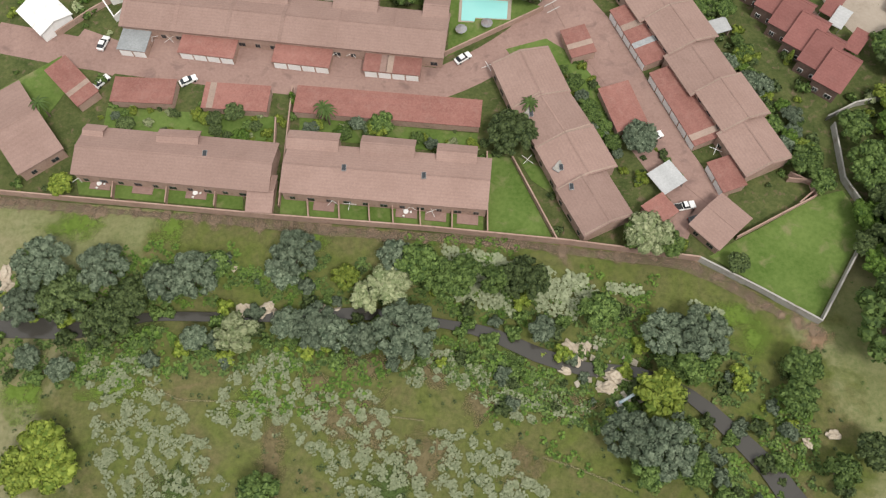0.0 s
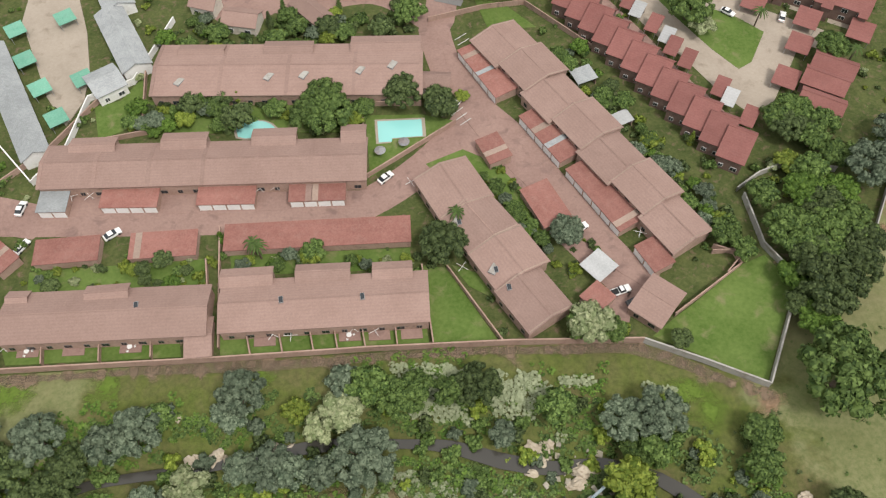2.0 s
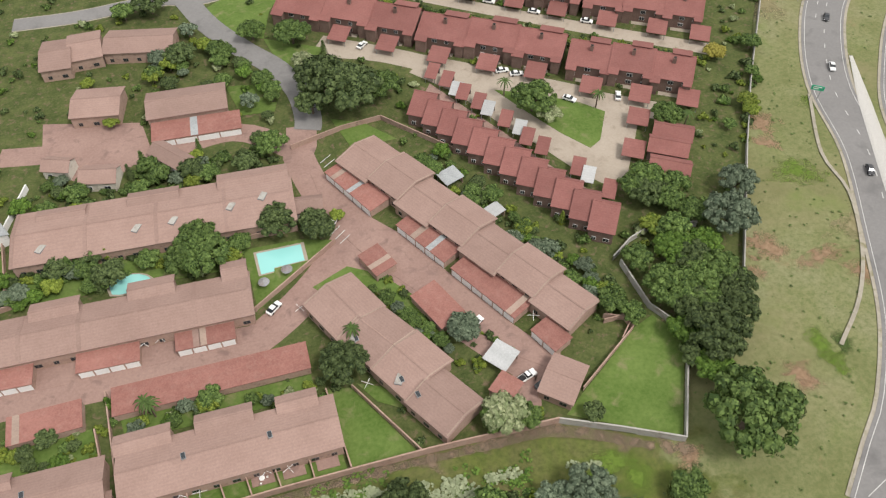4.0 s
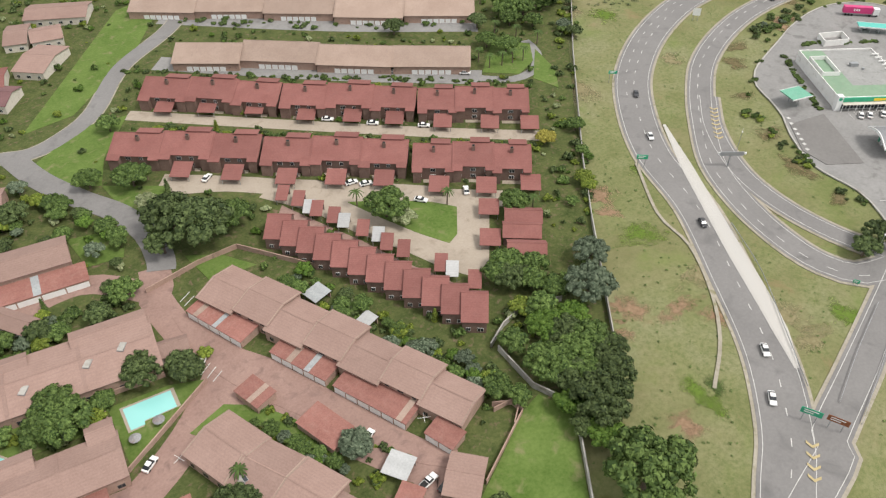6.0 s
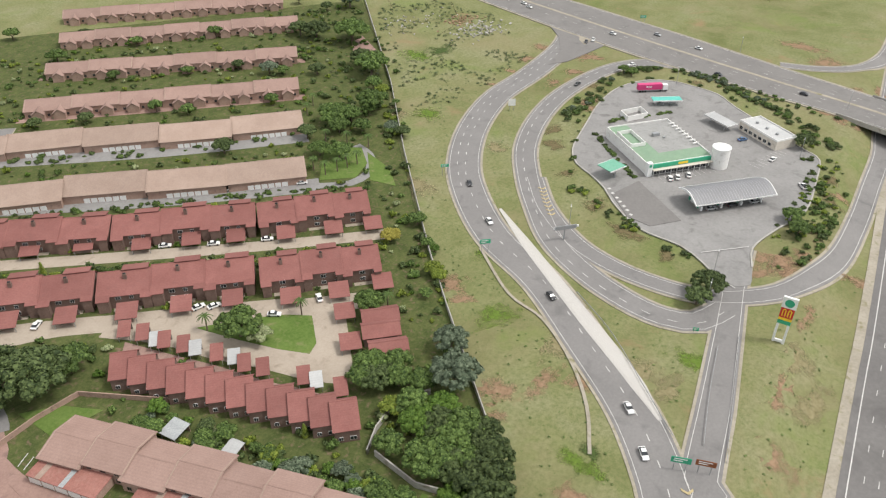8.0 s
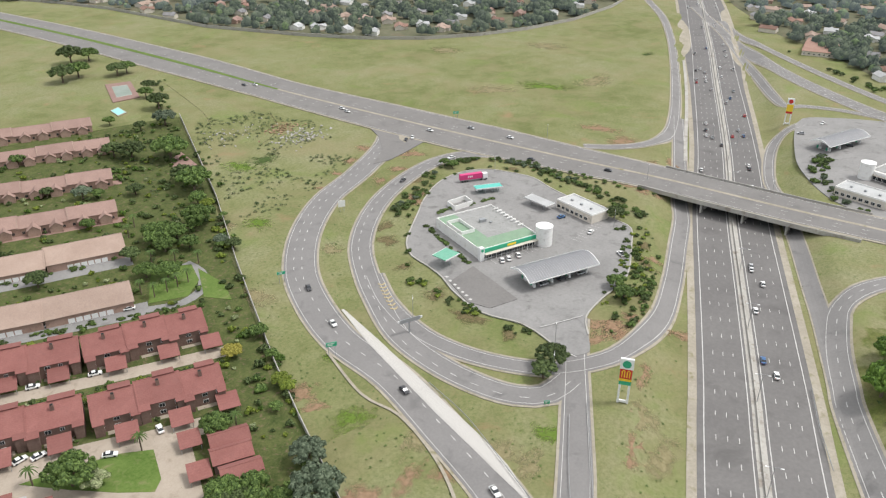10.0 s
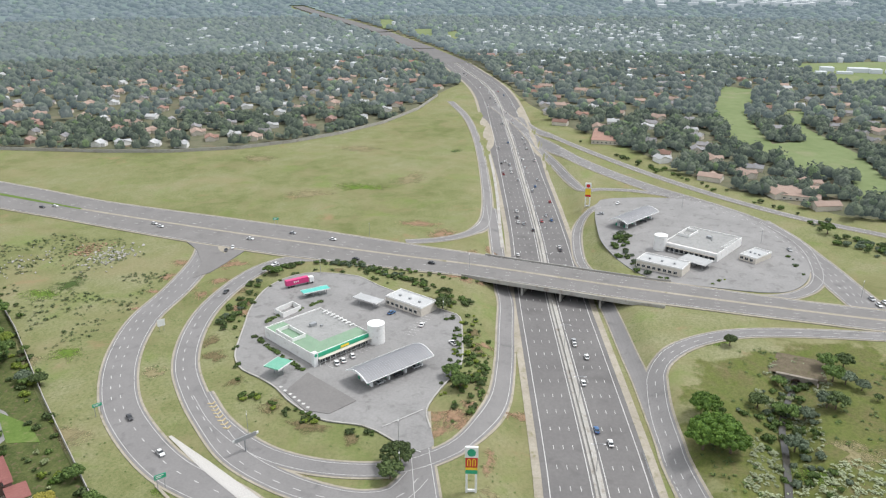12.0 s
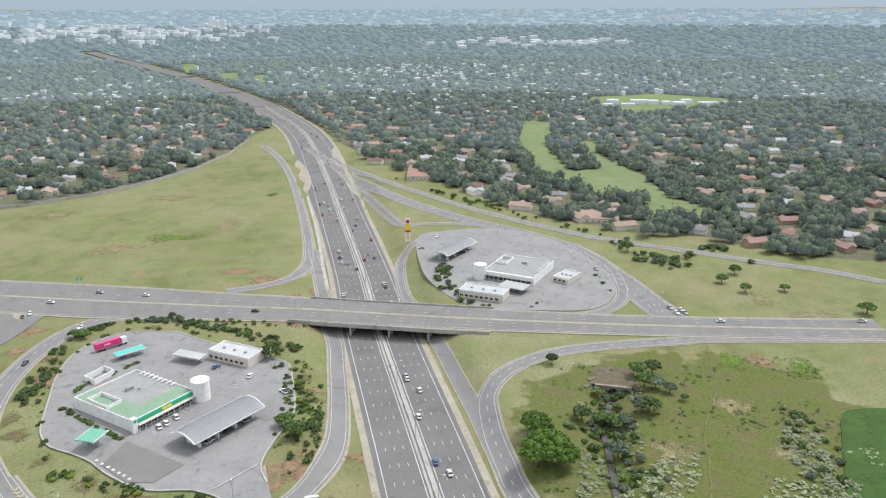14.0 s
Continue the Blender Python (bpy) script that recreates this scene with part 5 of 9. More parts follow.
plant("dark", (11, 9.5, 6.5, 6, 4.2, 4.2, 4.8, 4.6, 5, 6, 5.5), [(48.5, 186.2), (43.7, 195.4), (1.1, 263.5), (5.3, 230.2), (12.2, 171.1), (-2.5, 175.1), (23.9, 138.2), (14.7, 147.0), (-29.6, 144.6), (16.6, 95.8), (37.3, 188.0)], STREET)
plant("pale", (4.4, 4.6, 6.0), [(41.3, 210.8), (102.8, 155.7), (44.9, 69.3)], STREET)
plant("grey", (4.4,), [(46.4, 94.3)], STREET)
plant("lime", (3.0, 3.0, 2.4), [(-20.7, 206.9), (-14.4, 99.4), (30.2, 143.0)], STREET)
GARDENS = "garden trees"
plant("mid", (4.5, 3.5, 5.5, 3.5, 3.5, 4.6, 4), [(-6.4, 145.0), (-19.8, 146.9), (-11.2, 141.7), (14.6, 150.2), (-13.8, 100.4), (43.6, 69.3), (49.0, 67.8)], GARDENS)
plant("dark", (5.5, 4.5, 4.5, 5.5, 3, 3, 3.5), [(16.2, 97.8), (-41.5, 152.0), (23.4, 141.8), (13.9, 144.1), (-49.0, 104.6), (63.9, 63.0), (-33.2, 152.9)], GARDENS)
plant("lime", (3.2, 2.8), [(-86.8, 86.0), (-28.6, 154.3)], GARDENS)
plant("grey", (4.4,), [(46.3, 94.7)], GARDENS)
plant(("dark", "mid", "mid"), (7, 6, 4.5, 5, 4, 4, 5, 6, 5, 4, 4, 4, 4, 4, 5, 5, 4, 4, 4), [(283.7, 288.8), (311.9, 325.6), (240.9, 243.3), (259.8, 298.6), (248.4, 312.4), (178.7, 323.5), (172.6, 263.7), (180.9, 419.3), (182.7, 473.6), (150.6, 337.7), (187.2, 374.0), (216.1, 351.3), (237.3, 335.8), (223.3, 409.8), (261.1, 386.8), (209.9, 440.9), (219.6, 287.6), (186.3, 309.3), (132.6, 350.0)], "trees beside the far rows")
plant("mid", (5, 5, 5, 5.5, 5, 6, 5), [(218.7, 239.9), (220.4, 247.1), (225.3, 232.0), (201.3, 222.1), (197.7, 230.5), (230.6, 244.4), (264.0, 261.7)], "trees beside the far rows")
plant("mid", (11, 9.5, 8.5, 7.5, 7.5, 4, 6, 8, 10, 9), [(305.5, 317.6), (277.2, 275.4), (245.3, 244.4), (224.8, 250.6), (226.3, 244.3), (336.0, 397.5), (392.3, 421.9), (436.5, 485.4), (410.7, 508.9), (451.2, 542.4)], "trees beside the far rows")
plant("dark", (8, 8, 7, 4.5, 6, 8, 11, 10, 4.6), [(376.6, 394.9), (296.8, 338.4), (295.4, 351.0), (337.2, 372.1), (408.3, 434.9), (427.4, 485.7), (438.6, 548.7), (394.5, 507.0), (205.3, 246.5)], "trees beside the far rows")
plant("grey", (8, 5.5), [(351.6, 365.7), (244.2, 318.5)], "trees beside the far rows")
plant("bright", (9.5, 6.5, 7.5, 7.0), [(246.7, -45.3), (266.3, -44.0), (242.8, -50.2), (244.3, -41.3)], "field trees")
plant("dark", (5.5, 4.6, 3.2, 4.4, 2.2), [(280.6, -93.0), (315.1, -104.2), (327.2, -60.7), (277.6, -64.6), (290.1, -110.5)], "trees at the culvert")
plant("mid", (4.6, 4.8, 4.2, 3.6, 3.4), [(314.0, -97.1), (303.0, -97.3), (275.3, -77.3), (278.8, -72.8), (299.9, -76.3)], "trees at the culvert")
plant("grey", (4.4, 4.0, 3.2, 4.0, 4.6), [(281.4, -90.1), (301.3, -101.7), (297.3, -106.7), (273.8, -81.1), (253.3, -73.5)], "trees at the culvert")
plant("mid", (4.0, 4.0, 3.5, 5, 4.5, 5), [(434.8, -181.3), (417.8, -189.1), (418.8, -212.6), (382.2, -240.9), (450.1, -195.3), (499.9, -141.0)], "field trees")
plant("dark", (6.0, 5, 5), [(212.4, 60.8), (204.5, 60.9), (338.4, 71.7)], "station trees")
plant("mid", (3.5, 3.5, 4.5, 4.5), [(365.6, 174.7), (364.9, 169.5), (274.4, 54.2), (266.2, 49.1)], "station trees")


SHRUB_MATS = {"dark": LEAF_DARK, "mid": LEAF_MID, "lime": LEAF_LIME, "grey": LEAF_GREY, "pale": LEAF_PALE, "gold": LEAF_GOLD, "bright": LEAF_BRIGHT}


def mesh_arrays(me):
    v = np.empty(len(me.vertices) * 3)
    me.vertices.foreach_get("co", v)
    return v.reshape(-1, 3), [tuple(p.vertices) for p in me.polygons]


def scatter(kinds, lo, hi, count, line, spread, group, seed):
    """Undergrowth along a line, joined into one mesh for each sort of leaf."""
    rnd = random.Random(seed)
    C, _ = curve(line, 2.0)
    got = {}
    for _k in range(count):
        c = C[rnd.randrange(len(C))]
        x, y = c[0] + rnd.uniform(-spread, spread), c[1] + rnd.uniform(-spread, spread)
        if any(from_line(q, x, y) < w for q, w in ROADS):
            continue
        key, r, a = rnd.choice(kinds), rnd.uniform(lo, hi), rnd.uniform(0, 6.28)
        verts, faces = got.setdefault(key, ([], []))
        v, f = SHRUB_ARRAYS[key][rnd.randrange(2)]
        ca, sa = math.cos(a) * r, math.sin(a) * r
        base = len(verts)
        z = float(land(x, y)) - 0.1
        verts += np.c_[v[:, 0] * ca - v[:, 1] * sa + x, v[:, 0] * sa + v[:, 1] * ca + y, v[:, 2] * r * rnd.uniform(0.9, 1.3) + z].tolist()
        faces += [tuple(i + base for i in p) for p in f]
    for key, (verts, faces) in got.items():
        tagged(grid_mesh("shrubs", verts, faces, SHRUB_MATS[key]), f"{WORDS[key]} {group} growing close together", "shrubs", kind="stuff")


SHRUB_ARRAYS = {k: [mesh_arrays(m) for m in ms] for k, ms in SHRUBS.items()}
scatter(["mid", "dark", "mid", "lime", "grey"], 0.8, 2.6, 190, STREAM, 12, "stream bank shrubs", 1)
scatter(["mid", "dark", "dark", "lime"], 1.0, 2.6, 40, [(272.9, 262.3), (221.2, 207.0), (169.3, 148.4), (149.9, 124.5)], 4.5, "shrubs along the wall", 2)
scatter(["mid", "dark", "lime"], 0.7, 1.6, 110, [(55.1, 259.7), (96.0, 223.3), (134.3, 189.0), (165.3, 163.0)], 0.9, "hedge shrubs", 3)
scatter(["mid", "dark"], 0.7, 1.6, 100, [(67.5, 302.0), (115.8, 260.0), (158.3, 225.7), (184.9, 201.3)], 1.5, "hedge shrubs", 4)
scatter(["mid", "dark", "lime"], 0.8, 2.0, 60, [(59.9, 149.7), (67.3, 125.4), (76.1, 106.3), (82.1, 90.3)], 6, "garden shrubs", 5)
scatter(["mid", "dark", "lime", "pale"], 0.6, 1.7, 70, [(-81.4, 107.8), (-39.7, 99.6), (-26.3, 101.7), (8.2, 93.7)], 5, "garden shrubs", 6)
scatter(["mid", "dark", "lime"], 0.6, 1.6, 50, [(27.8, 121.6), (37.6, 104.3), (46.0, 91.5), (49.9, 84.7)], 5, "garden shrubs", 7)
scatter(["mid", "dark", "lime"], 0.8, 2.2, 70, [(-53.6, 152.5), (-24.8, 150.4), (2.3, 144.5)], 5, "garden shrubs", 8)
scatter(["mid", "dark"], 0.8, 2.0, 60, [(106.2, 329.9), (160.6, 287.0), (209.0, 252.2)], 5, "shrubs between the rows", 9)
scatter(["mid", "dark"], 0.8, 2.0, 60, [(132.3, 373.3), (186.2, 333.7), (241.9, 288.3)], 5, "shrubs between the rows", 10)
scatter(["mid", "dark"], 0.8, 2.0, 60, [(161.5, 408.5), (213.0, 373.5), (277.0, 326.9)], 6, "shrubs between the rows", 11)
scatter(["mid", "dark"], 1.0, 2.6, 80, [(-44.1, 182.1), (-27.1, 175.9), (-6.2, 172.5), (18.4, 178.1)], 8, "garden shrubs", 12)
scatter(["mid", "grey", "pale"], 0.8, 2.0, 26, [(295.8, -75.8), (259.5, -74.1), (223.5, -72.9)], 9, "stream bank shrubs", 14)
scatter(["dark", "mid"], 0.7, 1.5, 40, [(291.3, 148.1), (282.3, 137.2), (274.7, 126.1), (266.7, 116.5)], 0.8, "clipped station hedge", 41)
scatter(["dark", "mid"], 0.7, 1.5, 34, [(305.6, 151.3), (316.4, 145.9), (325.0, 138.5), (335.1, 133.2)], 0.8, "clipped station hedge", 42)
scatter(["dark", "mid", "grey"], 0.8, 2.2, 150, [(300.0, 168.0), (315.6, 170.9), (345.6, 175.6), (370.3, 173.8), (383.7, 165.0), (388.5, 148.0), (384.8, 127.2), (373.7, 104.4)], 4.0, "station bank shrubs", 43)
scatter(["mid", "dark"], 0.7, 1.6, 30, [(251.4, 136.5), (288.3, 156.3), (327.6, 167.2), (358.7, 163.7), (375.7, 150.9), (373.6, 124.1), (366.7, 106.3)], 2.0, "station hedge", 15)
scatter(["mid", "dark", "lime"], 0.7, 1.7, 40, [(243.9, 129.4), (234.2, 106.6), (228.7, 86.9), (227.7, 65.4)], 3.0, "station hedge", 16)
scatter(["mid", "dark"], 0.8, 2.0, 40, [(320.8, 58.1), (290.9, 45.2), (262.2, 42.7), (236.7, 48.7)], 6.0, "station bank shrubs", 17)


def ground_cover(name, label, key, pts_box, count, lo, hi, seed, keep):
    """Uncounted low growth: leaf tufts in one mesh."""
    rnd = random.Random(seed)
    bm_v, bm_f = [], []
    (x0, y0), (x1, y1) = pts_box
    while count > 0:
        x, y = rnd.uniform(x0, x1), rnd.uniform(y0, y1)
        if not keep(x, y):
            count -= 0.2
            continue
        count -= 1
        z, r = float(land(x, y)) - 0.1, rnd.uniform(lo, hi)
        for _k in range(12):
            a, e = rnd.uniform(0, 6.28), rnd.uniform(0.1, 1.0)
            px_, py_, pz = x + r * math.cos(a) * (1 - e * 0.5), y + r * math.sin(a) * (1 - e * 0.5), z + r * e * 0.8
            s, b = r * rnd.uniform(0.28, 0.5), rnd.uniform(0, 6.28)
            ux_, uy_ = math.cos(b) * s, math.sin(b) * s
            k = len(bm_v)
            bm_v += [(px_ + ux_, py_ + uy_, pz + rnd.uniform(-.2, .2) * s), (px_ - uy_, py_ + ux_, pz + rnd.uniform(-.2, .3) * s), (px_ - ux_, py_ - uy_, pz), (px_ + uy_, py_ - ux_, pz + rnd.uniform(-.2, .3) * s)]
            bm_f.append((k, k + 1, k + 2, k + 3))
    ob = grid_mesh(name, bm_v, bm_f, key)
    return tagged(ob, label, "undergrowth", kind="stuff")


FORE = [(259.9, 140.6), (321.8, 161.5), (366.3, 147.4), (359.3, 104.2), (320.0, 61.9), (273.4, 54.0), (232.6, 59.4), (237.7, 90.0), (248.0, 131.3)]


def inside_fore(x, y):
    c = np.mean(FORE, 0)
    return math.hypot(x - c[0], y - c[1]) < 46


in_noise = lambda s, c, lo: (lambda x, y: noise.noise(Vector((x * s, y * s, c))) > lo)
WEED_BEDS = ([(-75.8, 45.0), (-62.9, 45.9), (-57.1, 37.4), (-46.6, 25.7), (-48.0, 17.1), (-68.0, 17.5), (-72.7, 33.1)],
             [(-49.7, 33.7), (-36.1, 36.9), (-17.4, 37.7), (-8.1, 31.6), (-14.9, 26.1), (-26.4, 29.8), (-40.0, 27.8)],
             [(-26.2, 25.3), (1.0, 29.2), (12.2, 24.4), (20.5, 15.6), (-21.4, 16.5)],
             [(-0.5, 46.3), (7.3, 43.1), (17.5, 36.9), (29.9, 33.1), (23.8, 28.7), (12.5, 31.2), (-0.6, 39.6)])
in_beds = lambda x, y: any(inside(b, np.array(x), np.array(y)) for b in WEED_BEDS)
ground_cover("pale_weeds", "pale grey-green flowering weeds in the veld", LEAF_WEED, ((-76, 15), (31, 47)), 3200, 0.30, 0.78, 1, lambda x, y: in_noise(0.09, 1.7, -0.42 if in_beds(x, y) else 0.30)(x, y) and in_noise(0.45, 3.0, 0.0)(x, y) and from_line(STREAM, x, y) > 6)
ground_cover("weeds", "low green weeds on the stream banks", LEAF_MID, ((-95, 5), (75, 72)), 3600, 0.35, 0.9, 2, lambda x, y: from_line(STREAM, x, y) < 13 and in_noise(0.11, 6.1, -0.25)(x, y) and from_line(STREAM, x, y) > 2.6)
ground_cover("dark_weeds", "dark green tufts in the veld", LEAF_DARK, ((-90, -30), (80, 45)), 900, 0.25, 0.6, 3, lambda x, y: from_line(STREAM, x, y) > 3)
ground_cover("bank_growth", "pale shrubby growth above the stream", LEAF_WEED, ((0, 45), (60, 75)), 700, 0.5, 1.2, 4, lambda x, y: from_line(STREAM, x, y) > 6 and in_noise(0.07, 4.2, -0.05)(x, y) and y < 70 - 0.28 * x)
ground_cover("veld_tufts", "green tufts on the veld by the dump", LEAF_DARK, ((262, 222), (400, 350)), 900, 0.3, 1.1, 5, lambda x, y: in_noise(0.04, 2.2, -0.05)(x, y) and from_line(RAMP_OUT, x, y) > 12 and from_line(OVER, x, y) > 30 and from_line(FENCE, x, y) > 4)

ground_cover("veld_tufts", "green grass tufts across the veld", LEAF_MID, ((85, -20), (330, 240)), 1500, 0.15, 0.45, 6, lambda x, y: min(from_line(RAMP_OUT, x, y), from_line(RAMP_IN, x, y), from_line(LOOP, x, y), from_line(ACCESS, x, y)) > 9 and from_line(HIGHWAY, x, y) > 24 and from_line(OVER, x, y) > 13 and not inside_fore(x, y) and x - 0.35 * y > 62)
ground_cover("veld_tufts", "green bushes and tufts on the stream field", LEAF_MID, ((160, -190), (330, -30)), 800, 0.3, 0.9, 7, lambda x, y: from_line(RAMP_SE, x, y) > 8 and from_line(HIGHWAY, x, y) > 26 and from_line(OVER, x, y) > 14 and in_noise(0.035, 5.2, -0.05)(x, y))
ground_cover("pale_weeds", "pale grey-green weeds on the stream field", LEAF_WEED, ((150, -170), (250, -55)), 1500, 0.4, 1.1, 8, lambda x, y: from_line(RAMP_SE, x, y) > 8 and from_line(HIGHWAY, x, y) > 30 and in_noise(0.03, 8.1, 0.1)(x, y))
scatter(["mid", "grey", "mid"], 1.0, 2.4, 24, [(285.9, -78.2), (255.4, -75.3), (226.7, -75.8), (268.5, -56.2)], 10, "stream bank shrubs", 18)
scatter(["mid", "dark", "lime"], 0.8, 2.0, 30, [(309.1, 57.2), (285.2, 45.4), (261.9, 43.8)], 5, "station bank shrubs", 19)
scatter(["mid", "dark"], 0.9, 2.2, 60, [(380.8, 126.4), (375.1, 105.4), (363.5, 84.0), (343.2, 59.4)], 4, "embankment shrubs", 20)
scatter(["dark", "mid"], 1.0, 2.4, 50, [(425.6, 448.6), (366.0, 381.7), (317.5, 311.4), (288.4, 274.7)], 8, "veld edge shrubs", 21)
scatter(["dark", "mid", "grey"], 1.2, 3.0, 36, [(474.2, -16.8), (441.8, -14.0), (408.2, -27.2), (399.0, -39.2)], 4, "station bank shrubs", 22)
scatter(["dark", "mid", "grey"], 1.5, 3.5, 50, [(519.9, -142.3), (468.7, -158.7), (504.2, -197.2), (466.6, -213.1)], 9, "stream bank shrubs", 23)
scatter(["dark", "mid"], 1.2, 2.8, 40, [(748.6, 34.4), (630.5, -55.7), (558.2, -109.2), (519.9, -142.3)], 6, "roadside shrubs", 24)

ground_cover("lush_weeds", "bright green rank weeds on the stream banks", LEAF_BRIGHT, ((-95, 5), (75, 72)), 2000, 0.35, 0.9, 12, lambda x, y: 2.4 < from_line(STREAM, x, y) < 22 and in_noise(0.06, 9.3, -0.02)(x, y))
tagged(patch("reed_bed", [(271.1, -167.7), (278.6, -174.6), (279.9, -191.1), (274.2, -204.9), (208.2, -162.6), (209.0, -140.8), (230.8, -148.2)], 0.05, REEDS, smooth=True), "dense dark green reed bed", "reeds", kind="structure")
BELT = [(276.1, -153.4), (260.9, -149.5), (245.3, -143.9), (231.1, -139.9), (215.1, -135.6)]
ground_cover("pale_bushes", "pale grey-green bushes in a belt across the field", LEAF_WEED, ((BELT[-1][0] - 30, BELT[-1][1] - 30), (BELT[0][0] + 30, BELT[0][1] + 30)), 300, 0.6, 1.6, 13, lambda x, y: from_line(BELT, x, y) < 6 + 13 * noise.noise(Vector((x * 0.06, y * 0.06, 0))))
scatter(["pale", "grey", "pale", "mid"], 0.9, 2.2, 50, BELT, 9, "field belt shrubs", 34)
ground_cover("pale_bushes", "pale grey-green bushes along the brook", LEAF_WEED, ((BROOK[-1][0] - 30, BROOK[-1][1] - 40), (BROOK[0][0] + 20, BROOK[0][1] + 40)), 700, 0.4, 1.2, 14, lambda x, y: 2 < from_line(BROOK, x, y) < 13 and in_noise(0.06, 2.3, -0.1)(x, y))
scatter(["mid", "grey", "dark", "mid"], 1.0, 2.4, 44, BROOK[:4], 8, "brook bank shrubs", 31)
scatter(["dark", "mid"], 0.8, 1.8, 60, [(371.7, 172.1), (392.4, 156.5), (384.9, 124.2), (382.0, 88.0), (378.8, 63.8)], 3.5, "embankment shrubs", 32)
scatter(["mid", "dark", "lime"], 0.6, 1.6, 90, [(334.3, 61.3), (311.0, 52.7), (281.1, 49.6), (259.9, 48.7)], 9, "station bank shrubs", 33)

# ---- the wooded suburb and the distance ----
RIM = [(583.9, 911.2), (627.5, 789.3), (631.6, 710.3), (603.5, 548.6), (612.7, 446.3), (625.3, 385.9), (650.9, 331.9), (689.4, 292.0), (734.0, 261.8), (801.2, 233.9), (891.2, 218.0), (996.2, 217.0), (1202.1, 191.4), (965.1, 99.4), (822.1, 49.5), (738.8, -9.8), (672.5, -44.1), (616.4, -73.1), (586.6, -96.5), (557.3, -130.4), (533.5, -158.1), (524.5, -204.5), (496.5, -225.6), (474.1, -261.1), (463.2, -298.8), (450.4, -339.3)]
rim_az = np.array([math.atan2(-x, y) for x, y in RIM])
rim_r = np.array([math.hypot(x, y) for x, y in RIM])
order = np.argsort(rim_az)
rim_az, rim_r = rim_az[order], rim_r[order]
FAIRWAY = [(1145.2, -155.3), (1116.8, -194.3), (906.5, -151.5), (763.8, -154.3), (781.4, -183.3), (955.5, -198.0), (956.1, -221.7), (850.2, -201.5), (736.1, -220.9), (647.6, -217.5), (606.6, -242.0), (577.5, -231.3), (573.0, -180.3), (635.1, -190.2), (658.4, -156.4), (707.0, -137.9), (779.9, -119.0), (929.2, -120.0)]
CLUB_LAWN = [(1437.4, -303.8), (1496.4, -456.9), (1406.2, -563.6), (1299.9, -522.5), (1226.5, -412.3), (1185.7, -337.4), (1258.9, -297.1)]
FAR_LAWNS = ([(2157.5, 640.6), (2173.9, 604.3), (1998.1, 541.8), (1945.9, 563.6)], [(1947.6, 489.0), (1974.0, 446.9), (1776.9, 391.3), (1765.8, 432.5)], [(1910.3, 395.3), (1923.0, 368.0), (1729.8, 332.4), (1707.6, 350.1)])
HOLLOW = [(526.5, -152.2), (531.5, -207.1), (496.5, -225.6), (466.7, -209.4), (468.7, -158.7)]


def suburb_floor(name, label, r0, r1, material, lift):
    az = np.linspace(rim_az[0], rim_az[-1], 420)
    verts, faces, rings = [], [], 40
    for a in az:
        start = max(r0, float(np.interp(a, rim_az, rim_r))) if r0 < 1000 else r0
        for k in range(rings):
            r = start * (r1 / start) ** (k / (rings - 1))
            x, y = -r * math.sin(a), r * math.cos(a)
            verts.append((x, y, 175 * float(smooth_step(1500, 5600, r)) + (lift + r * 0.0008 if k else -0.7)))
    VX, VY = np.array([v[0] for v in verts]), np.array([v[1] for v in verts])
    clear = np.minimum(from_line(HIGHWAY[-5:], VX, VY), from_line(FAR_ROAD, VX, VY)) > 30
    for i in range(len(az) - 1):
        for k in range(rings - 1):
            p = i * rings + k
            if clear[p]:
                faces.append((p, p + 1, p + rings + 1, p + rings))
    ob = grid_mesh(name, verts, faces, material)
    tagged(ob, label, "ground" if r0 < 1000 else "distance", kind="structure")


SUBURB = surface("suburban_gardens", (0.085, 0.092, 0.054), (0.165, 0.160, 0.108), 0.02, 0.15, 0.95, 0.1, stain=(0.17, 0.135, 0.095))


# backdrop land: pale blue emission is added to paint in the haze
def distant(name, dark, light, haze_glow, amount):
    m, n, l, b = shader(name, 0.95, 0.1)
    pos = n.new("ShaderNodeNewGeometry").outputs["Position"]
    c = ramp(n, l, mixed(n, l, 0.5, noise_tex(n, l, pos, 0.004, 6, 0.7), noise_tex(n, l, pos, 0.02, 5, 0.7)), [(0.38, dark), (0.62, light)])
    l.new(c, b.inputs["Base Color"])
    b.inputs["Emission Color"].default_value = (*haze_glow, 1)
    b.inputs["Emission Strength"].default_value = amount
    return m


BACKDROP = distant("hazed_distant_land", (0.05, 0.075, 0.05), (0.10, 0.125, 0.09), (0.42, 0.53, 0.62), 0.36)
BACKDROP_FAR = distant("hazed_distant_hills", (0.06, 0.08, 0.06), (0.11, 0.13, 0.11), (0.45, 0.56, 0.66), 0.62)
suburb_floor("suburb_ground", "dark suburban gardens under trees", 100, 2300, SUBURB, 0.12)
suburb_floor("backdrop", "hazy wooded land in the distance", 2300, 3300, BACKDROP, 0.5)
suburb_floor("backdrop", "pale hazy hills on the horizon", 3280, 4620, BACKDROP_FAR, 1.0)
for pts in (FAIRWAY, CLUB_LAWN) + FAR_LAWNS:
    far = math.hypot(*np.mean(pts, 0))
    C = np.array(pts)
    bm = bmesh.new()
    f = bm.faces.new([bm.verts.new((x, y, float(land(x, y)) + 0.5 + far * 0.0011)) for x, y in C])
    f.normal_update()
    if f.normal.z < 0:
        f.normal_flip()
    bmesh.ops.triangulate(bm, faces=bm.faces[:])
    tagged(link_mesh("fairway", bm, FAIRWAY_GRASS), "smooth green golf fairway between trees", "fairway", kind="structure")


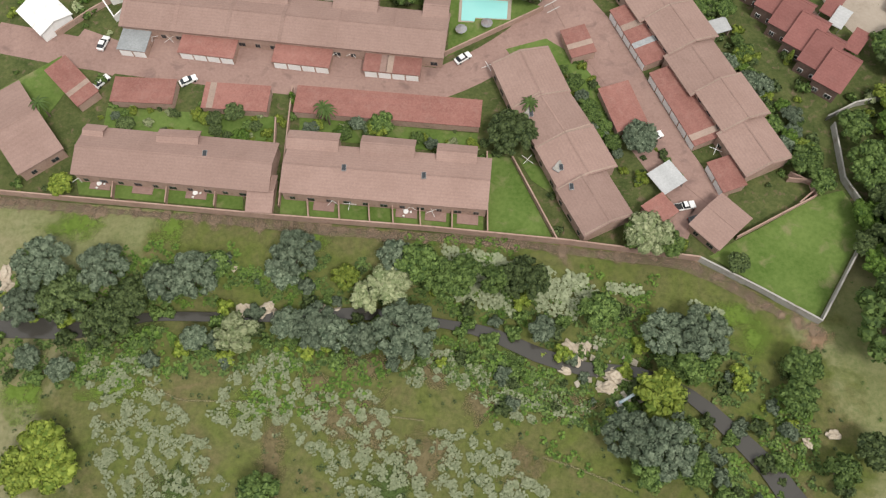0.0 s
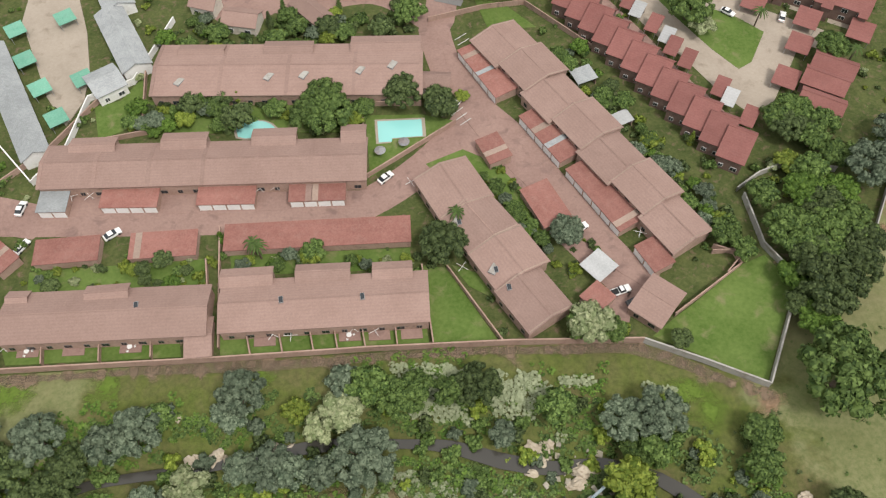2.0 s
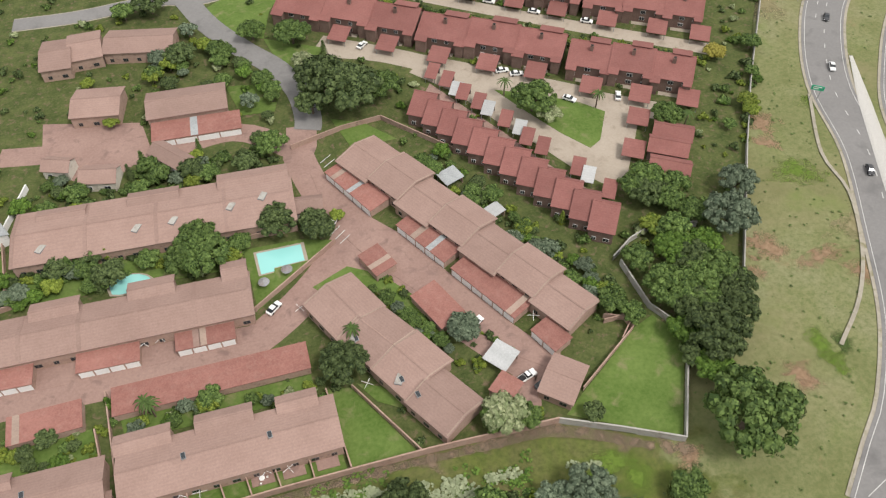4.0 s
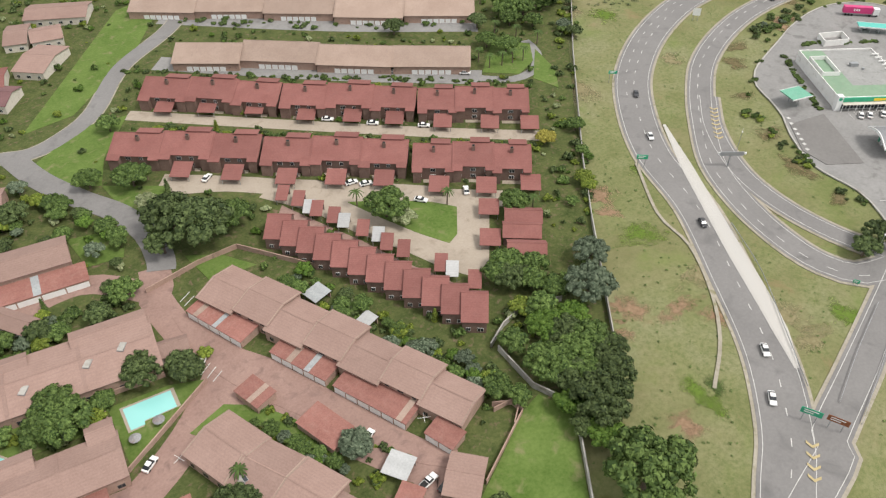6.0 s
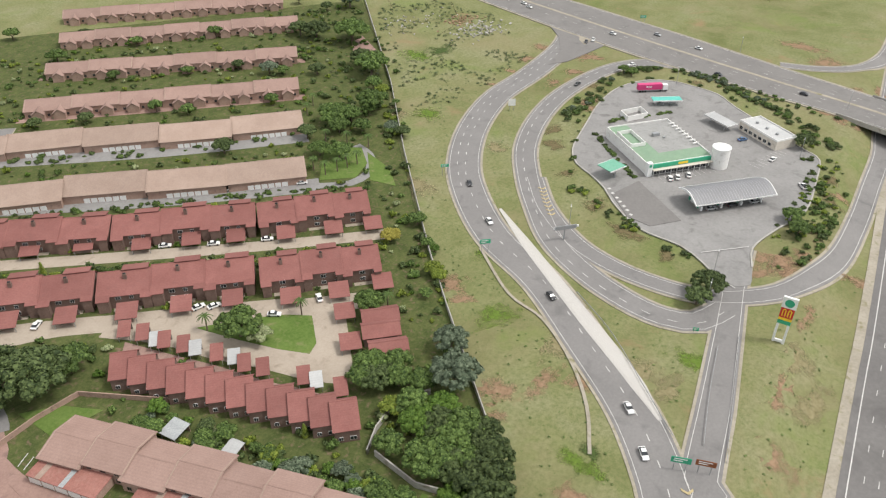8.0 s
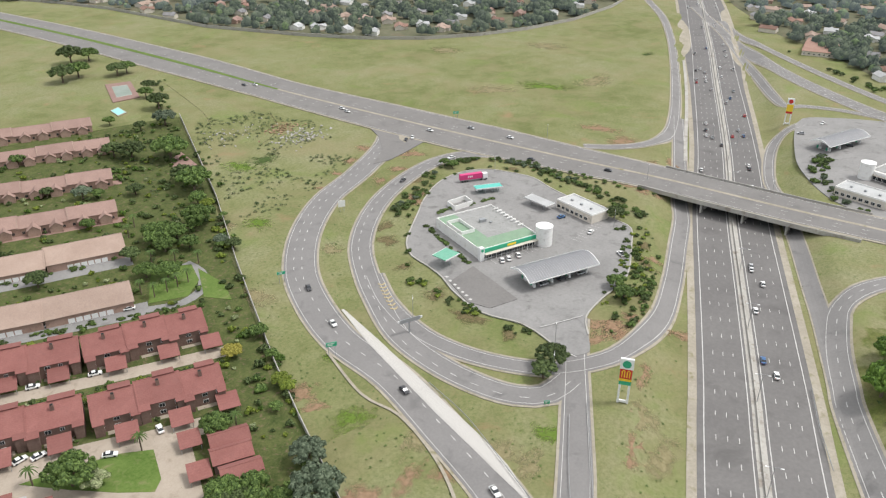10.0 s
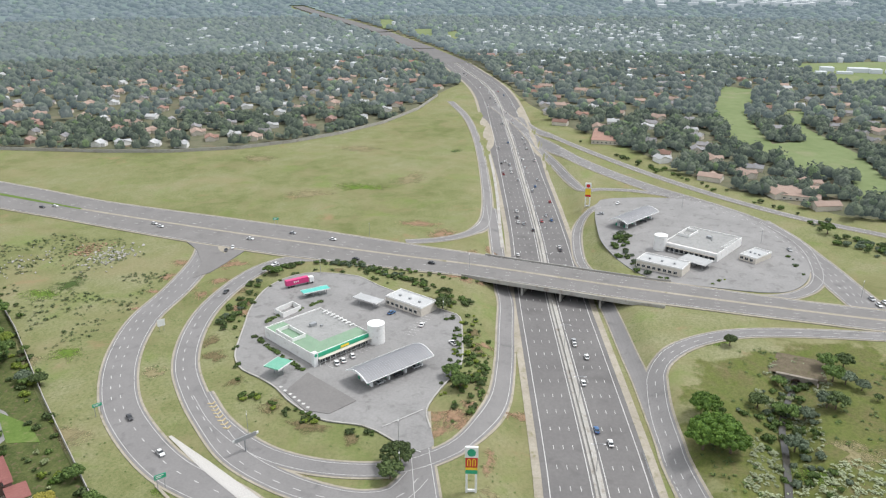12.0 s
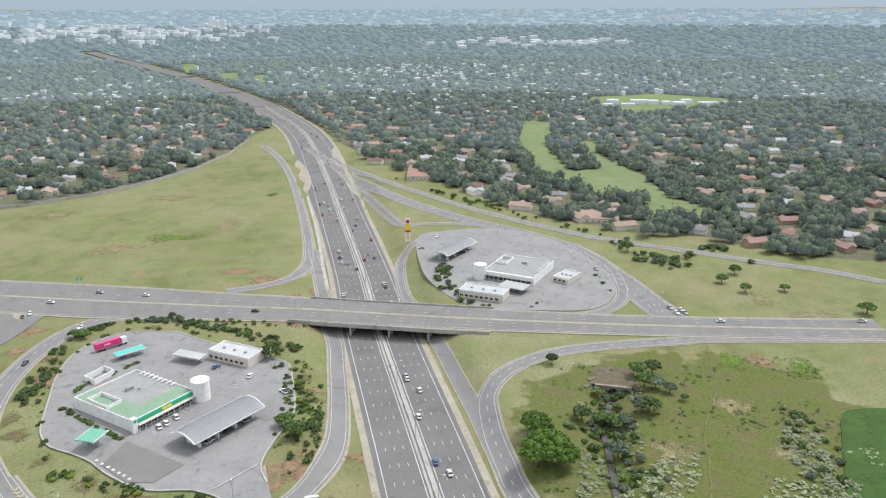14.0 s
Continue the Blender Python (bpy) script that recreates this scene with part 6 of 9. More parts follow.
def lump(seed, lobes, level=1, tufts=0):
    """A unit crown for the woods: rough rounded lobes, open below."""
    rnd = random.Random(seed)
    V, F = [], []
    for k in range(lobes):
        bm = bmesh.new()
        bmesh.ops.create_icosphere(bm, subdivisions=level, radius=1)
        r = rnd.uniform(0.5, 0.68) if lobes > 1 else 0.95
        c = Vector((rnd.uniform(-0.42, 0.42), rnd.uniform(-0.42, 0.42), rnd.uniform(0.5, 0.85))) if lobes > 1 else Vector((0, 0, 0.55))
        for v in bm.verts:
            v.co = v.co * r * (1 + 0.30 * noise.noise(v.co * 1.9 + Vector((seed, k, 0)))) + Vector((0, 0, 0))
        bmesh.ops.delete(bm, geom=[f for f in bm.faces if f.normal.z < -0.35], context="FACES")
        bm.verts.index_update()
        base = len(V)
        V += [tuple(v.co + c) for v in bm.verts]
        F += [tuple(base + v.index for v in f.verts) for f in bm.faces]
        bm.free()
    for k in range(tufts):
        p = Vector(V[rnd.randrange(len(V))]) + Vector((rnd.uniform(-.12, .12), rnd.uniform(-.12, .12), rnd.uniform(-.05, .14)))
        base = len(V)
        V += [tuple(p + Vector((rnd.uniform(-.24, .24), rnd.uniform(-.24, .24), rnd.uniform(-.16, .16)))) for _ in range(3)]
        F.append((base, base + 1, base + 2))
    return np.array(V), np.array(F)


def woods(name, label, r0, r1, step, size, lobes, material, seed, fill=0.85, tall=1.0):
    rng = np.random.default_rng(seed)
    temps = [lump(seed * 10 + k, lobes, 1, 46 if lobes > 3 else 0) for k in range(7)]
    xs = []
    a0, a1 = rim_az[0], rim_az[-1]
    gx_ = np.arange(-200, r1, step)
    gy_ = np.arange(-r1, r1, step)
    X, Y = np.meshgrid(gx_, gy_)
    X, Y = (X + rng.uniform(-0.5, 0.5, X.shape) * step).ravel(), (Y + rng.uniform(-0.5, 0.5, Y.shape) * step).ravel()
    R, A = np.hypot(X, Y), np.arctan2(-X, Y)
    ok = (R > r0) & (R < r1) & (A > a0) & (A < a1) & (R > np.interp(A, rim_az, rim_r) + size[0] * 0.5) & (rng.random(X.shape) < fill)
    ok &= (from_line(HIGHWAY, X, Y) > 34) & (from_line(FAR_ROAD, X, Y) > 24 + R * 0.007)
    for p in (FAIRWAY, CLUB_LAWN, HOLLOW) + FAR_LAWNS:
        ok &= ~inside(p, X, Y)
    for hx, hy, hr in CLEARINGS:
        ok &= np.hypot(X - hx, Y - hy) > hr
    X, Y, R = X[ok], Y[ok], R[ok]
    Z = land(X, Y) + R * 0.0008
    allv, allf, base = [], [], 0
    for x, y, z in zip(X, Y, Z):
        v, f = temps[rng.integers(7)]
        a, s = rng.uniform(0, 6.28), rng.uniform(*size)
        c, sn = math.cos(a) * s, math.sin(a) * s
        allv.append(np.c_[v[:, 0] * c - v[:, 1] * sn + x, v[:, 0] * sn + v[:, 1] * c + y, v[:, 2] * s * tall * rng.uniform(0.8, 1.3) + z])
        allf.append(f + base)
        base += len(v)
    V, F = np.vstack(allv), np.vstack(allf)
    me = bpy.data.meshes.new(name)
    me.vertices.add(len(V))
    me.vertices.foreach_set("co", V.ravel())
    me.loops.add(F.size)
    me.loops.foreach_set("vertex_index", F.ravel())
    me.polygons.add(len(F))
    me.polygons.foreach_set("loop_start", np.arange(0, F.size, 3))
    me.polygons.foreach_set("use_smooth", np.ones(len(F), bool))
    me.update(calc_edges=True)
    me.materials.append(material)
    return tagged(new(name, me), label, "woods", kind="stuff")


# houses of the suburb: a few shapes, each used many times
ORANGEROOF = tiled("terracotta_roof_tiles", (0.225, 0.135, 0.105), (0.300, 0.190, 0.150), vary=0.25)
SLATEROOF = tiled("slate_roof_tiles", (0.19, 0.19, 0.20), (0.28, 0.28, 0.285), vary=0.2)
sub_rnd = random.Random(77)
CLEARINGS = []
PROTOS = []
for k, (w, d, roof, wall, what) in enumerate(((16, 9, ORANGEROOF, PLASTER, "terracotta-roofed cream house among trees"), (13, 8, SLATEROOF, PLASTER, "grey-roofed cream house among trees"), (18, 10, PALEROOF, PLASTER, "pale-roofed plastered house among trees"),
                                           (12, 9, WHITESHEET, WHITEWALL, "white sheet-roofed house among trees"), (15, 8, TANROOF, BRICKWALL, "tan-roofed brick house among trees"))):
    shapes = []
    for make in (gable_roof, gable_walls):
        bm, wing = make(w, d, 3.4, 2.2), make(d * 0.8, 7, 3.2, 1.8)
        bmesh.ops.rotate(wing, verts=wing.verts[:], matrix=Matrix.Rotation(radians(90), 3, "Z"))
        bmesh.ops.translate(wing, verts=wing.verts[:], vec=(w * 0.75, -d * 0.4, 0))
        spare = bpy.data.meshes.new("wing")
        wing.to_mesh(spare)
        wing.free()
        bm.from_mesh(spare)
        bpy.data.meshes.remove(spare)
        shapes.append(bm)
    PROTOS.append((w, d, roof, wall, what, *shapes))


def proto_house(k, x, y, yaw):
    w, d, roof, wall, what, *bms = PROTOS[k]
    if not isinstance(bms[0], bpy.types.Mesh):
        meshes = []
        for bm, mm, nm in zip(bms, (roof, wall), ("roof", "wall")):
            me = bpy.data.meshes.new(nm)
            bm.to_mesh(me)
            bm.free()
            me.materials.append(mm)
            meshes.append(me)
        PROTOS[k] = (w, d, roof, wall, what, *meshes)
        bms = meshes
    h = thing("house", what, "house", x, y, float(land(x, y)) + math.hypot(x, y) * 0.0008, yaw, "suburban houses")
    for me, nm in zip(bms, ("roof", "wall")):
        new(nm, me).parent = h


placed, PLOTS = 0, []
while placed < 440:
    a = sub_rnd.uniform(rim_az[0], rim_az[-1])
    r = float(np.interp(a, rim_az, rim_r)) + 22 + sub_rnd.random() ** 1.6 * 620
    x, y = -r * math.sin(a), r * math.cos(a)
    if r > 1500 or from_line(HIGHWAY, x, y) < 55 or from_line(FAR_ROAD, x, y) < 45 or any(bool(inside(p, np.array([x - 24, x + 24, x, x, x]), np.array([y, y, y - 24, y + 24, y])).any()) for p in (FAIRWAY, CLUB_LAWN, HOLLOW)):
        continue
    if any(math.hypot(x - cx, y - cy) < 24 for cx, cy, _ in CLEARINGS):
        continue
    yaw = sub_rnd.choice([0.2, 1.77, 0.5, 1.2]) + sub_rnd.uniform(-0.2, 0.2)
    CLEARINGS.append((x, y, 13.0))
    # keep the plot's trees off the side that faces the open field
    CLEARINGS.append((x + 17 * math.sin(a), y - 17 * math.cos(a), 12.0))
    PLOTS.append((r, sub_rnd.choice([0, 1, 1, 2, 2, 3, 4]), x - 6, y, yaw))
    placed += 1
PLOTS.sort()
for r, k, x, y, yaw in PLOTS[:290]:
    proto_house(k, x, y, yaw)
for slot, what in ((0, "roofs"), (1, "walls")):
    for k in range(len(PROTOS)):
        v, f = mesh_arrays(PROTOS[k][5 + slot])
        verts, faces = [], []
        for r, kk, x, y, yaw in PLOTS[290:]:
            if kk == k:
                c, sn, base = math.cos(yaw), math.sin(yaw), len(verts)
                verts += np.c_[v[:, 0] * c - v[:, 1] * sn + x, v[:, 0] * sn + v[:, 1] * c + y, v[:, 2] + float(land(x, y)) + r * 0.0008].tolist()
                faces += [tuple(i + base for i in p) for p in f]
        if verts:
            tagged(grid_mesh("distant_house_" + what, verts, faces, PROTOS[k][2 + slot]), f"{what} of farther suburban houses among trees", "houses", kind="stuff")

# haze over the far woods, painted as bluish emission and greyed base colours
HAZE_GLOW = (0.42, 0.53, 0.62)
SUB_LEAF = canopy("suburban_crowns", (0.056, 0.072, 0.043), (0.150, 0.178, 0.104), HAZE_GLOW, 0.06)
FAR_LEAF = canopy("far_crowns", (0.060, 0.074, 0.050), (0.148, 0.168, 0.110), HAZE_GLOW, 0.13)
MID_LEAF = canopy("farther_crowns", (0.072, 0.088, 0.064), (0.145, 0.165, 0.118), HAZE_GLOW, 0.235)
HAZE_LEAF = canopy("distant_crowns", (0.075, 0.095, 0.078), (0.125, 0.148, 0.120), HAZE_GLOW, 0.31)
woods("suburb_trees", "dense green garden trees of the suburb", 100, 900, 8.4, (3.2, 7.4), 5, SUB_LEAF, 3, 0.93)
woods("far_trees", "dense green trees of the far suburb, greyed by painted haze", 900, 1500, 12.0, (4.6, 9.4), 3, FAR_LEAF, 4, 0.93)
woods("far_trees", "dense green trees farther off, greyed by painted haze", 1500, 2300, 14.5, (5.2, 10), 1, MID_LEAF, 5, 0.93, 0.8)
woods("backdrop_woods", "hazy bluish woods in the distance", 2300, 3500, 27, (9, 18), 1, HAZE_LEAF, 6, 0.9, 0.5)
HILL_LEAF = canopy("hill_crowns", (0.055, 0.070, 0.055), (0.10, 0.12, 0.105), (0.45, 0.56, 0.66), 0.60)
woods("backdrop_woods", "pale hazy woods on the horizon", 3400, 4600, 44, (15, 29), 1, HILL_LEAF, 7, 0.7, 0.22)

# pale buildings scattered in the distance; bluish emission adds haze to them
HAZEBLOCK, n_, l_, b_ = shader("hazed_pale_buildings", 0.8, 0.2)
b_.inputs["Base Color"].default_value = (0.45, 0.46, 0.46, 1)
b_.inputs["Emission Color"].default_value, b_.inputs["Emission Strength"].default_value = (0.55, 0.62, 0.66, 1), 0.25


def far_blocks(name, label, centre, spread, count, lo, hi, seed, tall=6.0):
    rnd = random.Random(seed)
    bm = bmesh.new()
    for _k in range(count):
        x, y = centre[0] + rnd.gauss(0, spread[0]), centre[1] + rnd.gauss(0, spread[1])
        r = math.hypot(x, y)
        if r > 4500 or r < 1100 or min(from_line(HIGHWAY, x, y), from_line(FAR_ROAD, x, y)) < 75 or inside(CLUB_LAWN, np.array(x), np.array(y)):
            continue
        w, d, z = rnd.uniform(lo, hi), rnd.uniform(lo, hi) * 0.6, float(land(x, y)) + r * 0.0008
        lift = min(12.0, r * 0.004)
        box(bm, x - w / 2, y - d / 2, z - 3, x + w / 2, y + d / 2, z + lift + rnd.uniform(0.5, 1.0) * tall)
    tagged(link_mesh(name, bm, HAZEBLOCK), label, "buildings", kind="stuff")


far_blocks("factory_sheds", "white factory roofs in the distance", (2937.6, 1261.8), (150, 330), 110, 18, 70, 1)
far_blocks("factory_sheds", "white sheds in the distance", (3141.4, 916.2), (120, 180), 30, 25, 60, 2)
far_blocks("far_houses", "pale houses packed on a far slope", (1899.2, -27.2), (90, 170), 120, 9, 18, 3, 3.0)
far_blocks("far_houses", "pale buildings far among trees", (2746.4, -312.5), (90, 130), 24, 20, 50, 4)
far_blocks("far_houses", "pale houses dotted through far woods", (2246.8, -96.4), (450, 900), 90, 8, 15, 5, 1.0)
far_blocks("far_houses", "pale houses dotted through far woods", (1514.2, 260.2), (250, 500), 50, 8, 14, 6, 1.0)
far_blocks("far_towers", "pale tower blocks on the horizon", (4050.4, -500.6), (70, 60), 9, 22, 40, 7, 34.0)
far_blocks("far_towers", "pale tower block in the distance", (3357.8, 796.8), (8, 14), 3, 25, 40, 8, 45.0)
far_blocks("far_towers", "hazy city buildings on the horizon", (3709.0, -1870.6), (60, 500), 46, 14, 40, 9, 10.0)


far_blocks("far_houses", "pale houses dotted through the suburb", (1525.6, 531.8), (130, 260), 90, 9, 15, 21, 3.0)
far_blocks("far_houses", "pale houses dotted through the suburb", (1490.7, -171.8), (160, 300), 120, 9, 15, 22, 3.0)
far_blocks("far_houses", "pale houses dotted through the suburb", (1650.7, -791.7), (160, 300), 80, 9, 15, 23, 3.0)
far_blocks("factory_sheds", "white sheds far among trees", (2685.4, -497.0), (50, 110), 26, 20, 60, 24, 5.0)


def clubhouse():
    A_, B_ = (1321.0, -311.7), (1307.3, -573.4)
    a, yaw, w, d = frame_of(A_, B_, B_)
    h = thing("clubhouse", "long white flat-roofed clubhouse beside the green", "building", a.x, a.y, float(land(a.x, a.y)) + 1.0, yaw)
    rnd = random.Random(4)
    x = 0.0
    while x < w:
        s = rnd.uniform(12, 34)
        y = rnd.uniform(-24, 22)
        # wings take the far buildings' added haze emission
        part("wing", boxed(x, y, -1, x + s * 0.92, y + rnd.uniform(9, 20), rnd.uniform(4, 8)), HAZEBLOCK, h)
        x += s * rnd.uniform(0.75, 1.35)


clubhouse()
wall_line([(623.0, 836.3), (627.5, 789.3), (626.8, 705.2), (599.3, 545.0), (608.7, 443.5), (621.2, 383.5), (646.5, 329.7), (684.6, 290.0), (728.7, 260.0), (795.1, 232.1), (883.7, 216.2), (987.1, 215.0)], 2.4, 0.4, CONCRETE, "long pale concrete wall along the suburb")

# ---- filling stations ----
GREENPAINT = surface("green_signal_paint", (0.03, 0.30, 0.17), (0.05, 0.38, 0.22), 0.4, 2.0, 0.5, 0.4, bump=0.05)
YELLOWSIGN = surface("yellow_sign_paint", (0.75, 0.52, 0.04), (0.85, 0.60, 0.06), 0.4, 2.0, 0.5, bump=0.05)
REDSIGN = surface("red_sign_paint", (0.45, 0.03, 0.03), (0.55, 0.05, 0.04), 0.4, 2.0, 0.5, bump=0.05)
BROWNSIGN = surface("brown_sign_paint", (0.20, 0.07, 0.03), (0.25, 0.09, 0.04), 0.4, 2.0, 0.5, bump=0.05)
PINKPAINT = surface("magenta_container_paint", (0.50, 0.04, 0.16), (0.60, 0.07, 0.21), 0.4, 2.0, 0.5, bump=0.05)
TEALSHEET = surface("teal_sheet", (0.10, 0.42, 0.36), (0.14, 0.50, 0.44), 0.4, 2.0, 0.6, bump=0.05)
DECKFELT = surface("grey_roof_felt", (0.24, 0.24, 0.235), (0.33, 0.33, 0.32), 0.2, 1.2, 0.9, stain=(0.20, 0.20, 0.19))
DECKGREEN = surface("green_roof_felt", (0.17, 0.26, 0.18), (0.24, 0.34, 0.24), 0.2, 1.2, 0.9, stain=(0.22, 0.28, 0.21))


def cylinder(x, y, z0, z1, r, seg=28, r2=None):
    bm = bmesh.new()
    bmesh.ops.create_cone(bm, cap_ends=True, segments=seg, radius1=r, radius2=r if r2 is None else r2, depth=z1 - z0, matrix=Matrix.Translation((x, y, (z0 + z1) / 2)))
    return bm


def shop(A, B, C, accent, label, tower_x, pylon=True):
    """Flat-roofed station shop: front A-B, far corner C."""
    a, yaw, w, d = frame_of(A, B, C)
    s = thing("station_shop", label, "shop", a.x, a.y, 0.2, yaw)
    part("wall", boxed(0, 0, -0.5, w, d, 4.4), WHITEWALL, s)
    part("roof", boxed(0.3, 0.3, 4.4, w - 0.3, d - 0.3, 4.75), DECKFELT, s)
    if pylon:
        part("roof_walkway", boxed(0.35, 0.35, 4.76, w * 0.32, d - 0.35, 4.82), DECKGREEN, s, "green felt strip")
        part("roof_walkway", boxed(w * 0.32 + 0.01, 0.35, 4.76, w - 0.4, d * 0.24, 4.82), DECKGREEN, s, "green felt strip")
    for x0, y0, x1, y1 in ((0, 0, w, 0.3), (0, d - 0.3, w, d), (0, 0.31, 0.3, d - 0.31), (w - 0.3, 0.31, w, d - 0.31)):
        part("parapet", boxed(x0, y0, 4.41, x1, y1, 5.3), WHITEWALL, s)
    part("fascia", boxed(1.6, -0.5, 3.4, w - 1.0, -0.02, 5.1), accent, s, "bright coloured fascia")
    part("sign_panel", boxed(w * 0.45, -0.6, 3.7, w * 0.6, -0.5, 4.7), YELLOWSIGN, s)
    part("awning", boxed(1.6, -2.2, 3.05, w - 1.0, -0.02, 3.25), PLASTER, s)
    n = max(4, int(w / 3))
    for k in range(n):
        x = 1.5 + (w - 3) * k / n
        part("shopfront_pane", boxed(x + 0.1, -0.06, 0.3, x + (w - 3) / n - 0.1, 0.02, 2.8), DARKPANE, s)
        part("awning_post", boxed(x, -2.1, -0.4, x + 0.15, -1.95, 3.05), WHITEPAINT, s)
    if pylon:
        part("corner_pylon", boxed(-0.6, -1.0, -0.5, 1.5, 1.0, 6.2), WHITEPAINT, s)
        bm = cylinder(0, 0, 0, 0.1, 0.7)
        bmesh.ops.rotate(bm, verts=bm.verts[:], matrix=Matrix.Rotation(radians(90), 3, "X"))
        bmesh.ops.translate(bm, verts=bm.verts[:], vec=(0.45, -1.0, 5.0))
        part("roundel", bm, accent, s)
    # open roof court with white screen walls
    for x0, y0, x1, y1 in ((1, d * 0.45, 1.3, d * 0.8), (w * 0.25, d * 0.45, w * 0.25 + 0.3, d * 0.8), (1.31, d * 0.45, w * 0.25 - 0.01, d * 0.45 + 0.3), (1.31, d * 0.8 - 0.3, w * 0.25 - 0.01, d * 0.8)):
        part("screen_wall", boxed(x0, y0, 4.83, x1, y1, 6.4), WHITEWALL, s)
    for k in range(8):
        y = d * 0.3 + (d * 0.62) * k / 8
        part("pergola_beam", boxed(w - 2.6, y, 5.3, w + 0.2, y + 0.4, 5.8), WHITEWALL, s)
    part("air_conditioner", boxed(w * 0.5, d * 0.62, 4.8, w * 0.5 + 3.2, d * 0.62 + 1.6, 6.2), METAL, s)
    part("roof_vent", boxed(w * 0.62, d * 0.55, 4.8, w * 0.62 + 0.8, d * 0.55 + 0.8, 5.5), METAL, s)
    t = part("tower", cylinder(tower_x * w, -1.0, -0.5, 8.8, 3.8, 36), WHITEWALL, s, "white round tower")
    part("tower_rim", cylinder(tower_x * w, -1.0, 8.81, 9.1, 3.9, 36), WHITEPAINT, t)
    part("link_beam", boxed(w, -1.2, 3.4, tower_x * w - 3.9, -0.2, 5.2), WHITEWALL, s)
    return s


def arched_canopy(A, B, C, label):
    a, yaw, w, d = frame_of(A, B, C)
    c = thing("fuel_canopy", label, "canopy", a.x, a.y, 0.2, yaw)
    bm = bmesh.new()
    n, rise = 14, 2.4
    rows = []
    for k in range(n + 1):
        y, z = d * k / n, 4.6 + rise * math.sin(math.pi * k / n)
        rows.append([bm.verts.new((x, y, zz)) for x, zz in ((0, z), (w, z), (0, z - 0.25), (w, z - 0.25))])
    for p, q in zip(rows[:-1], rows[1:]):
        bm.faces.new((p[0], p[1], q[1], q[0]))
        bm.faces.new((p[3], p[2], q[2], q[3]))
        bm.faces.new((p[2], p[0], q[0], q[2]))
        bm.faces.new((p[1], p[3], q[3], q[1]))
    bm.faces.new((rows[0][0], rows[0][2], rows[0][3], rows[0][1]))
    bm.faces.new((rows[-1][2], rows[-1][0], rows[-1][1], rows[-1][3]))
    part("canopy_roof", bm, surface("ribbed_grey_sheet", (0.19, 0.19, 0.20), (0.25, 0.25, 0.26), 0.2, 2, 0.5, 0.4), c)
    for k in range(int(w / 1.2)):
        bm = bmesh.new()
        x = k * 1.2 + 0.5
        prev = None
        for j in range(n + 1):
            y, z = d * j / n, 4.63 + rise * math.sin(math.pi * j / n)
            cur = [bm.verts.new((x, y, z)), bm.verts.new((x + 0.08, y, z + 0.05)), bm.verts.new((x + 0.16, y, z))]
            if prev:
                bm.faces.new((prev[0], prev[1], cur[1], cur[0]))
                bm.faces.new((prev[1], prev[2], cur[2], cur[1]))
            prev = cur
        part("roof_rib", bm, METAL, c)
    for x in (0.0, w):
        bm = bmesh.new()
        top = [bm.verts.new((x + sx, d * k / n, 4.62 + rise * math.sin(math.pi * k / n))) for sx in (-0.15, 0.15) for k in range(n + 1)]
        low = [bm.verts.new((x + sx, d * k / n, 4.15 + (rise - 0.5) * math.sin(math.pi * k / n))) for sx in (-0.15, 0.15) for k in range(n + 1)]
        m = n + 1
        for k in range(n):
            for o in (0, m):
                bm.faces.new((top[o + k], top[o + k + 1], low[o + k + 1], low[o + k]))
            bm.faces.new((top[k], top[m + k], top[m + k + 1], top[k + 1]))
            bm.faces.new((low[k], low[k + 1], low[m + k + 1], low[m + k]))
        part("end_fascia", bm, WHITEPAINT, c)
    for y in (-0.1, d):
        part("gutter", boxed(0, y, 4.2, w, y + 0.12, 4.65), WHITEPAINT, c)
    bays = 4
    for k in range(bays):
        x = w * (k + 0.5) / bays
        isl = part("pump_island", boxed(x - 0.7, d * 0.18, -0.15, x + 0.7, d * 0.82, 0.12), CONCRETE, c)
        for y in (d * 0.28, d * 0.72):
            part("column", boxed(x - 0.25, y - 0.25, 0.13, x + 0.25, y + 0.25, 5.9), WHITEPAINT, c)
            part("fuel_pump", boxed(x - 0.4, y + 0.8, 0.13, x + 0.4, y + 1.4, 1.9), GREENPAINT, isl)
            part("fuel_pump", boxed(x - 0.4, y - 1.4, 0.13, x + 0.4, y - 0.8, 1.9), WHITEPAINT, isl)
    return c


def flat_canopy(A, B, C, roof, label, high=3.4, legs=2):
    a, yaw, w, d = frame_of(A, B, C)
    if d < 0:
        a, yaw, d = Vector((*B, 0)), yaw + math.pi, -d
    c = thing("canopy", label, "canopy", a.x, a.y, 0.2, yaw)
    r = part("canopy_roof", boxed(0, 0, high, w, d, high + 0.35), roof, c)
    part("canopy_edge", boxed(-0.12, -0.12, high - 0.1, w + 0.12, -0.01, high + 0.42), WHITEPAINT, r)
    part("canopy_edge", boxed(-0.12, d + 0.01, high - 0.1, w + 0.12, d + 0.12, high + 0.42), WHITEPAINT, r)
    for k in range(legs):
        x = w * (k + 0.5) / legs
        for y in (d * 0.2, d * 0.8):
            part("column", boxed(x - 0.14, y - 0.14, -0.4, x + 0.14, y + 0.14, high - 0.01), METAL, c)
    return c


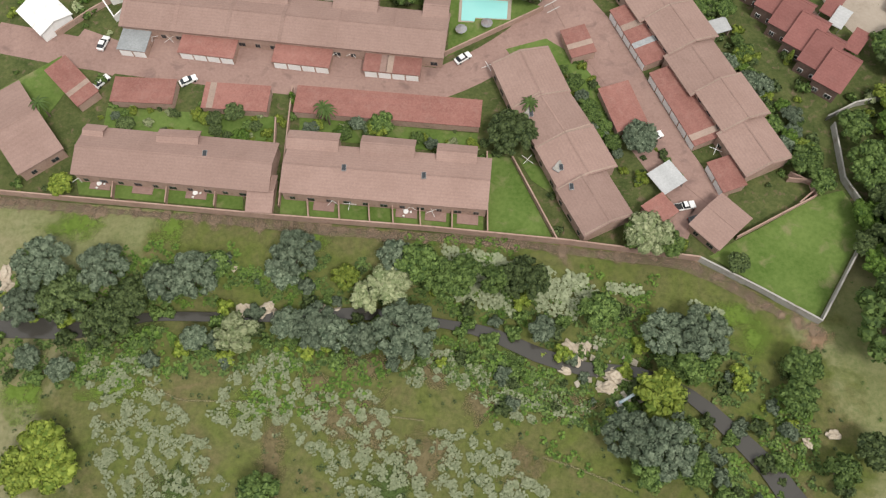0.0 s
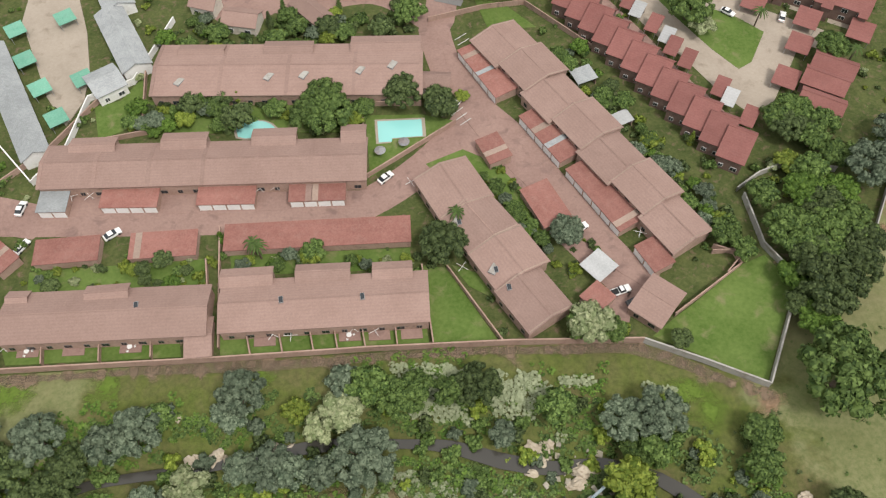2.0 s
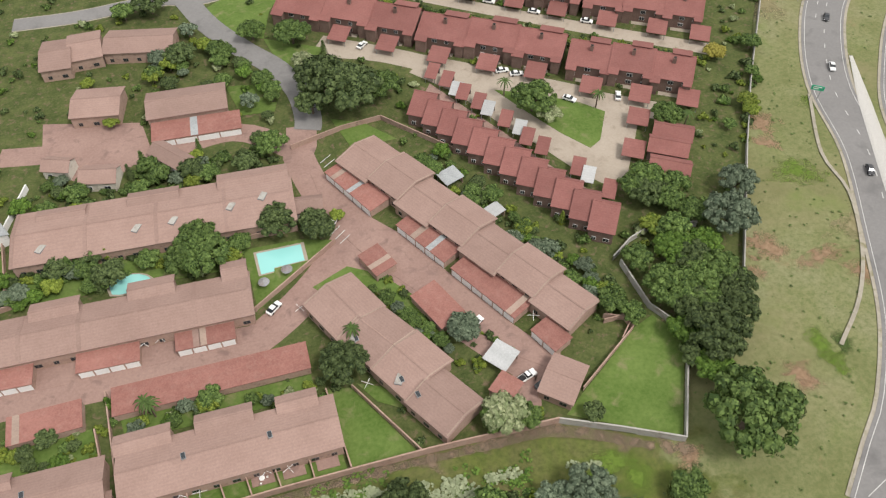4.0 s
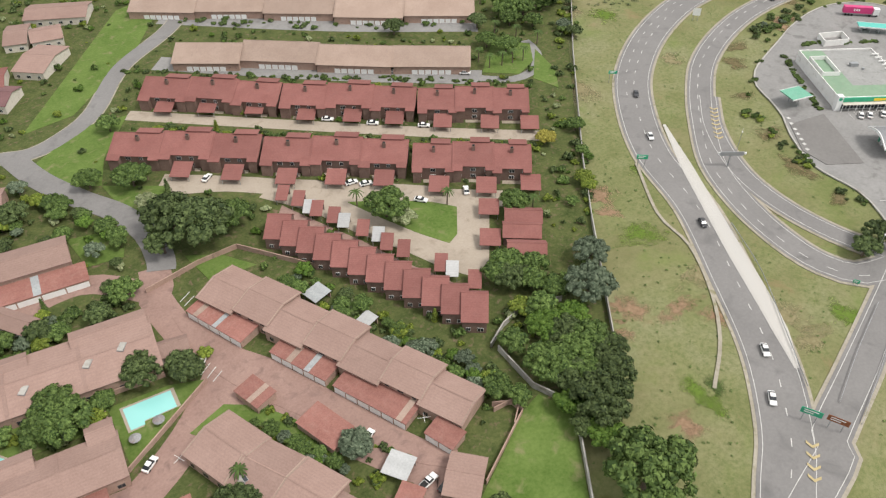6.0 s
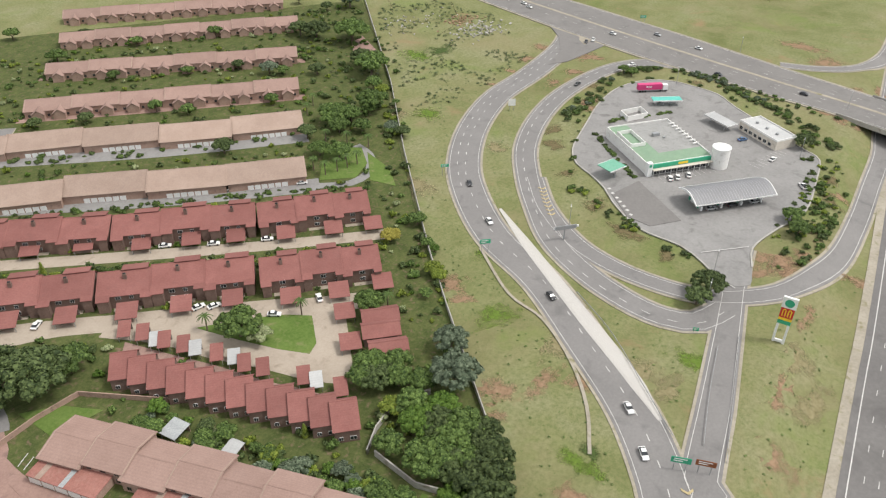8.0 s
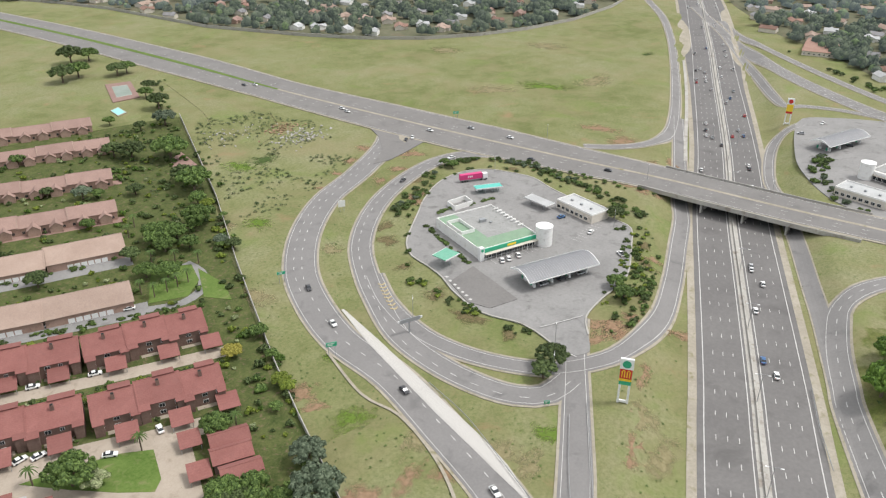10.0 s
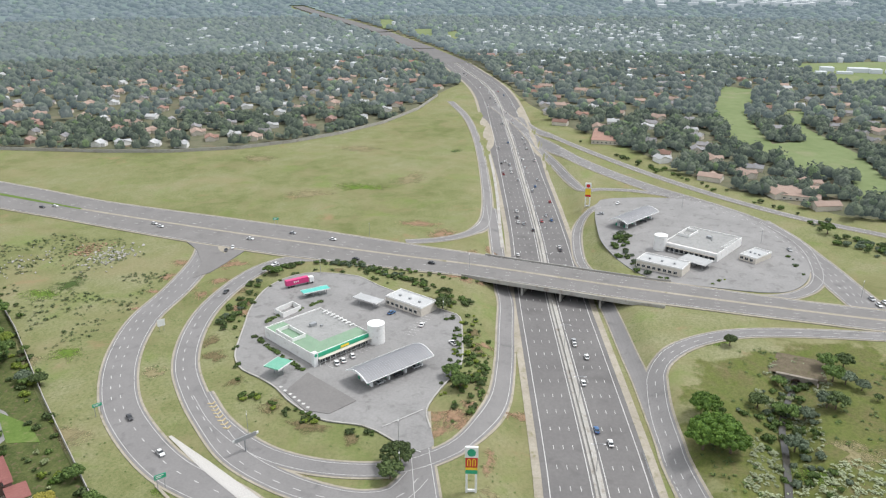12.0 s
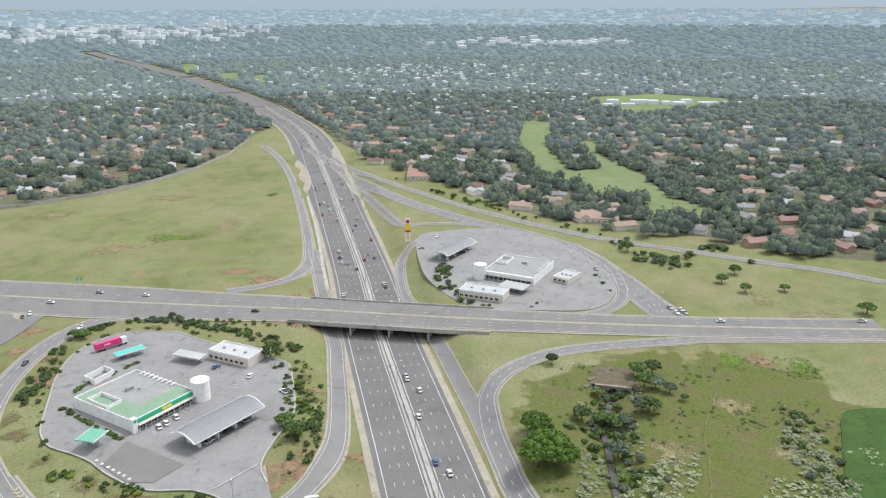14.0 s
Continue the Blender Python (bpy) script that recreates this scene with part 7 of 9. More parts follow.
shop((271.4, 112.6), (296.8, 95.8), (323.3, 122.8), GREENPAINT, "white flat-roofed station shop with green fascia", 1.09)
arched_canopy((254.6, 84.1), (282.4, 63.5), (292.2, 74.0), "arched grey fuel canopy over pump islands")
flat_canopy((256.7, 122.0), (265.4, 119.6), (270.2, 126.1), GREENSHEET, "small green truck fuel canopy", 4.6, 1)
flat_canopy((335.8, 142.4), (345.4, 131.9), (349.5, 134.4), TEALSHEET, "long teal parking canopy", 2.8, 4)
flat_canopy((330.4, 103.2), (336.2, 100.8), (345.4, 112.8), WHITESHEET, "white sheet parking canopy", 3.2, 2)


def cream_shop(A, B, C, label, high=4.2):
    a, yaw, w, d = frame_of(A, B, C)
    if d < 0:
        a, yaw, d = Vector((*B, 0)), yaw + math.pi, -d
    s = thing("small_shop", label, "shop", a.x, a.y, 0.2, yaw)
    part("wall", boxed(0, 0, -0.5, w, d, high), PLASTER, s)
    part("roof", boxed(0.25, 0.25, high, w - 0.25, d - 0.25, high + 0.2), WHITESHEET, s)
    for x0, y0, x1, y1 in ((0, 0, w, 0.25), (0, d - 0.25, w, d), (0, 0.26, 0.25, d - 0.26), (w - 0.25, 0.26, w, d - 0.26)):
        part("parapet", boxed(x0, y0, high, x1, y1, high + 0.8), WHITEWALL, s)
    for k in range(max(2, int(w / 3))):
        window(s, 1.5 + k * 3.0, 0.0, 1.0, 1.8, 1.4)
        window(s, 1.5 + k * 3.0, d, 1.0, 1.6, 1.4, face=1)
    for k in range(3):
        part("roof_unit", boxed(w * (0.2 + k * 0.27), d * 0.4, high + 0.2, w * (0.2 + k * 0.27) + 1.1, d * 0.4 + 0.9, high + 1.1), METAL, s)


cream_shop((338.3, 100.4), (327.5, 79.7), (339.8, 78.6), "cream flat-roofed shop block on the forecourt")
yard = thing("yard_enclosure", "open white-walled service yard", "enclosure", *(314.7, 147.9), 0.2, 0.0)
p0, p1, p2 = (Vector(q) for q in ((317.2, 149.9), (327.1, 144.9), (313.1, 144.1)))
for q0, q1 in ((p0, p1), (p0, p2), (p2, p2 + p1 - p0), (p1, p1 + p2 - p0)):
    v = q1 - q0
    o = part("yard_wall", boxed(0, -0.15, -0.4, v.length, 0.15, 2.6), WHITEWALL, yard)
    o.location = (q0.x - yard.location.x, q0.y - yard.location.y, 0)
    o.rotation_euler = (0, 0, math.atan2(v.y, v.x))

shop((448.6, -38.6), (433.0, -67.2), (466.7, -81.5), REDSIGN, "white flat-roofed station shop with red fascia", -0.05, False)
arched_canopy((478.8, -17.9), (510.6, -38.8), (521.3, -29.5), "arched grey fuel canopy with white edge")
cream_shop((415.9, -22.0), (405.4, -45.9), (418.1, -49.2), "long cream block beside the far station")
flat_canopy((425.3, -45.2), (416.5, -59.2), (425.4, -64.3), WHITESHEET, "white sheet parking canopy", 3.2, 3)
cream_shop((440.4, -80.2), (433.9, -88.0), (450.3, -93.9), "small white flat-roofed kiosk", 3.0)


def parking_lines(origin, along, count, pitch, length, label):
    o, v = Vector(origin), (Vector(along) - Vector(origin)).normalized()
    n = Vector((-v.y, v.x))
    bm = bmesh.new()
    for k in range(count):
        p = o + v * pitch * k
        q = [p + v * 0.08, p - v * 0.08, p - v * 0.08 + n * length, p + v * 0.08 + n * length]
        bm.faces.new([bm.verts.new((*x, 0.34)) for x in q])
    bmesh.ops.recalc_face_normals(bm, faces=bm.faces[:])
    tagged(link_mesh("parking_lines", bm, LINEPAINT), label, "road marking", kind="structure")


parking_lines((271.1, 104.0), (292.0, 92.7), 12, 2.5, 5, "white painted parking bay lines")
parking_lines((307.5, 78.6), (331.3, 73.8), 9, 2.6, 5, "white painted parking bay lines")
tagged(patch("concrete_apron", [(248.9, 116.6), (265.3, 113.2), (248.3, 86.6), (237.2, 93.8), (237.8, 103.6)], 0.14, PALE_ASPHALT), "pale concrete truck apron", "paving", kind="structure")


# ---- vehicles ----
def car_proto(paint, label, size=(4.4, 1.8, 1.45), kind="car"):
    L, W_, H_ = size
    c = thing("car" if kind == "car" else "pickup", label, kind, 0, 0, -50, 0)

    def hull(prof, half0, half1):
        bm = bmesh.new()
        a = [bm.verts.new((x, -h, z)) for x, z, h in prof]
        b = [bm.verts.new((x, h, z)) for x, z, h in prof]
        k = len(prof)
        for i in range(k):
            j = (i + 1) % k
            bm.faces.new((a[i], a[j], b[j], b[i]))
        bm.faces.new(a[::-1])
        bm.faces.new(b)
        bmesh.ops.recalc_face_normals(bm, faces=bm.faces[:])
        bmesh.ops.bevel(bm, geom=bm.edges[:], offset=0.05, segments=1, affect="EDGES")
        return bm
    h = W_ / 2
    part("body", hull([(-L / 2, 0.3, h), (L / 2, 0.3, h), (L / 2, 0.72, h * 0.96), (L * 0.24, 0.92, h * 0.97), (-L * 0.42, 0.95, h * 0.97), (-L / 2, 0.8, h * 0.95)], h, h), paint, c)
    if kind == "car":
        cab = [(L * 0.24, 0.9, h * 0.93), (L * 0.06, H_ - 0.03, h * 0.76), (-L * 0.24, H_ - 0.03, h * 0.76), (-L * 0.42, 0.93, h * 0.93)]
    else:
        cab = [(L * 0.24, 0.9, h * 0.93), (L * 0.12, H_, h * 0.78), (-L * 0.06, H_, h * 0.78), (-L * 0.1, 0.93, h * 0.93)]
    g = part("cabin", hull(cab, h, h), DARKPANE, c)
    x0, x1 = (-L * 0.23, L * 0.05) if kind == "car" else (-L * 0.055, L * 0.11)
    part("roof", boxed(x0, -h * 0.73, H_ - 0.04, x1, h * 0.73, H_ + 0.03), paint, g)
    if kind != "car":
        part("load_bed", boxed(-L * 0.48, -h * 0.8, 0.9, -L * 0.12, h * 0.8, 0.98), RUBBER, c)
    for x in (-L * 0.31, L * 0.31):
        for y in (-h + 0.08, h - 0.08):
            bm = cylinder(0, 0, -0.1, 0.1, 0.32, 12)
            bmesh.ops.rotate(bm, verts=bm.verts[:], matrix=Matrix.Rotation(radians(90), 3, "X"))
            bmesh.ops.translate(bm, verts=bm.verts[:], vec=(x, y, 0.32))
            part("wheel", bm, RUBBER, c)
    for y in (-h * 0.7, h * 0.7):
        part("headlight", boxed(L / 2 - 0.06, y - 0.17, 0.55, L / 2 + 0.02, y + 0.17, 0.7), WHITEPAINT, c)
        part("tail_light", boxed(-L / 2 - 0.02, y - 0.15, 0.6, -L / 2 + 0.06, y + 0.15, 0.75), REDSIGN, c)
    return c


def gloss(name, col):
    m = surface(name, tuple(v * 0.92 for v in col), col, 0.8, 3, 0.3, 0.5, bump=0.0, worldspace=False)
    return m


CARS = {"white": car_proto(gloss("white_car_paint", (0.78, 0.78, 0.77)), "white car with dark windows"), "silver": car_proto(gloss("silver_car_paint", (0.42, 0.43, 0.44)), "silver grey car with dark windows"),
        "dark": car_proto(gloss("dark_car_paint", (0.05, 0.05, 0.055)), "dark grey car with dark windows"), "blue": car_proto(gloss("blue_car_paint", (0.05, 0.13, 0.28)), "blue car with dark windows"),
        "red": car_proto(gloss("red_car_paint", (0.38, 0.03, 0.03)), "red car with dark windows"),
        "bakkie": car_proto(gloss("white_pickup_paint", (0.76, 0.76, 0.75)), "white pickup with open load bed", (5.0, 1.85, 1.6), "pickup")}
used_proto = set()


def put_car(key, x, y, yaw, z=None):
    z = (float(land(x, y)) + 0.35 if z is None else z)
    m = Matrix.Translation((x, y, z)) @ Matrix.Rotation(yaw, 4, "Z")
    c = copy_thing(CARS[key], m)
    return tagged(c, group="cars and pickups")


def car_on(line, key, p, level=None, back=False):
    C, _ = curve(line, 3.0)
    i = int(np.argmin(np.hypot(C[:, 0] - p[0], C[:, 1] - p[1])))
    i = min(max(i, 1), len(C) - 2)
    t = C[i + 1] - C[i - 1]
    put_car(key, p[0], p[1], math.atan2(t[1], t[0]) + (math.pi if back else 0), level)


mix = random.Random(9)
sorts = ["white", "white", "white", "silver", "silver", "dark", "bakkie", "blue", "red"]
for p, k in zip([(290.0, 1.4), (524.3, 57.3), (485.1, 41.7), (325.0, 6.8), (255.6, -4.8), (248.0, -10.0), (510.5, 55.4), (518.7, 35.9), (455.1, 22.6), (328.1, 7.3), (313.5, 0.9)], ["white", "white", "dark", "white", "blue", "white", "dark", "silver", "white", "silver", "white"]):
    car_on(HIGHWAY, k, p)
CH, _ = curve(HIGHWAY, 3.0)
NH = offsets(CH)
far_idx = [i for i in range(len(CH)) if 420 < math.hypot(*CH[i]) < 1300]
for _k in range(46):
    i = mix.choice(far_idx)
    q = CH[i] + NH[i] * mix.choice([15, 11.4, 7.9, 4.5, -4.5, -7.9, -11.4, -15])
    car_on(HIGHWAY, mix.choice(sorts), tuple(q))
for p, k in zip([(450.9, 371.6), (446.6, 378.6), (429.5, 282.5), (425.1, 275.4), (414.5, 208.3), (429.9, 187.0), (394.2, 134.0), (424.0, 158.4), (373.1, -157.7), (370.4, -231.5), (396.9, 90.3)], ["white", "dark", "white", "white", "white", "silver", "dark", "white", "white", "bakkie", "dark"]):
    car_on(OVER, k, p, 0.55)
for p, k in zip([(219.1, 165.1), (201.2, 141.9), (393.0, 213.8), (398.3, 212.1), (177.6, 99.2), (148.9, 55.5), (137.0, 44.8)], ["dark", "white", "dark", "white", "dark", "white", "white"]):
    car_on(RAMP_OUT, k, p)
for p, k in zip([(335.5, 184.9), (377.5, 176.1)], ["dark", "white"]):
    car_on(RAMP_IN, k, p)
for p in [(393.6, -137.0), (386.1, -138.3), (386.0, -142.9), (461.5, -111.3), (390.1, -142.1)]:
    car_on(RAMP_NE, mix.choice(["white", "silver"]), p)
drive = math.atan2(f1.y - f0.y, f1.x - f0.x)
row = math.atan2(dirx.y, dirx.x)
for (x, y), k, a in zip([(6.0, 120.1), (28.9, 142.2), (-84.3, 127.1), (-82.9, 115.5), (-61.6, 115.2), (50.3, 96.3), (54.8, 77.8), (57.3, 74.6), (63.0, 215.0), (100.5, 183.6), (104.1, 180.1), (128.5, 157.1), (113.6, 162.0), (114.1, 221.8), (126.0, 209.5), (140.2, 196.9), (101.7, 285.0), (136.7, 254.0), (139.3, 252.0), (144.5, 248.1), (146.7, 246.4), (149.4, 240.9), (152.6, 237.4), (170.2, 225.3), (176.1, 218.0)],
                        ["white", "white", "white", "white", "white", "white", "bakkie", "dark", "white", "white", "white", "white", "white", "white", "white", "white", "white", "white", "white", "white", "white", "dark", "white", "dark", "white"],
                        [0.6, 0.9, 1.3, 0.9, 0.5, 0.4, 0.2, 0.3, 1.3, 0.5, 0.4, 1.7, -0.2, 0, 0, 0, 0, 1.4, 1.6, 1.5, 1.6, 0.1, 0.1, 1.5, 0]):
    put_car(k, x, y, (a + row) if y > 150 else a, 0.32)
for (x, y), k, a in zip([(274.8, 103.8), (277.6, 101.9), (282.3, 99.3), (318.3, 77.3), (328.2, 94.7), (303.0, 59.5), (341.4, 143.1), (263.2, 81.2), (270.8, 75.9), (278.9, 70.1)], ["white", "white", "white", "white", "blue", "bakkie", "white", "silver", "dark", "silver"], [1.2, 1.2, 1.2, 0.6, 0.1, 1.4, 0.4, 0.1, 0.1, 0.1]):
    put_car(k, x, y, a + row, 0.36)
for x, y in [(510.8, -0.9), (538.5, -12.2), (499.6, -28.6), (427.4, -52.2), (425.0, -54.2)]:
    put_car(mix.choice(["white", "silver", "dark"]), x, y, mix.uniform(0, 3), 0.36)
for proto in CARS.values():
    for o in (*proto.children_recursive, proto):
        bpy.data.objects.remove(o)


def lorry(p, q):
    a, b = Vector(p), Vector(q)
    v = b - a
    t = thing("lorry", "white lorry with a magenta shipping container", "lorry", a.x, a.y, 0.5, math.atan2(v.y, v.x))
    L = 12.4
    part("container", boxed(0, -1.25, 1.25, L, 1.25, 4.0), PINKPAINT, t)
    part("trailer", boxed(0, -1.1, 0.8, L, 1.1, 1.2), METAL, t)
    for k in range(5):
        part("marking", boxed(4.2 + k * 1.0, -1.29, 2.3, 4.8 + k * 1.0, -1.255, 3.2), WHITEPAINT, t) if k < 3 else None
    cab = part("cab", boxed(L + 0.5, -1.2, 0.7, L + 3.0, 1.2, 3.5), WHITEPAINT, t)
    part("windscreen", boxed(L + 2.95, -1.05, 2.0, L + 3.05, 1.05, 3.1), DARKPANE, cab)
    for x in (1.2, 2.6, 4.0, L - 0.6, L + 2.2):
        for y in (-1.05, 1.05):
            bm = cylinder(0, 0, -0.17, 0.17, 0.5, 14)
            bmesh.ops.rotate(bm, verts=bm.verts[:], matrix=Matrix.Rotation(radians(90), 3, "X"))
            bmesh.ops.translate(bm, verts=bm.verts[:], vec=(x, y, 0.45))
            part("wheel", bm, RUBBER, t)


lorry((347.0, 156.9), (358.1, 145.8))


# ---- signs and street furniture ----
def board(p, face, w, h, paint, label, foot=3.0, posts=2, marks=2):
    """A road sign on posts; face is the direction that it looks, in radians."""
    x, y = p
    s = thing("road_sign", label, "sign", x, y, float(land(x, y)), face + math.pi / 2, "road signs")
    for k in range(posts):
        px_ = 0 if posts == 1 else -w * 0.3 + w * 0.6 * k
        part("post", boxed(px_ - 0.09, 0.08, -0.4, px_ + 0.09, 0.22, foot + h * 0.9), METAL, s)
    b = part("board", boxed(-w / 2, -0.06, foot, w / 2, 0.06, foot + h), paint, s)
    for k in range(marks):
        z = foot + h * (0.28 + 0.36 * k)
        part("legend_bar", boxed(-w * 0.36, -0.1, z, w * (0.1 + 0.2 * (k % 2)), -0.065, z + h * 0.15), WHITEPAINT, b)
    return s


def facing(x, y):
    return math.atan2(-y, -x)


for pt, w, h, paint, label, foot in (((184.4, 131.4), 3.8, 1.7, GREENPAINT, "green direction sign on steel posts", 4.0), ((218.7, 177.8), 3.4, 1.3, GREENPAINT, "green direction sign on steel posts", 4.0),
                                     ((288.9, 193.4), 3.4, 3.4, WHITEPAINT, "blank white square sign back", 2.5), ((138.3, 35.6), 5.0, 2.0, GREENPAINT, "green direction sign at the fork", 3.0),
                                     ((141.3, 30.3), 5.0, 1.9, BROWNSIGN, "brown tourist sign at the fork", 3.0), ((446.6, 205.3), 3.6, 1.6, GREENPAINT, "green direction sign beside the overpass", 3.0),
                                     ((191.0, 55.0), 1.8, 1.2, GREENPAINT, "small green sign on the grass", 1.0)):
    board(pt, facing(*pt) + 0.2, w, h, paint, label, foot)


def totem(p, accent, label, high=17.0, second=True):
    x, y = p
    s = thing("totem_sign", label, "sign", x, y, float(land(x, y)), facing(x, y) + math.pi / 2)
    for k in (-1.5, 1.5):
        part("leg", boxed(k - 0.35, -0.3, -0.5, k + 0.35, 0.3, high * 0.42), WHITEPAINT, s)
    part("foot_beam", boxed(-1.14, -0.3, 0.2, 1.14, 0.3, 1.0), WHITEPAINT, s)
    part("price_panel", boxed(-1.9, -0.35, high * 0.42, 1.9, 0.35, high * 0.50), GREENPAINT if second else REDSIGN, s)
    part("strip_panel", boxed(-1.9, -0.35, high * 0.505, 1.9, 0.35, high * 0.555), YELLOWSIGN, s)
    m = part("red_panel", boxed(-1.9, -0.35, high * 0.56, 1.9, 0.35, high * 0.77), REDSIGN if second else YELLOWSIGN, s)
    if second:
        for k in (-1.2, -0.4, 0.4, 1.2):
            part("yellow_bar", boxed(k - 0.17, -0.42, high * 0.59, k + 0.17, -0.36, high * 0.73), YELLOWSIGN, m)
        part("yellow_bar", boxed(-1.1, -0.42, high * 0.731, -0.45, -0.36, high * 0.75), YELLOWSIGN, m)
        part("yellow_bar", boxed(0.45, -0.42, high * 0.731, 1.1, -0.36, high * 0.75), YELLOWSIGN, m)
    b = part("top_board", boxed(-2.1, -0.4, high * 0.775, 2.1, 0.4, high), WHITEPAINT, s)
    bm = cylinder(0, 0, 0, 0.12, 1.35, 20)
    bmesh.ops.rotate(bm, verts=bm.verts[:], matrix=Matrix.Rotation(radians(90), 3, "X"))
    bmesh.ops.translate(bm, verts=bm.verts[:], vec=(0, -0.4, high * 0.885))
    part("roundel", bm, accent, b)


totem((203.4, 33.8), GREENPAINT, "tall station totem sign with coloured panels")
totem((531.0, 8.6), REDSIGN, "tall station totem sign with yellow panel", 17.0, False)


def lamp_post(p, high=10.0):
    x, y = p
    s = thing("street_lamp", "slim grey steel street lamp with one arm", "lamp", x, y, float(land(x, y)), facing(x, y), "street lamps")
    part("pole", cylinder(0, 0, -0.4, high, 0.11, 8, 0.06), METAL, s)
    a = part("arm", boxed(0, -0.05, high - 0.05, 2.2, 0.05, high + 0.05), METAL, s)
    part("lamp_head", boxed(1.7, -0.17, high - 0.14, 2.5, 0.17, high - 0.051), WHITEPAINT, a)


for p in [(207.5, 58.5), (326.3, 92.2), (393.7, 68.2), (488.8, 33.3), (416.0, 6.4), (433.8, 138.0), (366.8, 145.0), (218.6, 117.5), (225.9, 63.8), (328.4, 69.2), (537.6, -56.0), (471.1, -96.9), (395.5, -132.8), (494.8, 48.8)]:
    lamp_post(p)


def gantry(p, q):
    a, b = Vector(p), Vector(q)
    v = b - a
    s = thing("sign_gantry", "white cantilever sign gantry over the slip road", "gantry", a.x, a.y, float(land(a.x, a.y)), math.atan2(v.y, v.x))
    part("mast", cylinder(v.length * 0.45, 0, -0.4, 6.0, 0.25, 10), METAL, s)
    part("beam", boxed(0, -0.2, 5.4, v.length, 0.2, 6.1), WHITEPAINT, s)
    part("board", boxed(0.5, -0.45, 5.0, v.length * 0.9, -0.22, 6.6), METAL, s)


gantry((205.5, 116.5), (213.2, 110.8))


def guard_rail(line, label="galvanised steel guard rail"):
    g = tagged(ribbon("guard_rail", line, 0.04, 0.04, 0.75, METAL, skirt=0.32, cols=2), label, "guard rail", group="guard rails")
    C, _ = curve(line, 4.0)
    for c in C[::2]:
        part("rail_post", boxed(c[0] - 0.07, c[1] - 0.07, float(land(*c)) - 0.3, c[0] + 0.07, c[1] + 0.07, float(land(*c)) + 0.75), METAL, g)


guard_rail([(184.8, 93.8), (174.3, 75.3), (158.8, 55.7), (147.4, 41.6)])
guard_rail([(149.9, 34.1), (168.4, 40.6), (189.2, 46.9)])
guard_rail([(197.1, 43.4), (172.8, 35.3), (148.3, 27.2)])
guard_rail([(245.4, -21.3), (226.8, -24.4), (205.8, -29.2)])

# chevrons on the fork of the slip road
def chevrons(line, label):
    C, _ = curve(line, 2.6)
    N = offsets(C)
    bm = bmesh.new()
    for c, nn, nxt in zip(C[:-1], N[:-1], C[1:]):
        t = (nxt - c) / max(1e-6, np.hypot(*(nxt - c)))
        for s in (1, -1):
            q = [c, c + t * 0.8, c + nn * s * 1.5 - t * 1.2 + t * 0.8, c + nn * s * 1.5 - t * 1.2]
            f = bm.faces.new([bm.verts.new((p[0], p[1], float(land(*p)) + 0.36)) for p in q])
            f.normal_update()
            if f.normal.z < 0:
                f.normal_flip()
    tagged(link_mesh("chevron_marking", bm, YELLOWPAINT), label, "road marking", kind="structure")


chevrons([(235.1, 140.3), (227.0, 132.9), (218.9, 124.6)], "worn yellow chevrons on the slip road")
chevrons([(133.3, 30.8), (128.2, 27.0), (123.3, 23.5)], "worn yellow chevrons at the fork")

# ---- paths, bare soil, rubble ----
FADEDPATH = dusty("faded_footpath", (0.210, 0.190, 0.105), 0.2, 0.7)
WALLFOOT = dusty("brown_wall_foot_earth", (0.190, 0.145, 0.105), 0.1, 0.75)
EARTH = surface("trodden_earth", (0.15, 0.115, 0.075), (0.25, 0.20, 0.135), 0.2, 1.2, 0.95, stain=(0.12, 0.13, 0.055))
SOIL = surface("bare_red_soil", (0.20, 0.125, 0.075), (0.34, 0.235, 0.155), 0.15, 1.0, 0.95, stain=(0.14, 0.15, 0.06))
tagged(ribbon("storm_drain", [(185.5, 134.2), (170.5, 111.2), (166.6, 95.3), (155.5, 78.0), (142.7, 65.0), (128.5, 55.7)], 0.5, 0.5, -0.06, VERGE, skirt=0.2), "pale concrete storm drain across the veld", "drain", kind="structure")
for pts, w in (([(344.7, -139.8), (315.3, -132.3), (299.1, -127.8), (266.5, -111.2), (242.9, -104.2), (216.5, -95.5)], 0.7), ([(-64.6, 41.3), (-55.8, 36.8), (-51.1, 36.1), (-39.4, 35.6), (-27.8, 33.8), (-16.2, 32.6), (-4.7, 31.0)], 0.35), ([(18.9, 23.2), (24.3, 21.4), (29.7, 19.2), (36.0, 16.3)], 0.4),
               ([(403.4, 323.0), (376.8, 296.8), (347.5, 287.5)], 0.6), ([(428.8, 440.9), (385.4, 366.3), (360.6, 335.9)], 0.5)):
    tagged(ribbon("footpath", pts, w * 0.5, w * 0.5, -0.2, FADEDPATH, skirt=0.1, cols=3), "trodden bare earth footpath", "path", kind="structure")


BLOT = [0.0]


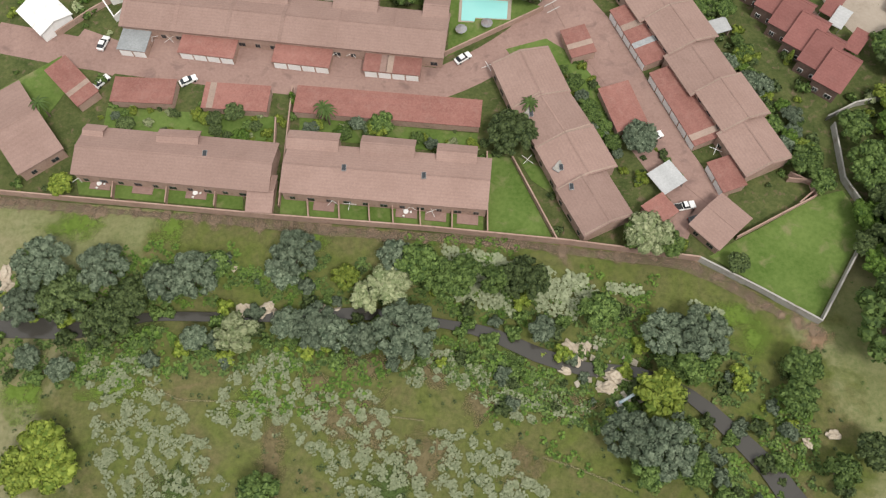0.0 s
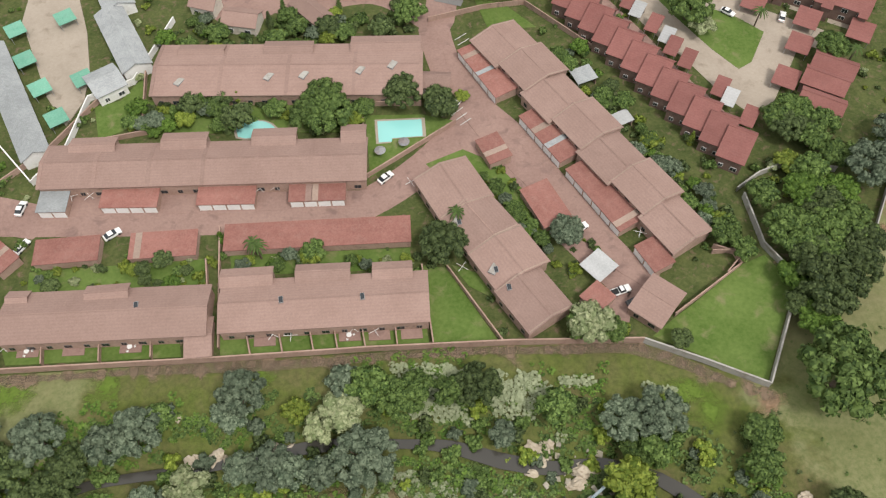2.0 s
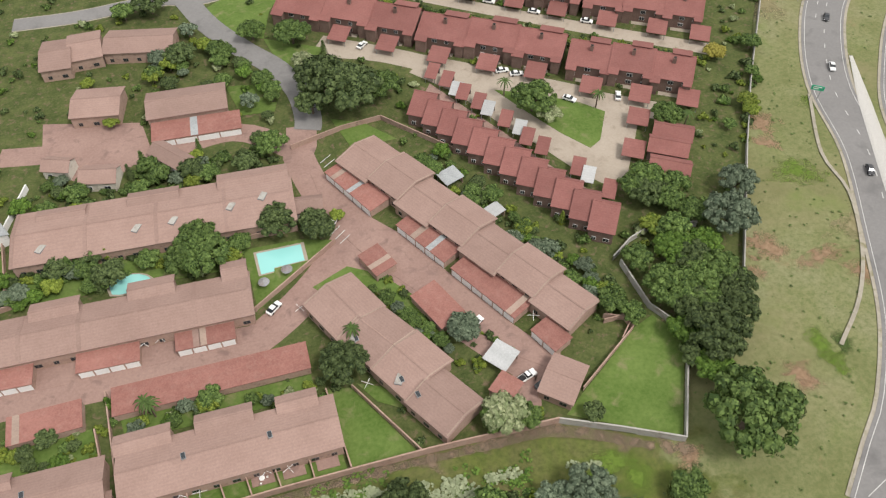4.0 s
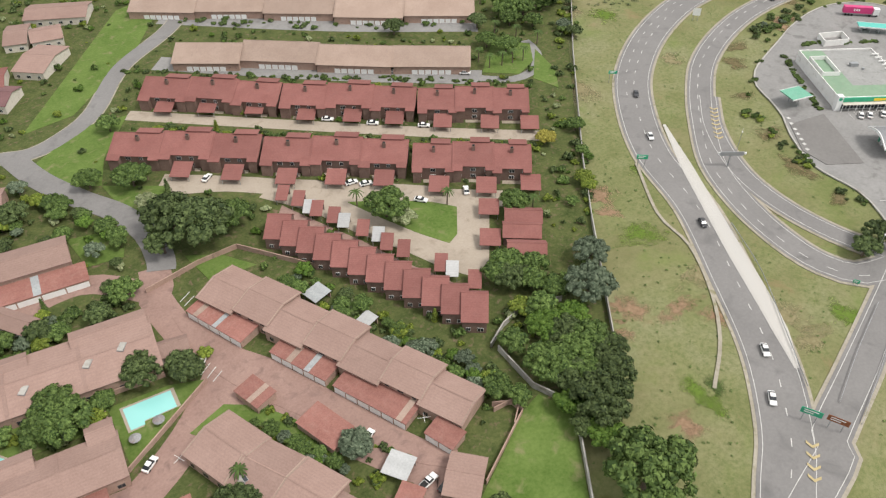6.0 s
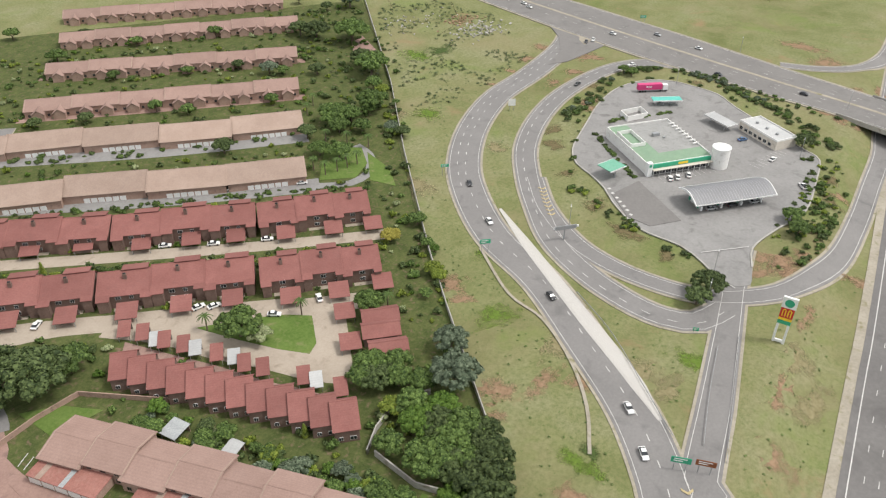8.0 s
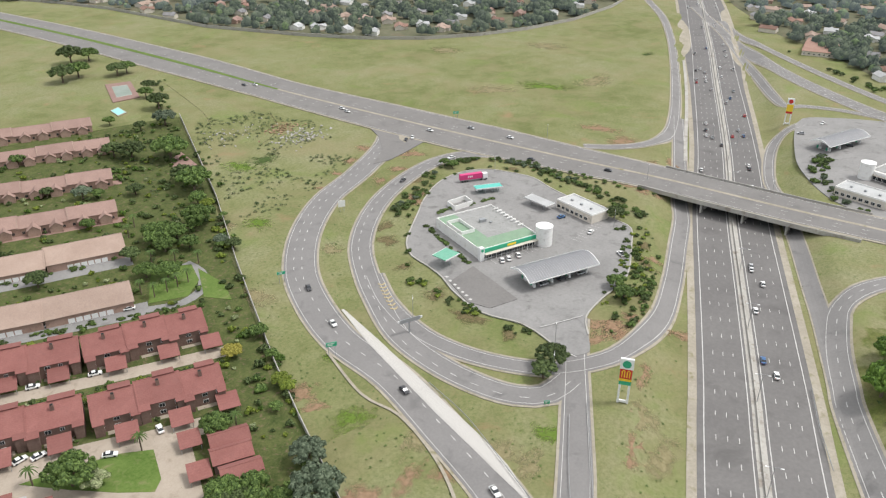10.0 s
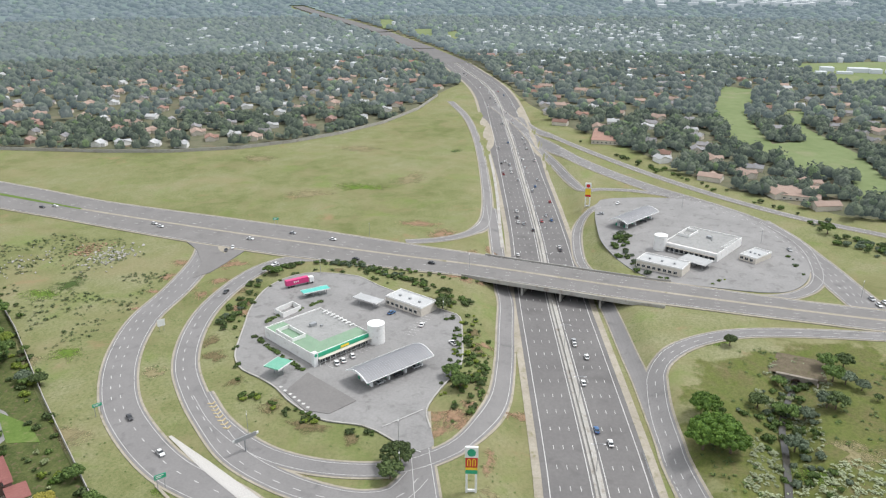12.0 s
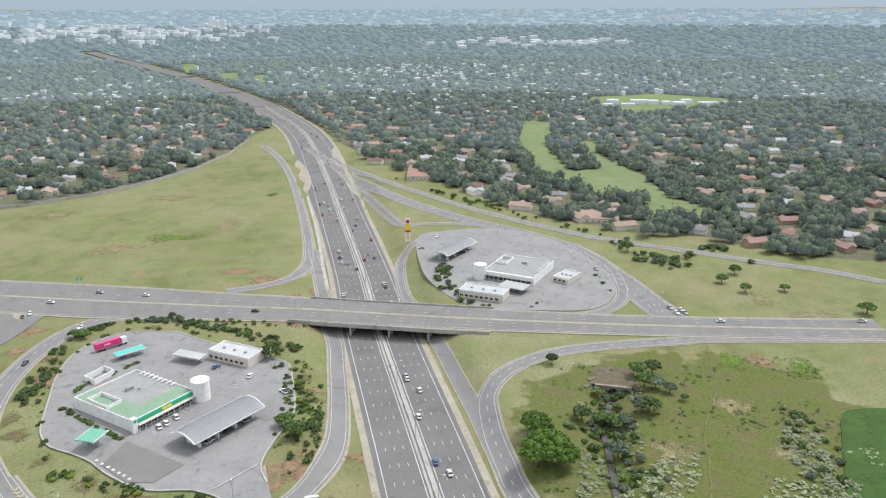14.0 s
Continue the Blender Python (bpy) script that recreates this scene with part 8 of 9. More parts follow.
def blotch(name, label, centre, r, seed, material):
    """A ragged patch of bare earth or rank growth."""
    rnd = random.Random(seed)
    n = 26
    ph = [rnd.uniform(0, 6.28) for _ in range(5)]
    pts = []
    stretch, turn = rnd.uniform(0.45, 0.8), rnd.uniform(0, 3.14)
    for k in range(n):
        a = 6.2832 * k / n
        q = r * (1 + 0.28 * math.sin(2 * a + ph[0]) + 0.2 * math.sin(3 * a + ph[1]) + 0.16 * math.sin(5 * a + ph[2]) + 0.1 * math.sin(9 * a + ph[3]))
        u, v = q * math.cos(a), q * math.sin(a) * stretch
        pts.append((centre[0] + u * math.cos(turn) - v * math.sin(turn), centre[1] + u * math.sin(turn) + v * math.cos(turn)))
    BLOT[0] += 0.0012
    lift = -0.13 + BLOT[0]
    bm = bmesh.new()
    c = bm.verts.new((*centre, float(land(*centre)) + lift))
    ring = [bm.verts.new((x, y, float(land(x, y)) + lift)) for x, y in pts]
    for k in range(n):
        bm.faces.new((c, ring[k], ring[(k + 1) % n]))
    tagged(link_mesh(name, bm, material), label, "ground", kind="structure")


RAG_SOIL = ragged("bare_red_soil_patch", (0.22, 0.14, 0.085), (0.34, 0.235, 0.155))
RAG_EARTH = ragged("trodden_brown_earth", (0.175, 0.125, 0.085), (0.275, 0.205, 0.150))
RAG_BROWN = ragged("dry_brown_grass", (0.115, 0.095, 0.048), (0.190, 0.155, 0.085))
RAG_STRAW = ragged("dry_straw_grass", (0.19, 0.165, 0.085), (0.30, 0.265, 0.155))
RAG_LUSH = ragged("lush_green_grass", (0.085, 0.140, 0.020), (0.150, 0.215, 0.045))
RAG_DARK = ragged("rank_dark_grass", (0.045, 0.075, 0.022), (0.085, 0.120, 0.038))
for k, (c, r) in enumerate(zip([(114.3, 50.1), (159.0, 122.3), (131.9, 88.5), (143.9, 79.4), (120.9, 82.4), (163.4, 129.5), (148.5, 71.8), (184.0, 26.1), (223.4, 30.9), (115.0, 53.9), (159.1, 18.3), (344.5, 212.2), (371.8, 203.1), (287.9, 117.9), (235.3, 52.3), (244.5, 43.9), (419.4, 141.6), (417.1, 124.8), (468.1, 115.8), (449.1, 94.5), (440.3, 35.6), (244.4, 48.3), (415.3, 100.9), (363.8, 215.4), (337.9, 207.8), (326.2, 169.9), (326.2, -157.2), (77.7, 46.3)],
                               (5, 7, 9, 9, 7, 8, 6, 10, 8, 6, 9, 9, 9, 8, 8, 9, 11, 12, 16, 16, 9, 10, 12, 8, 8, 8, 12, 5))):
    blotch("bare_soil", "patch of bare reddish soil in the veld", c, r, k, RAG_SOIL)
for k, (c, r) in enumerate(zip([(200.0, 26.5), (188.5, 16.9), (163.1, 84.7), (198.0, 130.6), (251.1, 234.7), (204.9, 180.5), (165.1, 62.6), (162.9, 50.8), (203.1, 91.4), (520.5, 213.0), (576.6, 148.3), (616.8, 293.8), (672.8, 220.2), (406.2, -194.4), (380.0, -213.8), (284.0, -129.8), (251.0, -91.1), (249.3, -137.4), (252.5, 176.1), (208.3, 149.3)],
                               (10, 12, 12, 8, 12, 12, 10, 9, 9, 22, 26, 20, 24, 14, 16, 14, 14, 14, 9, 9))):
    blotch("dry_grass", "patch of dry straw-coloured grass", c, r, k + 50, RAG_STRAW)
for k, (c, r) in enumerate(zip([(124.1, 56.4), (186.7, 129.0), (314.3, 275.0), (261.5, 222.2), (158.6, 107.2), (125.1, 52.6), (179.0, 49.6), (547.2, 182.2), (594.8, 64.1), (236.6, -80.6), (326.6, -146.6), (319.5, -175.5), (330.0, -54.1), (-61.8, 76.1), (-81.1, 77.3), (-39.4, 34.6), (64.7, 46.6), (62.0, 51.7), (-68.9, 38.8), (-88.9, 39.3), (-28.3, 72.5), (46.9, 28.3)],
                               (8, 9, 14, 12, 10, 7, 10, 24, 18, 14, 14, 14, 10, 9, 9, 8, 8, 9, 9, 10, 6, 6))):
    blotch("lush_grass", "patch of lush bright green grass", c, r, k + 90, RAG_LUSH)
for k, (c, r) in enumerate(zip([(248.1, -171.0), (687.2, 93.4), (680.0, 132.4), (129.9, 55.4), (329.2, 270.9), (71.8, 40.4), (72.9, 34.4), (-65.7, 51.6), (-53.1, 50.0), (13.4, 43.5), (-10.4, 18.4), (-54.9, 19.4)], (24, 12, 9, 5, 14, 6, 7, 7, 7, 6, 9, 9))):
    blotch("rank_growth", "patch of dark rank grass", c, r, k + 130, RAG_DARK)
for k, (c, r) in enumerate(zip([(370.5, 230.0), (350.2, 227.1), (330.2, 223.6), (308.8, 218.5), (376.2, 198.9), (350.1, 196.1), (330.1, 195.4), (316.4, 164.8), (301.9, 156.4), (321.9, 170.6), (259.6, 22.5), (258.2, 31.1), (378.9, 59.4), (378.9, 66.7), (383.0, 73.3), (436.2, 62.2), (421.1, 69.9), (243.2, 54.2), (244.7, 47.4), (255.7, 42.8), (307.8, 46.2)],
                               (9, 8, 7, 6, 9, 8, 7, 9, 8, 7, 6, 6, 8, 8, 8, 9, 9, 7, 8, 8, 7))):
    blotch("bare_soil", "eroded ochre earth bank beside the road", c, r, k + 300, RAG_SOIL)
wall_foot = curve([(-109.6, 84.2), (-101.6, 83.3), (-69.9, 79.5), (-37.4, 75.8), (-4.2, 71.9), (27.1, 68.0), (55.3, 63.4), (63.1, 58.0), (71.7, 51.8), (78.3, 48.4)], 3.4)[0]
tagged(ribbon("earth_strip", [tuple(q) for q in wall_foot[::3]], [1.0 + 0.5 * math.sin(k * 1.3) for k in range(len(wall_foot[::3]))], [1.1 + 0.6 * math.sin(k * 0.9 + 1) for k in range(len(wall_foot[::3]))], -0.09, WALLFOOT, skirt=0.02, cols=3), "trodden brown earth strip along the wall", "path", kind="structure")
for k, c in enumerate(wall_foot):
    blotch("bare_soil", "strip of bare red earth outside the wall", (float(c[0]), float(c[1])), 3.0 + 0.9 * math.sin(k * 1.7), 200 + k, RAG_EARTH)


for k, c in enumerate([(-15.2, 43.6), (-21.9, 31.9), (6.9, 33.6), (-14.2, 29.8), (-35.3, 25.5), (-3.4, 42.1), (24.4, 33.5), (-5.0, 24.0), (-28.0, 40.0), (14.0, 22.0)]):
    blotch("dry_brown_grass", "patch of dry brownish grass above the stream", c, 8.0 + 2.0 * math.sin(k * 2.1), k + 400, RAG_BROWN)


for k, c in enumerate([(285.0, 167.0), (272.0, 157.0), (252.0, 139.0), (238.0, 118.0), (228.0, 98.0), (224.0, 80.0), (300.0, 48.0), (275.0, 45.0), (318.0, 52.0), (350.0, 80.0), (340.0, 177.0), (378.0, 140.0)]):
    blotch("dry_brown_grass", "patch of dry brownish grass on the station bank", c, 8.0 + 2.0 * math.sin(k * 2.1), k + 430, RAG_BROWN)


def rubble(name, label, centre, spread, count, seed, mats):
    rnd = random.Random(seed)
    bm = bmesh.new()
    for _k in range(count):
        x, y = centre[0] + rnd.gauss(0, spread), centre[1] + rnd.gauss(0, spread * 0.6)
        s = rnd.uniform(0.3, 1.3)
        bmesh.ops.create_cube(bm, size=s, matrix=Matrix.Translation((x, y, float(land(x, y)) + s * 0.1)) @ Euler((rnd.uniform(-.5, .5), rnd.uniform(-.5, .5), rnd.uniform(0, 3))).to_matrix().to_4x4() @ Matrix.Diagonal((1, rnd.uniform(0.5, 1.4), rnd.uniform(0.2, 0.6), 1)))
    tagged(link_mesh(name, bm, mats), label, "rubble", kind="stuff")


rubble("rubble", "pale dumped builders' rubble on the veld", (372.2, 274.8), 9, 170, 1, CONCRETE)
rubble("rubble", "dumped brown rubble and soil heaps", (378.1, 293.6), 7, 120, 2, SOIL)
rubble("rubble", "pale litter on the veld", (356.0, 319.1), 14, 60, 3, CONCRETE)
rubble("rubble", "loose stones along the stream", (34.6, 40.0), 5, 60, 4, VERGE)


# ---- culvert ----
BANKSOIL = surface("dark_bank_soil", (0.085, 0.070, 0.046), (0.165, 0.135, 0.092), 0.3, 1.3, 0.95, stain=(0.10, 0.11, 0.045))
OLDSTONE = surface("dark_old_concrete", (0.19, 0.165, 0.135), (0.30, 0.27, 0.225), 0.3, 1.5, 0.95, stain=(0.12, 0.10, 0.08))


def culvert(p):
    x, y = p
    c = thing("culvert", "old concrete culvert headwall with three arched openings", "culvert", x, y, -4.3, facing(x, y) + math.pi / 2)
    bm = bmesh.new()
    n, rad, top, edge = 10, 2.1, 3.9, 7.8
    for yy in (0.0, 1.0):
        for mid in (-5.2, 0.0, 5.2):
            ring = [(mid - rad, -1.0)] + [(mid - rad * math.cos(math.pi * k / n), 1.1 + rad * math.sin(math.pi * k / n)) for k in range(n + 1)] + [(mid + rad, -1.0)]
            low = [bm.verts.new((u, yy, v)) for u, v in ring]
            high = [bm.verts.new((u, yy, top)) for u, v in ring]
            for k in range(1, len(ring) - 2):
                bm.faces.new((low[k], low[k + 1], high[k + 1], high[k]))
        for x0, x1 in ((-edge, -5.2 - rad), (-5.2 + rad, -rad), (rad, 5.2 - rad), (5.2 + rad, edge)):
            bm.faces.new([bm.verts.new(q) for q in ((x0, yy, -1), (x1, yy, -1), (x1, yy, top), (x0, yy, top))])
    part("headwall", bm, OLDSTONE, c)
    for mid in (-5.2, 0.0, 5.2):
        bm = bmesh.new()
        rows = [[bm.verts.new((mid - rad * math.cos(math.pi * k / n), yy, 1.1 + rad * math.sin(math.pi * k / n))) for k in range(n + 1)] for yy in (0.0, 2.4)]
        for k in range(n):
            bm.faces.new((rows[0][k], rows[1][k], rows[1][k + 1], rows[0][k + 1]))
        for k in (0, n):
            u = mid - rad * math.cos(math.pi * k / n)
            bm.faces.new([bm.verts.new(q) for q in ((u, 0, -1), (u, 2.4, -1), (u, 2.4, 1.1), (u, 0, 1.1))])
        # dark end face stands in for the unlit depth of the barrel
        bm.faces.new([bm.verts.new(q) for q in ((mid - rad, 2.4, -1), (mid + rad, 2.4, -1), (mid + rad, 2.4, 3.4), (mid - rad, 2.4, 3.4))])
        part("barrel", bm, DARKBRICK, c, "dark arched barrel")
    bm = bmesh.new()
    rows = []
    for i in range(13):
        y_ = 1.1 + i * 1.5
        rows.append([bm.verts.new((u, y_, 3.85 - 0.05 * (abs(u) > 8) * (abs(u) - 8) ** 2 + 0.28 * noise.noise(Vector((u * 0.4, y_ * 0.4, 3))) + 0.03 * y_)) for u in range(-15, 16, 2)])
    for p_, q_ in zip(rows[:-1], rows[1:]):
        for k in range(len(p_) - 1):
            bm.faces.new((p_[k], p_[k + 1], q_[k + 1], q_[k]))
    part("earth_bank", bm, BANKSOIL, c, "dark bare earth bank")
    part("capping", boxed(-edge - 0.2, -0.2, top, edge + 0.2, 1.2, top + 0.35), OLDSTONE, c)
    for s_ in (-1, 1):
        part("wing_wall", boxed(min(s_ * edge, s_ * (edge + 0.6)), -4.0, -1, max(s_ * edge, s_ * (edge + 0.6)), -0.01, 3.2), OLDSTONE, c)


culvert((304.0, -84.0))
blotch("bare_bank", "dark bare earth bank above the culvert", (314.0, -87.0), 12.0, 501, RAG_BROWN)


# ---- palms, clothes lines, skylights ----
def palm(p, high=6.0, r=2.6):
    x, y = p
    t = thing("palm_tree", "palm with arching green fronds", "tree", x, y, float(land(x, y)), tree_rnd.uniform(0, 6), "palms")
    part("trunk", cylinder(0, 0, -0.3, high, 0.25, 8, 0.18), BARK, t)
    for k in range(13):
        a = k * 2.4
        bm = bmesh.new()
        prev = None
        for j in range(7):
            u = j / 6
            q = Vector((math.cos(a) * r * u, math.sin(a) * r * u, high + 0.9 * math.sin(u * 2.3) - 1.3 * u * u * (1 + 0.3 * (k % 3))))
            wv = Vector((-math.sin(a), math.cos(a), 0)) * 0.38 * (1 - u) ** 0.6 * (0.4 + u)
            cur = [bm.verts.new(q + wv - Vector((0, 0, 0.15))), bm.verts.new(q), bm.verts.new(q - wv - Vector((0, 0, 0.15)))]
            if prev:
                bm.faces.new((prev[0], prev[1], cur[1], cur[0]))
                bm.faces.new((prev[1], prev[2], cur[2], cur[1]))
            prev = cur
        part("frond", bm, LEAF_MID, t)


for p in [(119.4, 155.5), (139.2, 136.5), (95.6, 172.3), (-9.6, 139.7), (-1.6, 138.5), (21.1, 103.1), (-27.3, 103.1), (-15.2, 283.5), (-6.1, 285.1), (202.1, 219.2), (207.9, 237.5), (221.9, 264.9), (231.2, 270.8), (216.5, 219.4), (212.6, 228.7), (192.4, 214.2), (197.4, 213.4), (202.2, 212.3), (187.2, 215.9), (186.7, 222.5), (-94.2, 106.2), (-26.4, 102.0)]:
    palm(p)


def clothes_line(p):
    x, y = p
    t = thing("rotary_clothes_line", "white rotary clothes line on a lawn", "clothes line", x, y, 0.1, tree_rnd.uniform(0, 1.5), "clothes lines")
    part("pole", cylinder(0, 0, -0.2, 1.9, 0.04, 8), METAL, t)
    for k in range(4):
        o = part("arm", boxed(0.03, -0.04, 1.8, 1.6, 0.04, 1.88), WHITEPAINT, t)
        o.rotation_euler = (0, 0, k * math.pi / 2)


for p in [(-25.3, 121.6), (-21.4, 121.5), (-83.5, 88.0), (-24.8, 80.7), (-20.9, 79.7), (-2.3, 77.5), (-7.1, 78.8), (12.0, 116.8), (20.0, 90.2), (63.8, 91.8), (-71.8, 127.8), (-67.2, 127.2)]:
    clothes_line(p)


def shade_umbrella(p):
    x, y = p
    t = thing("parasol", "grey thatched pool parasol", "parasol", x, y, 0.1, 0, "pool parasols")
    part("pole", cylinder(0, 0, -0.2, 2.4, 0.06, 8), METAL, t)
    part("canopy", cylinder(0, 0, 1.9, 2.7, 1.5, 12, 0.1), SLATEROOF, t)


for p in [(5.8, 128.2), (12.3, 129.9)]:
    shade_umbrella(p)


def skylight(p, z, yaw, w=1.7, d=2.9, pane=CONCRETE, label="pale roof skylight on a tan roof"):
    s = thing("skylight", label, "skylight", p[0], p[1], z, yaw, "roof skylights")
    f = part("frame", boxed(-w / 2, -d / 2, -0.5, w / 2, d / 2, 0.12), METAL, s)
    part("pane", boxed(-w / 2 + 0.08, -d / 2 + 0.08, 0.12, w / 2 - 0.08, d / 2 - 0.08, 0.17), pane, f)


for p in [(-44.3, 158.8), (-20.4, 156.0), (-11.0, 154.8), (4.2, 153.5), (13.0, 153.5), (26.6, 86.4), (20.7, 100.8)]:
    skylight(p, roof_at(*p) + 0.05, row)
for p in [(-21.8, 86.6), (-3.9, 84.2), (-53.6, 91.3), (21.2, 100.5), (27.0, 86.1), (28.9, 81.0)]:
    skylight(p, roof_at(*p) + 0.05, 0.0, 1.0, 1.6, DARKPANE, "dark roof skylight on a tan roof")

# ---- further houses ----
for p, q, s in (((-35.0, 93.1), (-23.9, 91.9), (-23.8, 96.1)), ((-18.1, 91.2), (-6.5, 89.7), (-6.2, 93.9)), ((-0.7, 88.9), (7.6, 87.9), (8.0, 91.8)),
                ((-82.4, 96.9), (-78.3, 96.3), (-78.6, 99.7)), ((-65.0, 94.5), (-56.1, 93.7), (-56.3, 97.6)),
                ((-71.6, 138.4), (-60.9, 136.9), (-61.0, 142.2)), ((-48.7, 135.5), (-38.0, 134.0), (-37.9, 139.6)), ((-25.9, 132.8), (-15.5, 131.3), (-15.1, 136.8)),
                ((-3.4, 130.0), (2.2, 129.2), (2.9, 134.6)), ((-44.3, 167.7), (-32.7, 165.6), (-32.5, 170.8)), ((-21.1, 164.3), (-8.5, 162.1), (-8.0, 167.7)),
                ((2.7, 160.9), (21.1, 157.9), (22.1, 164.3))):
    house(p, q, s, eave=5.2, rise=0.9, label="raised tan-roofed bay behind the terrace", group="raised terrace bays", windows=False)
house((-43.7, 78.2), (-38.5, 77.8), (-38.6, 86.7), eave=3.0, rise=1.0, label="small tan-roofed brick wing", group="raised terrace bays", windows=False)
WHITEC = "white walled houses"
for p, q, s_ in (((-100.3, 182.7), (-84.0, 139.8), (-77.9, 143.0)), ((-68.6, 191.2), (-59.8, 166.6), (-53.1, 171.1)), ((-72.9, 214.3), (-66.0, 192.6), (-58.0, 196.0)), ((-66.3, 158.6), (-59.0, 162.2), (-62.7, 170.7))):
    house(p, q, s_, eave=4.0, roof=GREYROOF, wall=WHITEWALL, label="white house with grey tiled roof", group=WHITEC)
house((-106.1, 135.7), (-99.0, 128.4), (-92.3, 133.9), eave=3.6, rise=1.2, roof=WHITEWALL, wall=WHITEWALL, label="white house with white painted roof", group=WHITEC, storeys=1)
COURT = [(-89.7, 214.6), (-76.9, 212.2), (-72.1, 188.7), (-70.4, 172.2), (-71.3, 161.6), (-75.5, 153.1), (-81.4, 164.6), (-86.7, 182.0), (-91.3, 197.1)]
tagged(patch("courtyard", COURT, 0.05, TANPAVE), "pale tan paved court", "courtyard", kind="structure")
for p in [(-77.8, 193.6), (-91.5, 190.9), (-87.6, 178.0), (-82.4, 166.1), (-77.1, 154.2), (-71.2, 167.6)]:
    p = Vector(p)
    v, n2 = Vector((0.9, 0.43)), Vector((-0.43, 0.9))
    garage(tuple(p - v * 2.4 - n2 * 2.4), tuple(p + v * 2.4 - n2 * 2.4), tuple(p + v * 2.4 + n2 * 2.4), roof=GREENSHEET, label="carport with green sheet roof", open_front=True, wall=WHITEWALL)
for pts in ([(-92.3, 149.4), (-82.2, 134.4), (-74.5, 144.1), (-69.7, 161.3)], [(-69.7, 161.3), (-57.7, 165.5), (-46.9, 188.7)]):
    wall_line(pts, 1.9, 0.25, WHITEWALL, "white plastered garden wall")
for p, q, s, r_ in (((45.8, 367.2), (68.9, 354.7), (73.8, 369.8), TANROOF), ((32.5, 347.7), (40.8, 344.6), (45.1, 362.9), TANROOF), ((42.7, 343.2), (54.7, 340.5), (62.1, 352.8), TANROOF), ((29.6, 323.4), (39.0, 314.6), (49.5, 334.9), TANROOF),
                    ((-1.3, 315.4), (20.3, 297.9), (22.9, 313.9), MAROONROOF), ((-17.9, 299.5), (-6.8, 295.2), (-4.9, 312.7), MAROONROOF), ((10.6, 313.5), (22.8, 309.5), (26.6, 328.4), REDROOF),
                    ((-12.7, 186.4), (-6.1, 176.1), (-3.7, 183.2), TANROOF), ((-41.9, 191.1), (-35.2, 187.7), (-34.7, 193.7), TANROOF), ((-32.7, 181.5), (-23.5, 178.1), (-23.0, 185.3), TANROOF),
                    ((19.5, 146.7), (26.8, 144.9), (26.8, 150.5), TANROOF), ((575.7, -123.2), (569.4, -152.4), (604.5, -158.9), PALEROOF), ((736.6, 12.0), (735.1, -23.5), (791.9, -25.3), ORANGEROOF)):
    house(p, q, s, eave=3.8, rise=1.8, roof=r_, wall=PLASTER, label="plastered house with tiled roof in a garden", group="neighbouring houses", storeys=1)


# ---- garden growth between the terraces ----
ESTATE = [(-146.6, 90.2), (-37.6, 77.8), (27.3, 70.0), (56.2, 65.2), (71.3, 72.9), (90.3, 96.0), (112.6, 76.5), (148.8, 123.6), (194.0, 178.5), (251.8, 244.6), (277.4, 268.6), (365.0, 376.2)] + [(-60.0, 520.0), (-230.0, 480.0), (-230.0, 120.0)]
PAVED = [(c, w) for c, w in (([(-113.2, 130.7), (-87.4, 124.4), (-60.7, 119.5), (-32.9, 115.0), (-6.4, 112.5), (3.7, 114.9), (16.2, 122.3), (26.4, 131.2), (32.1, 138.3), (29.2, 148.9), (27.8, 159.9), (27.5, 171.3), (29.6, 175.2), (32.1, 183.8)], 6.2), ([(25.2, 133.3), (33.1, 126.4), (41.6, 109.7), (49.6, 95.1), (56.2, 83.0), (61.9, 76.9)], 6.6),
                             ([(28.8, 172.8), (12.9, 189.3), (-12.2, 189.6), (-33.0, 198.9), (-53.9, 205.6)], 6), ([(55.8, 270.1), (99.4, 229.6), (138.2, 194.2), (171.9, 165.6)], 4.2), ([(50.1, 223.2), (74.2, 202.6), (94.6, 181.9), (117.4, 162.5), (135.9, 147.0)], 5.5), ([(75.8, 197.6), (85.6, 181.2), (91.8, 163.8), (98.6, 148.6), (104.4, 133.4), (109.1, 125.8)], 5.5),
                             ([(128.6, 153.3), (119.6, 142.1), (106.4, 126.4)], 6.2), ([(79.7, 301.6), (134.8, 249.4), (180.0, 212.0)], 6.5), ([(96.6, 340.0), (155.0, 287.1), (206.7, 247.8)], 6), (PUBLIC, 6), ([(13.4, 267.1), (17.7, 248.4), (25.1, 230.5), (32.8, 215.3), (36.4, 199.8), (35.1, 186.2), (33.3, 181.5)], 6.5))]


def built_over(x, y, m):
    for ax, ay, yaw, w, d in FOOT:
        dx, dy = x - ax, y - ay
        if dx * dx + dy * dy > 6400:
            continue
        u, v = dx * math.cos(yaw) + dy * math.sin(yaw), -dx * math.sin(yaw) + dy * math.cos(yaw)
        if -m < u < w + m and -m < v < d + m:
            return True
    return False


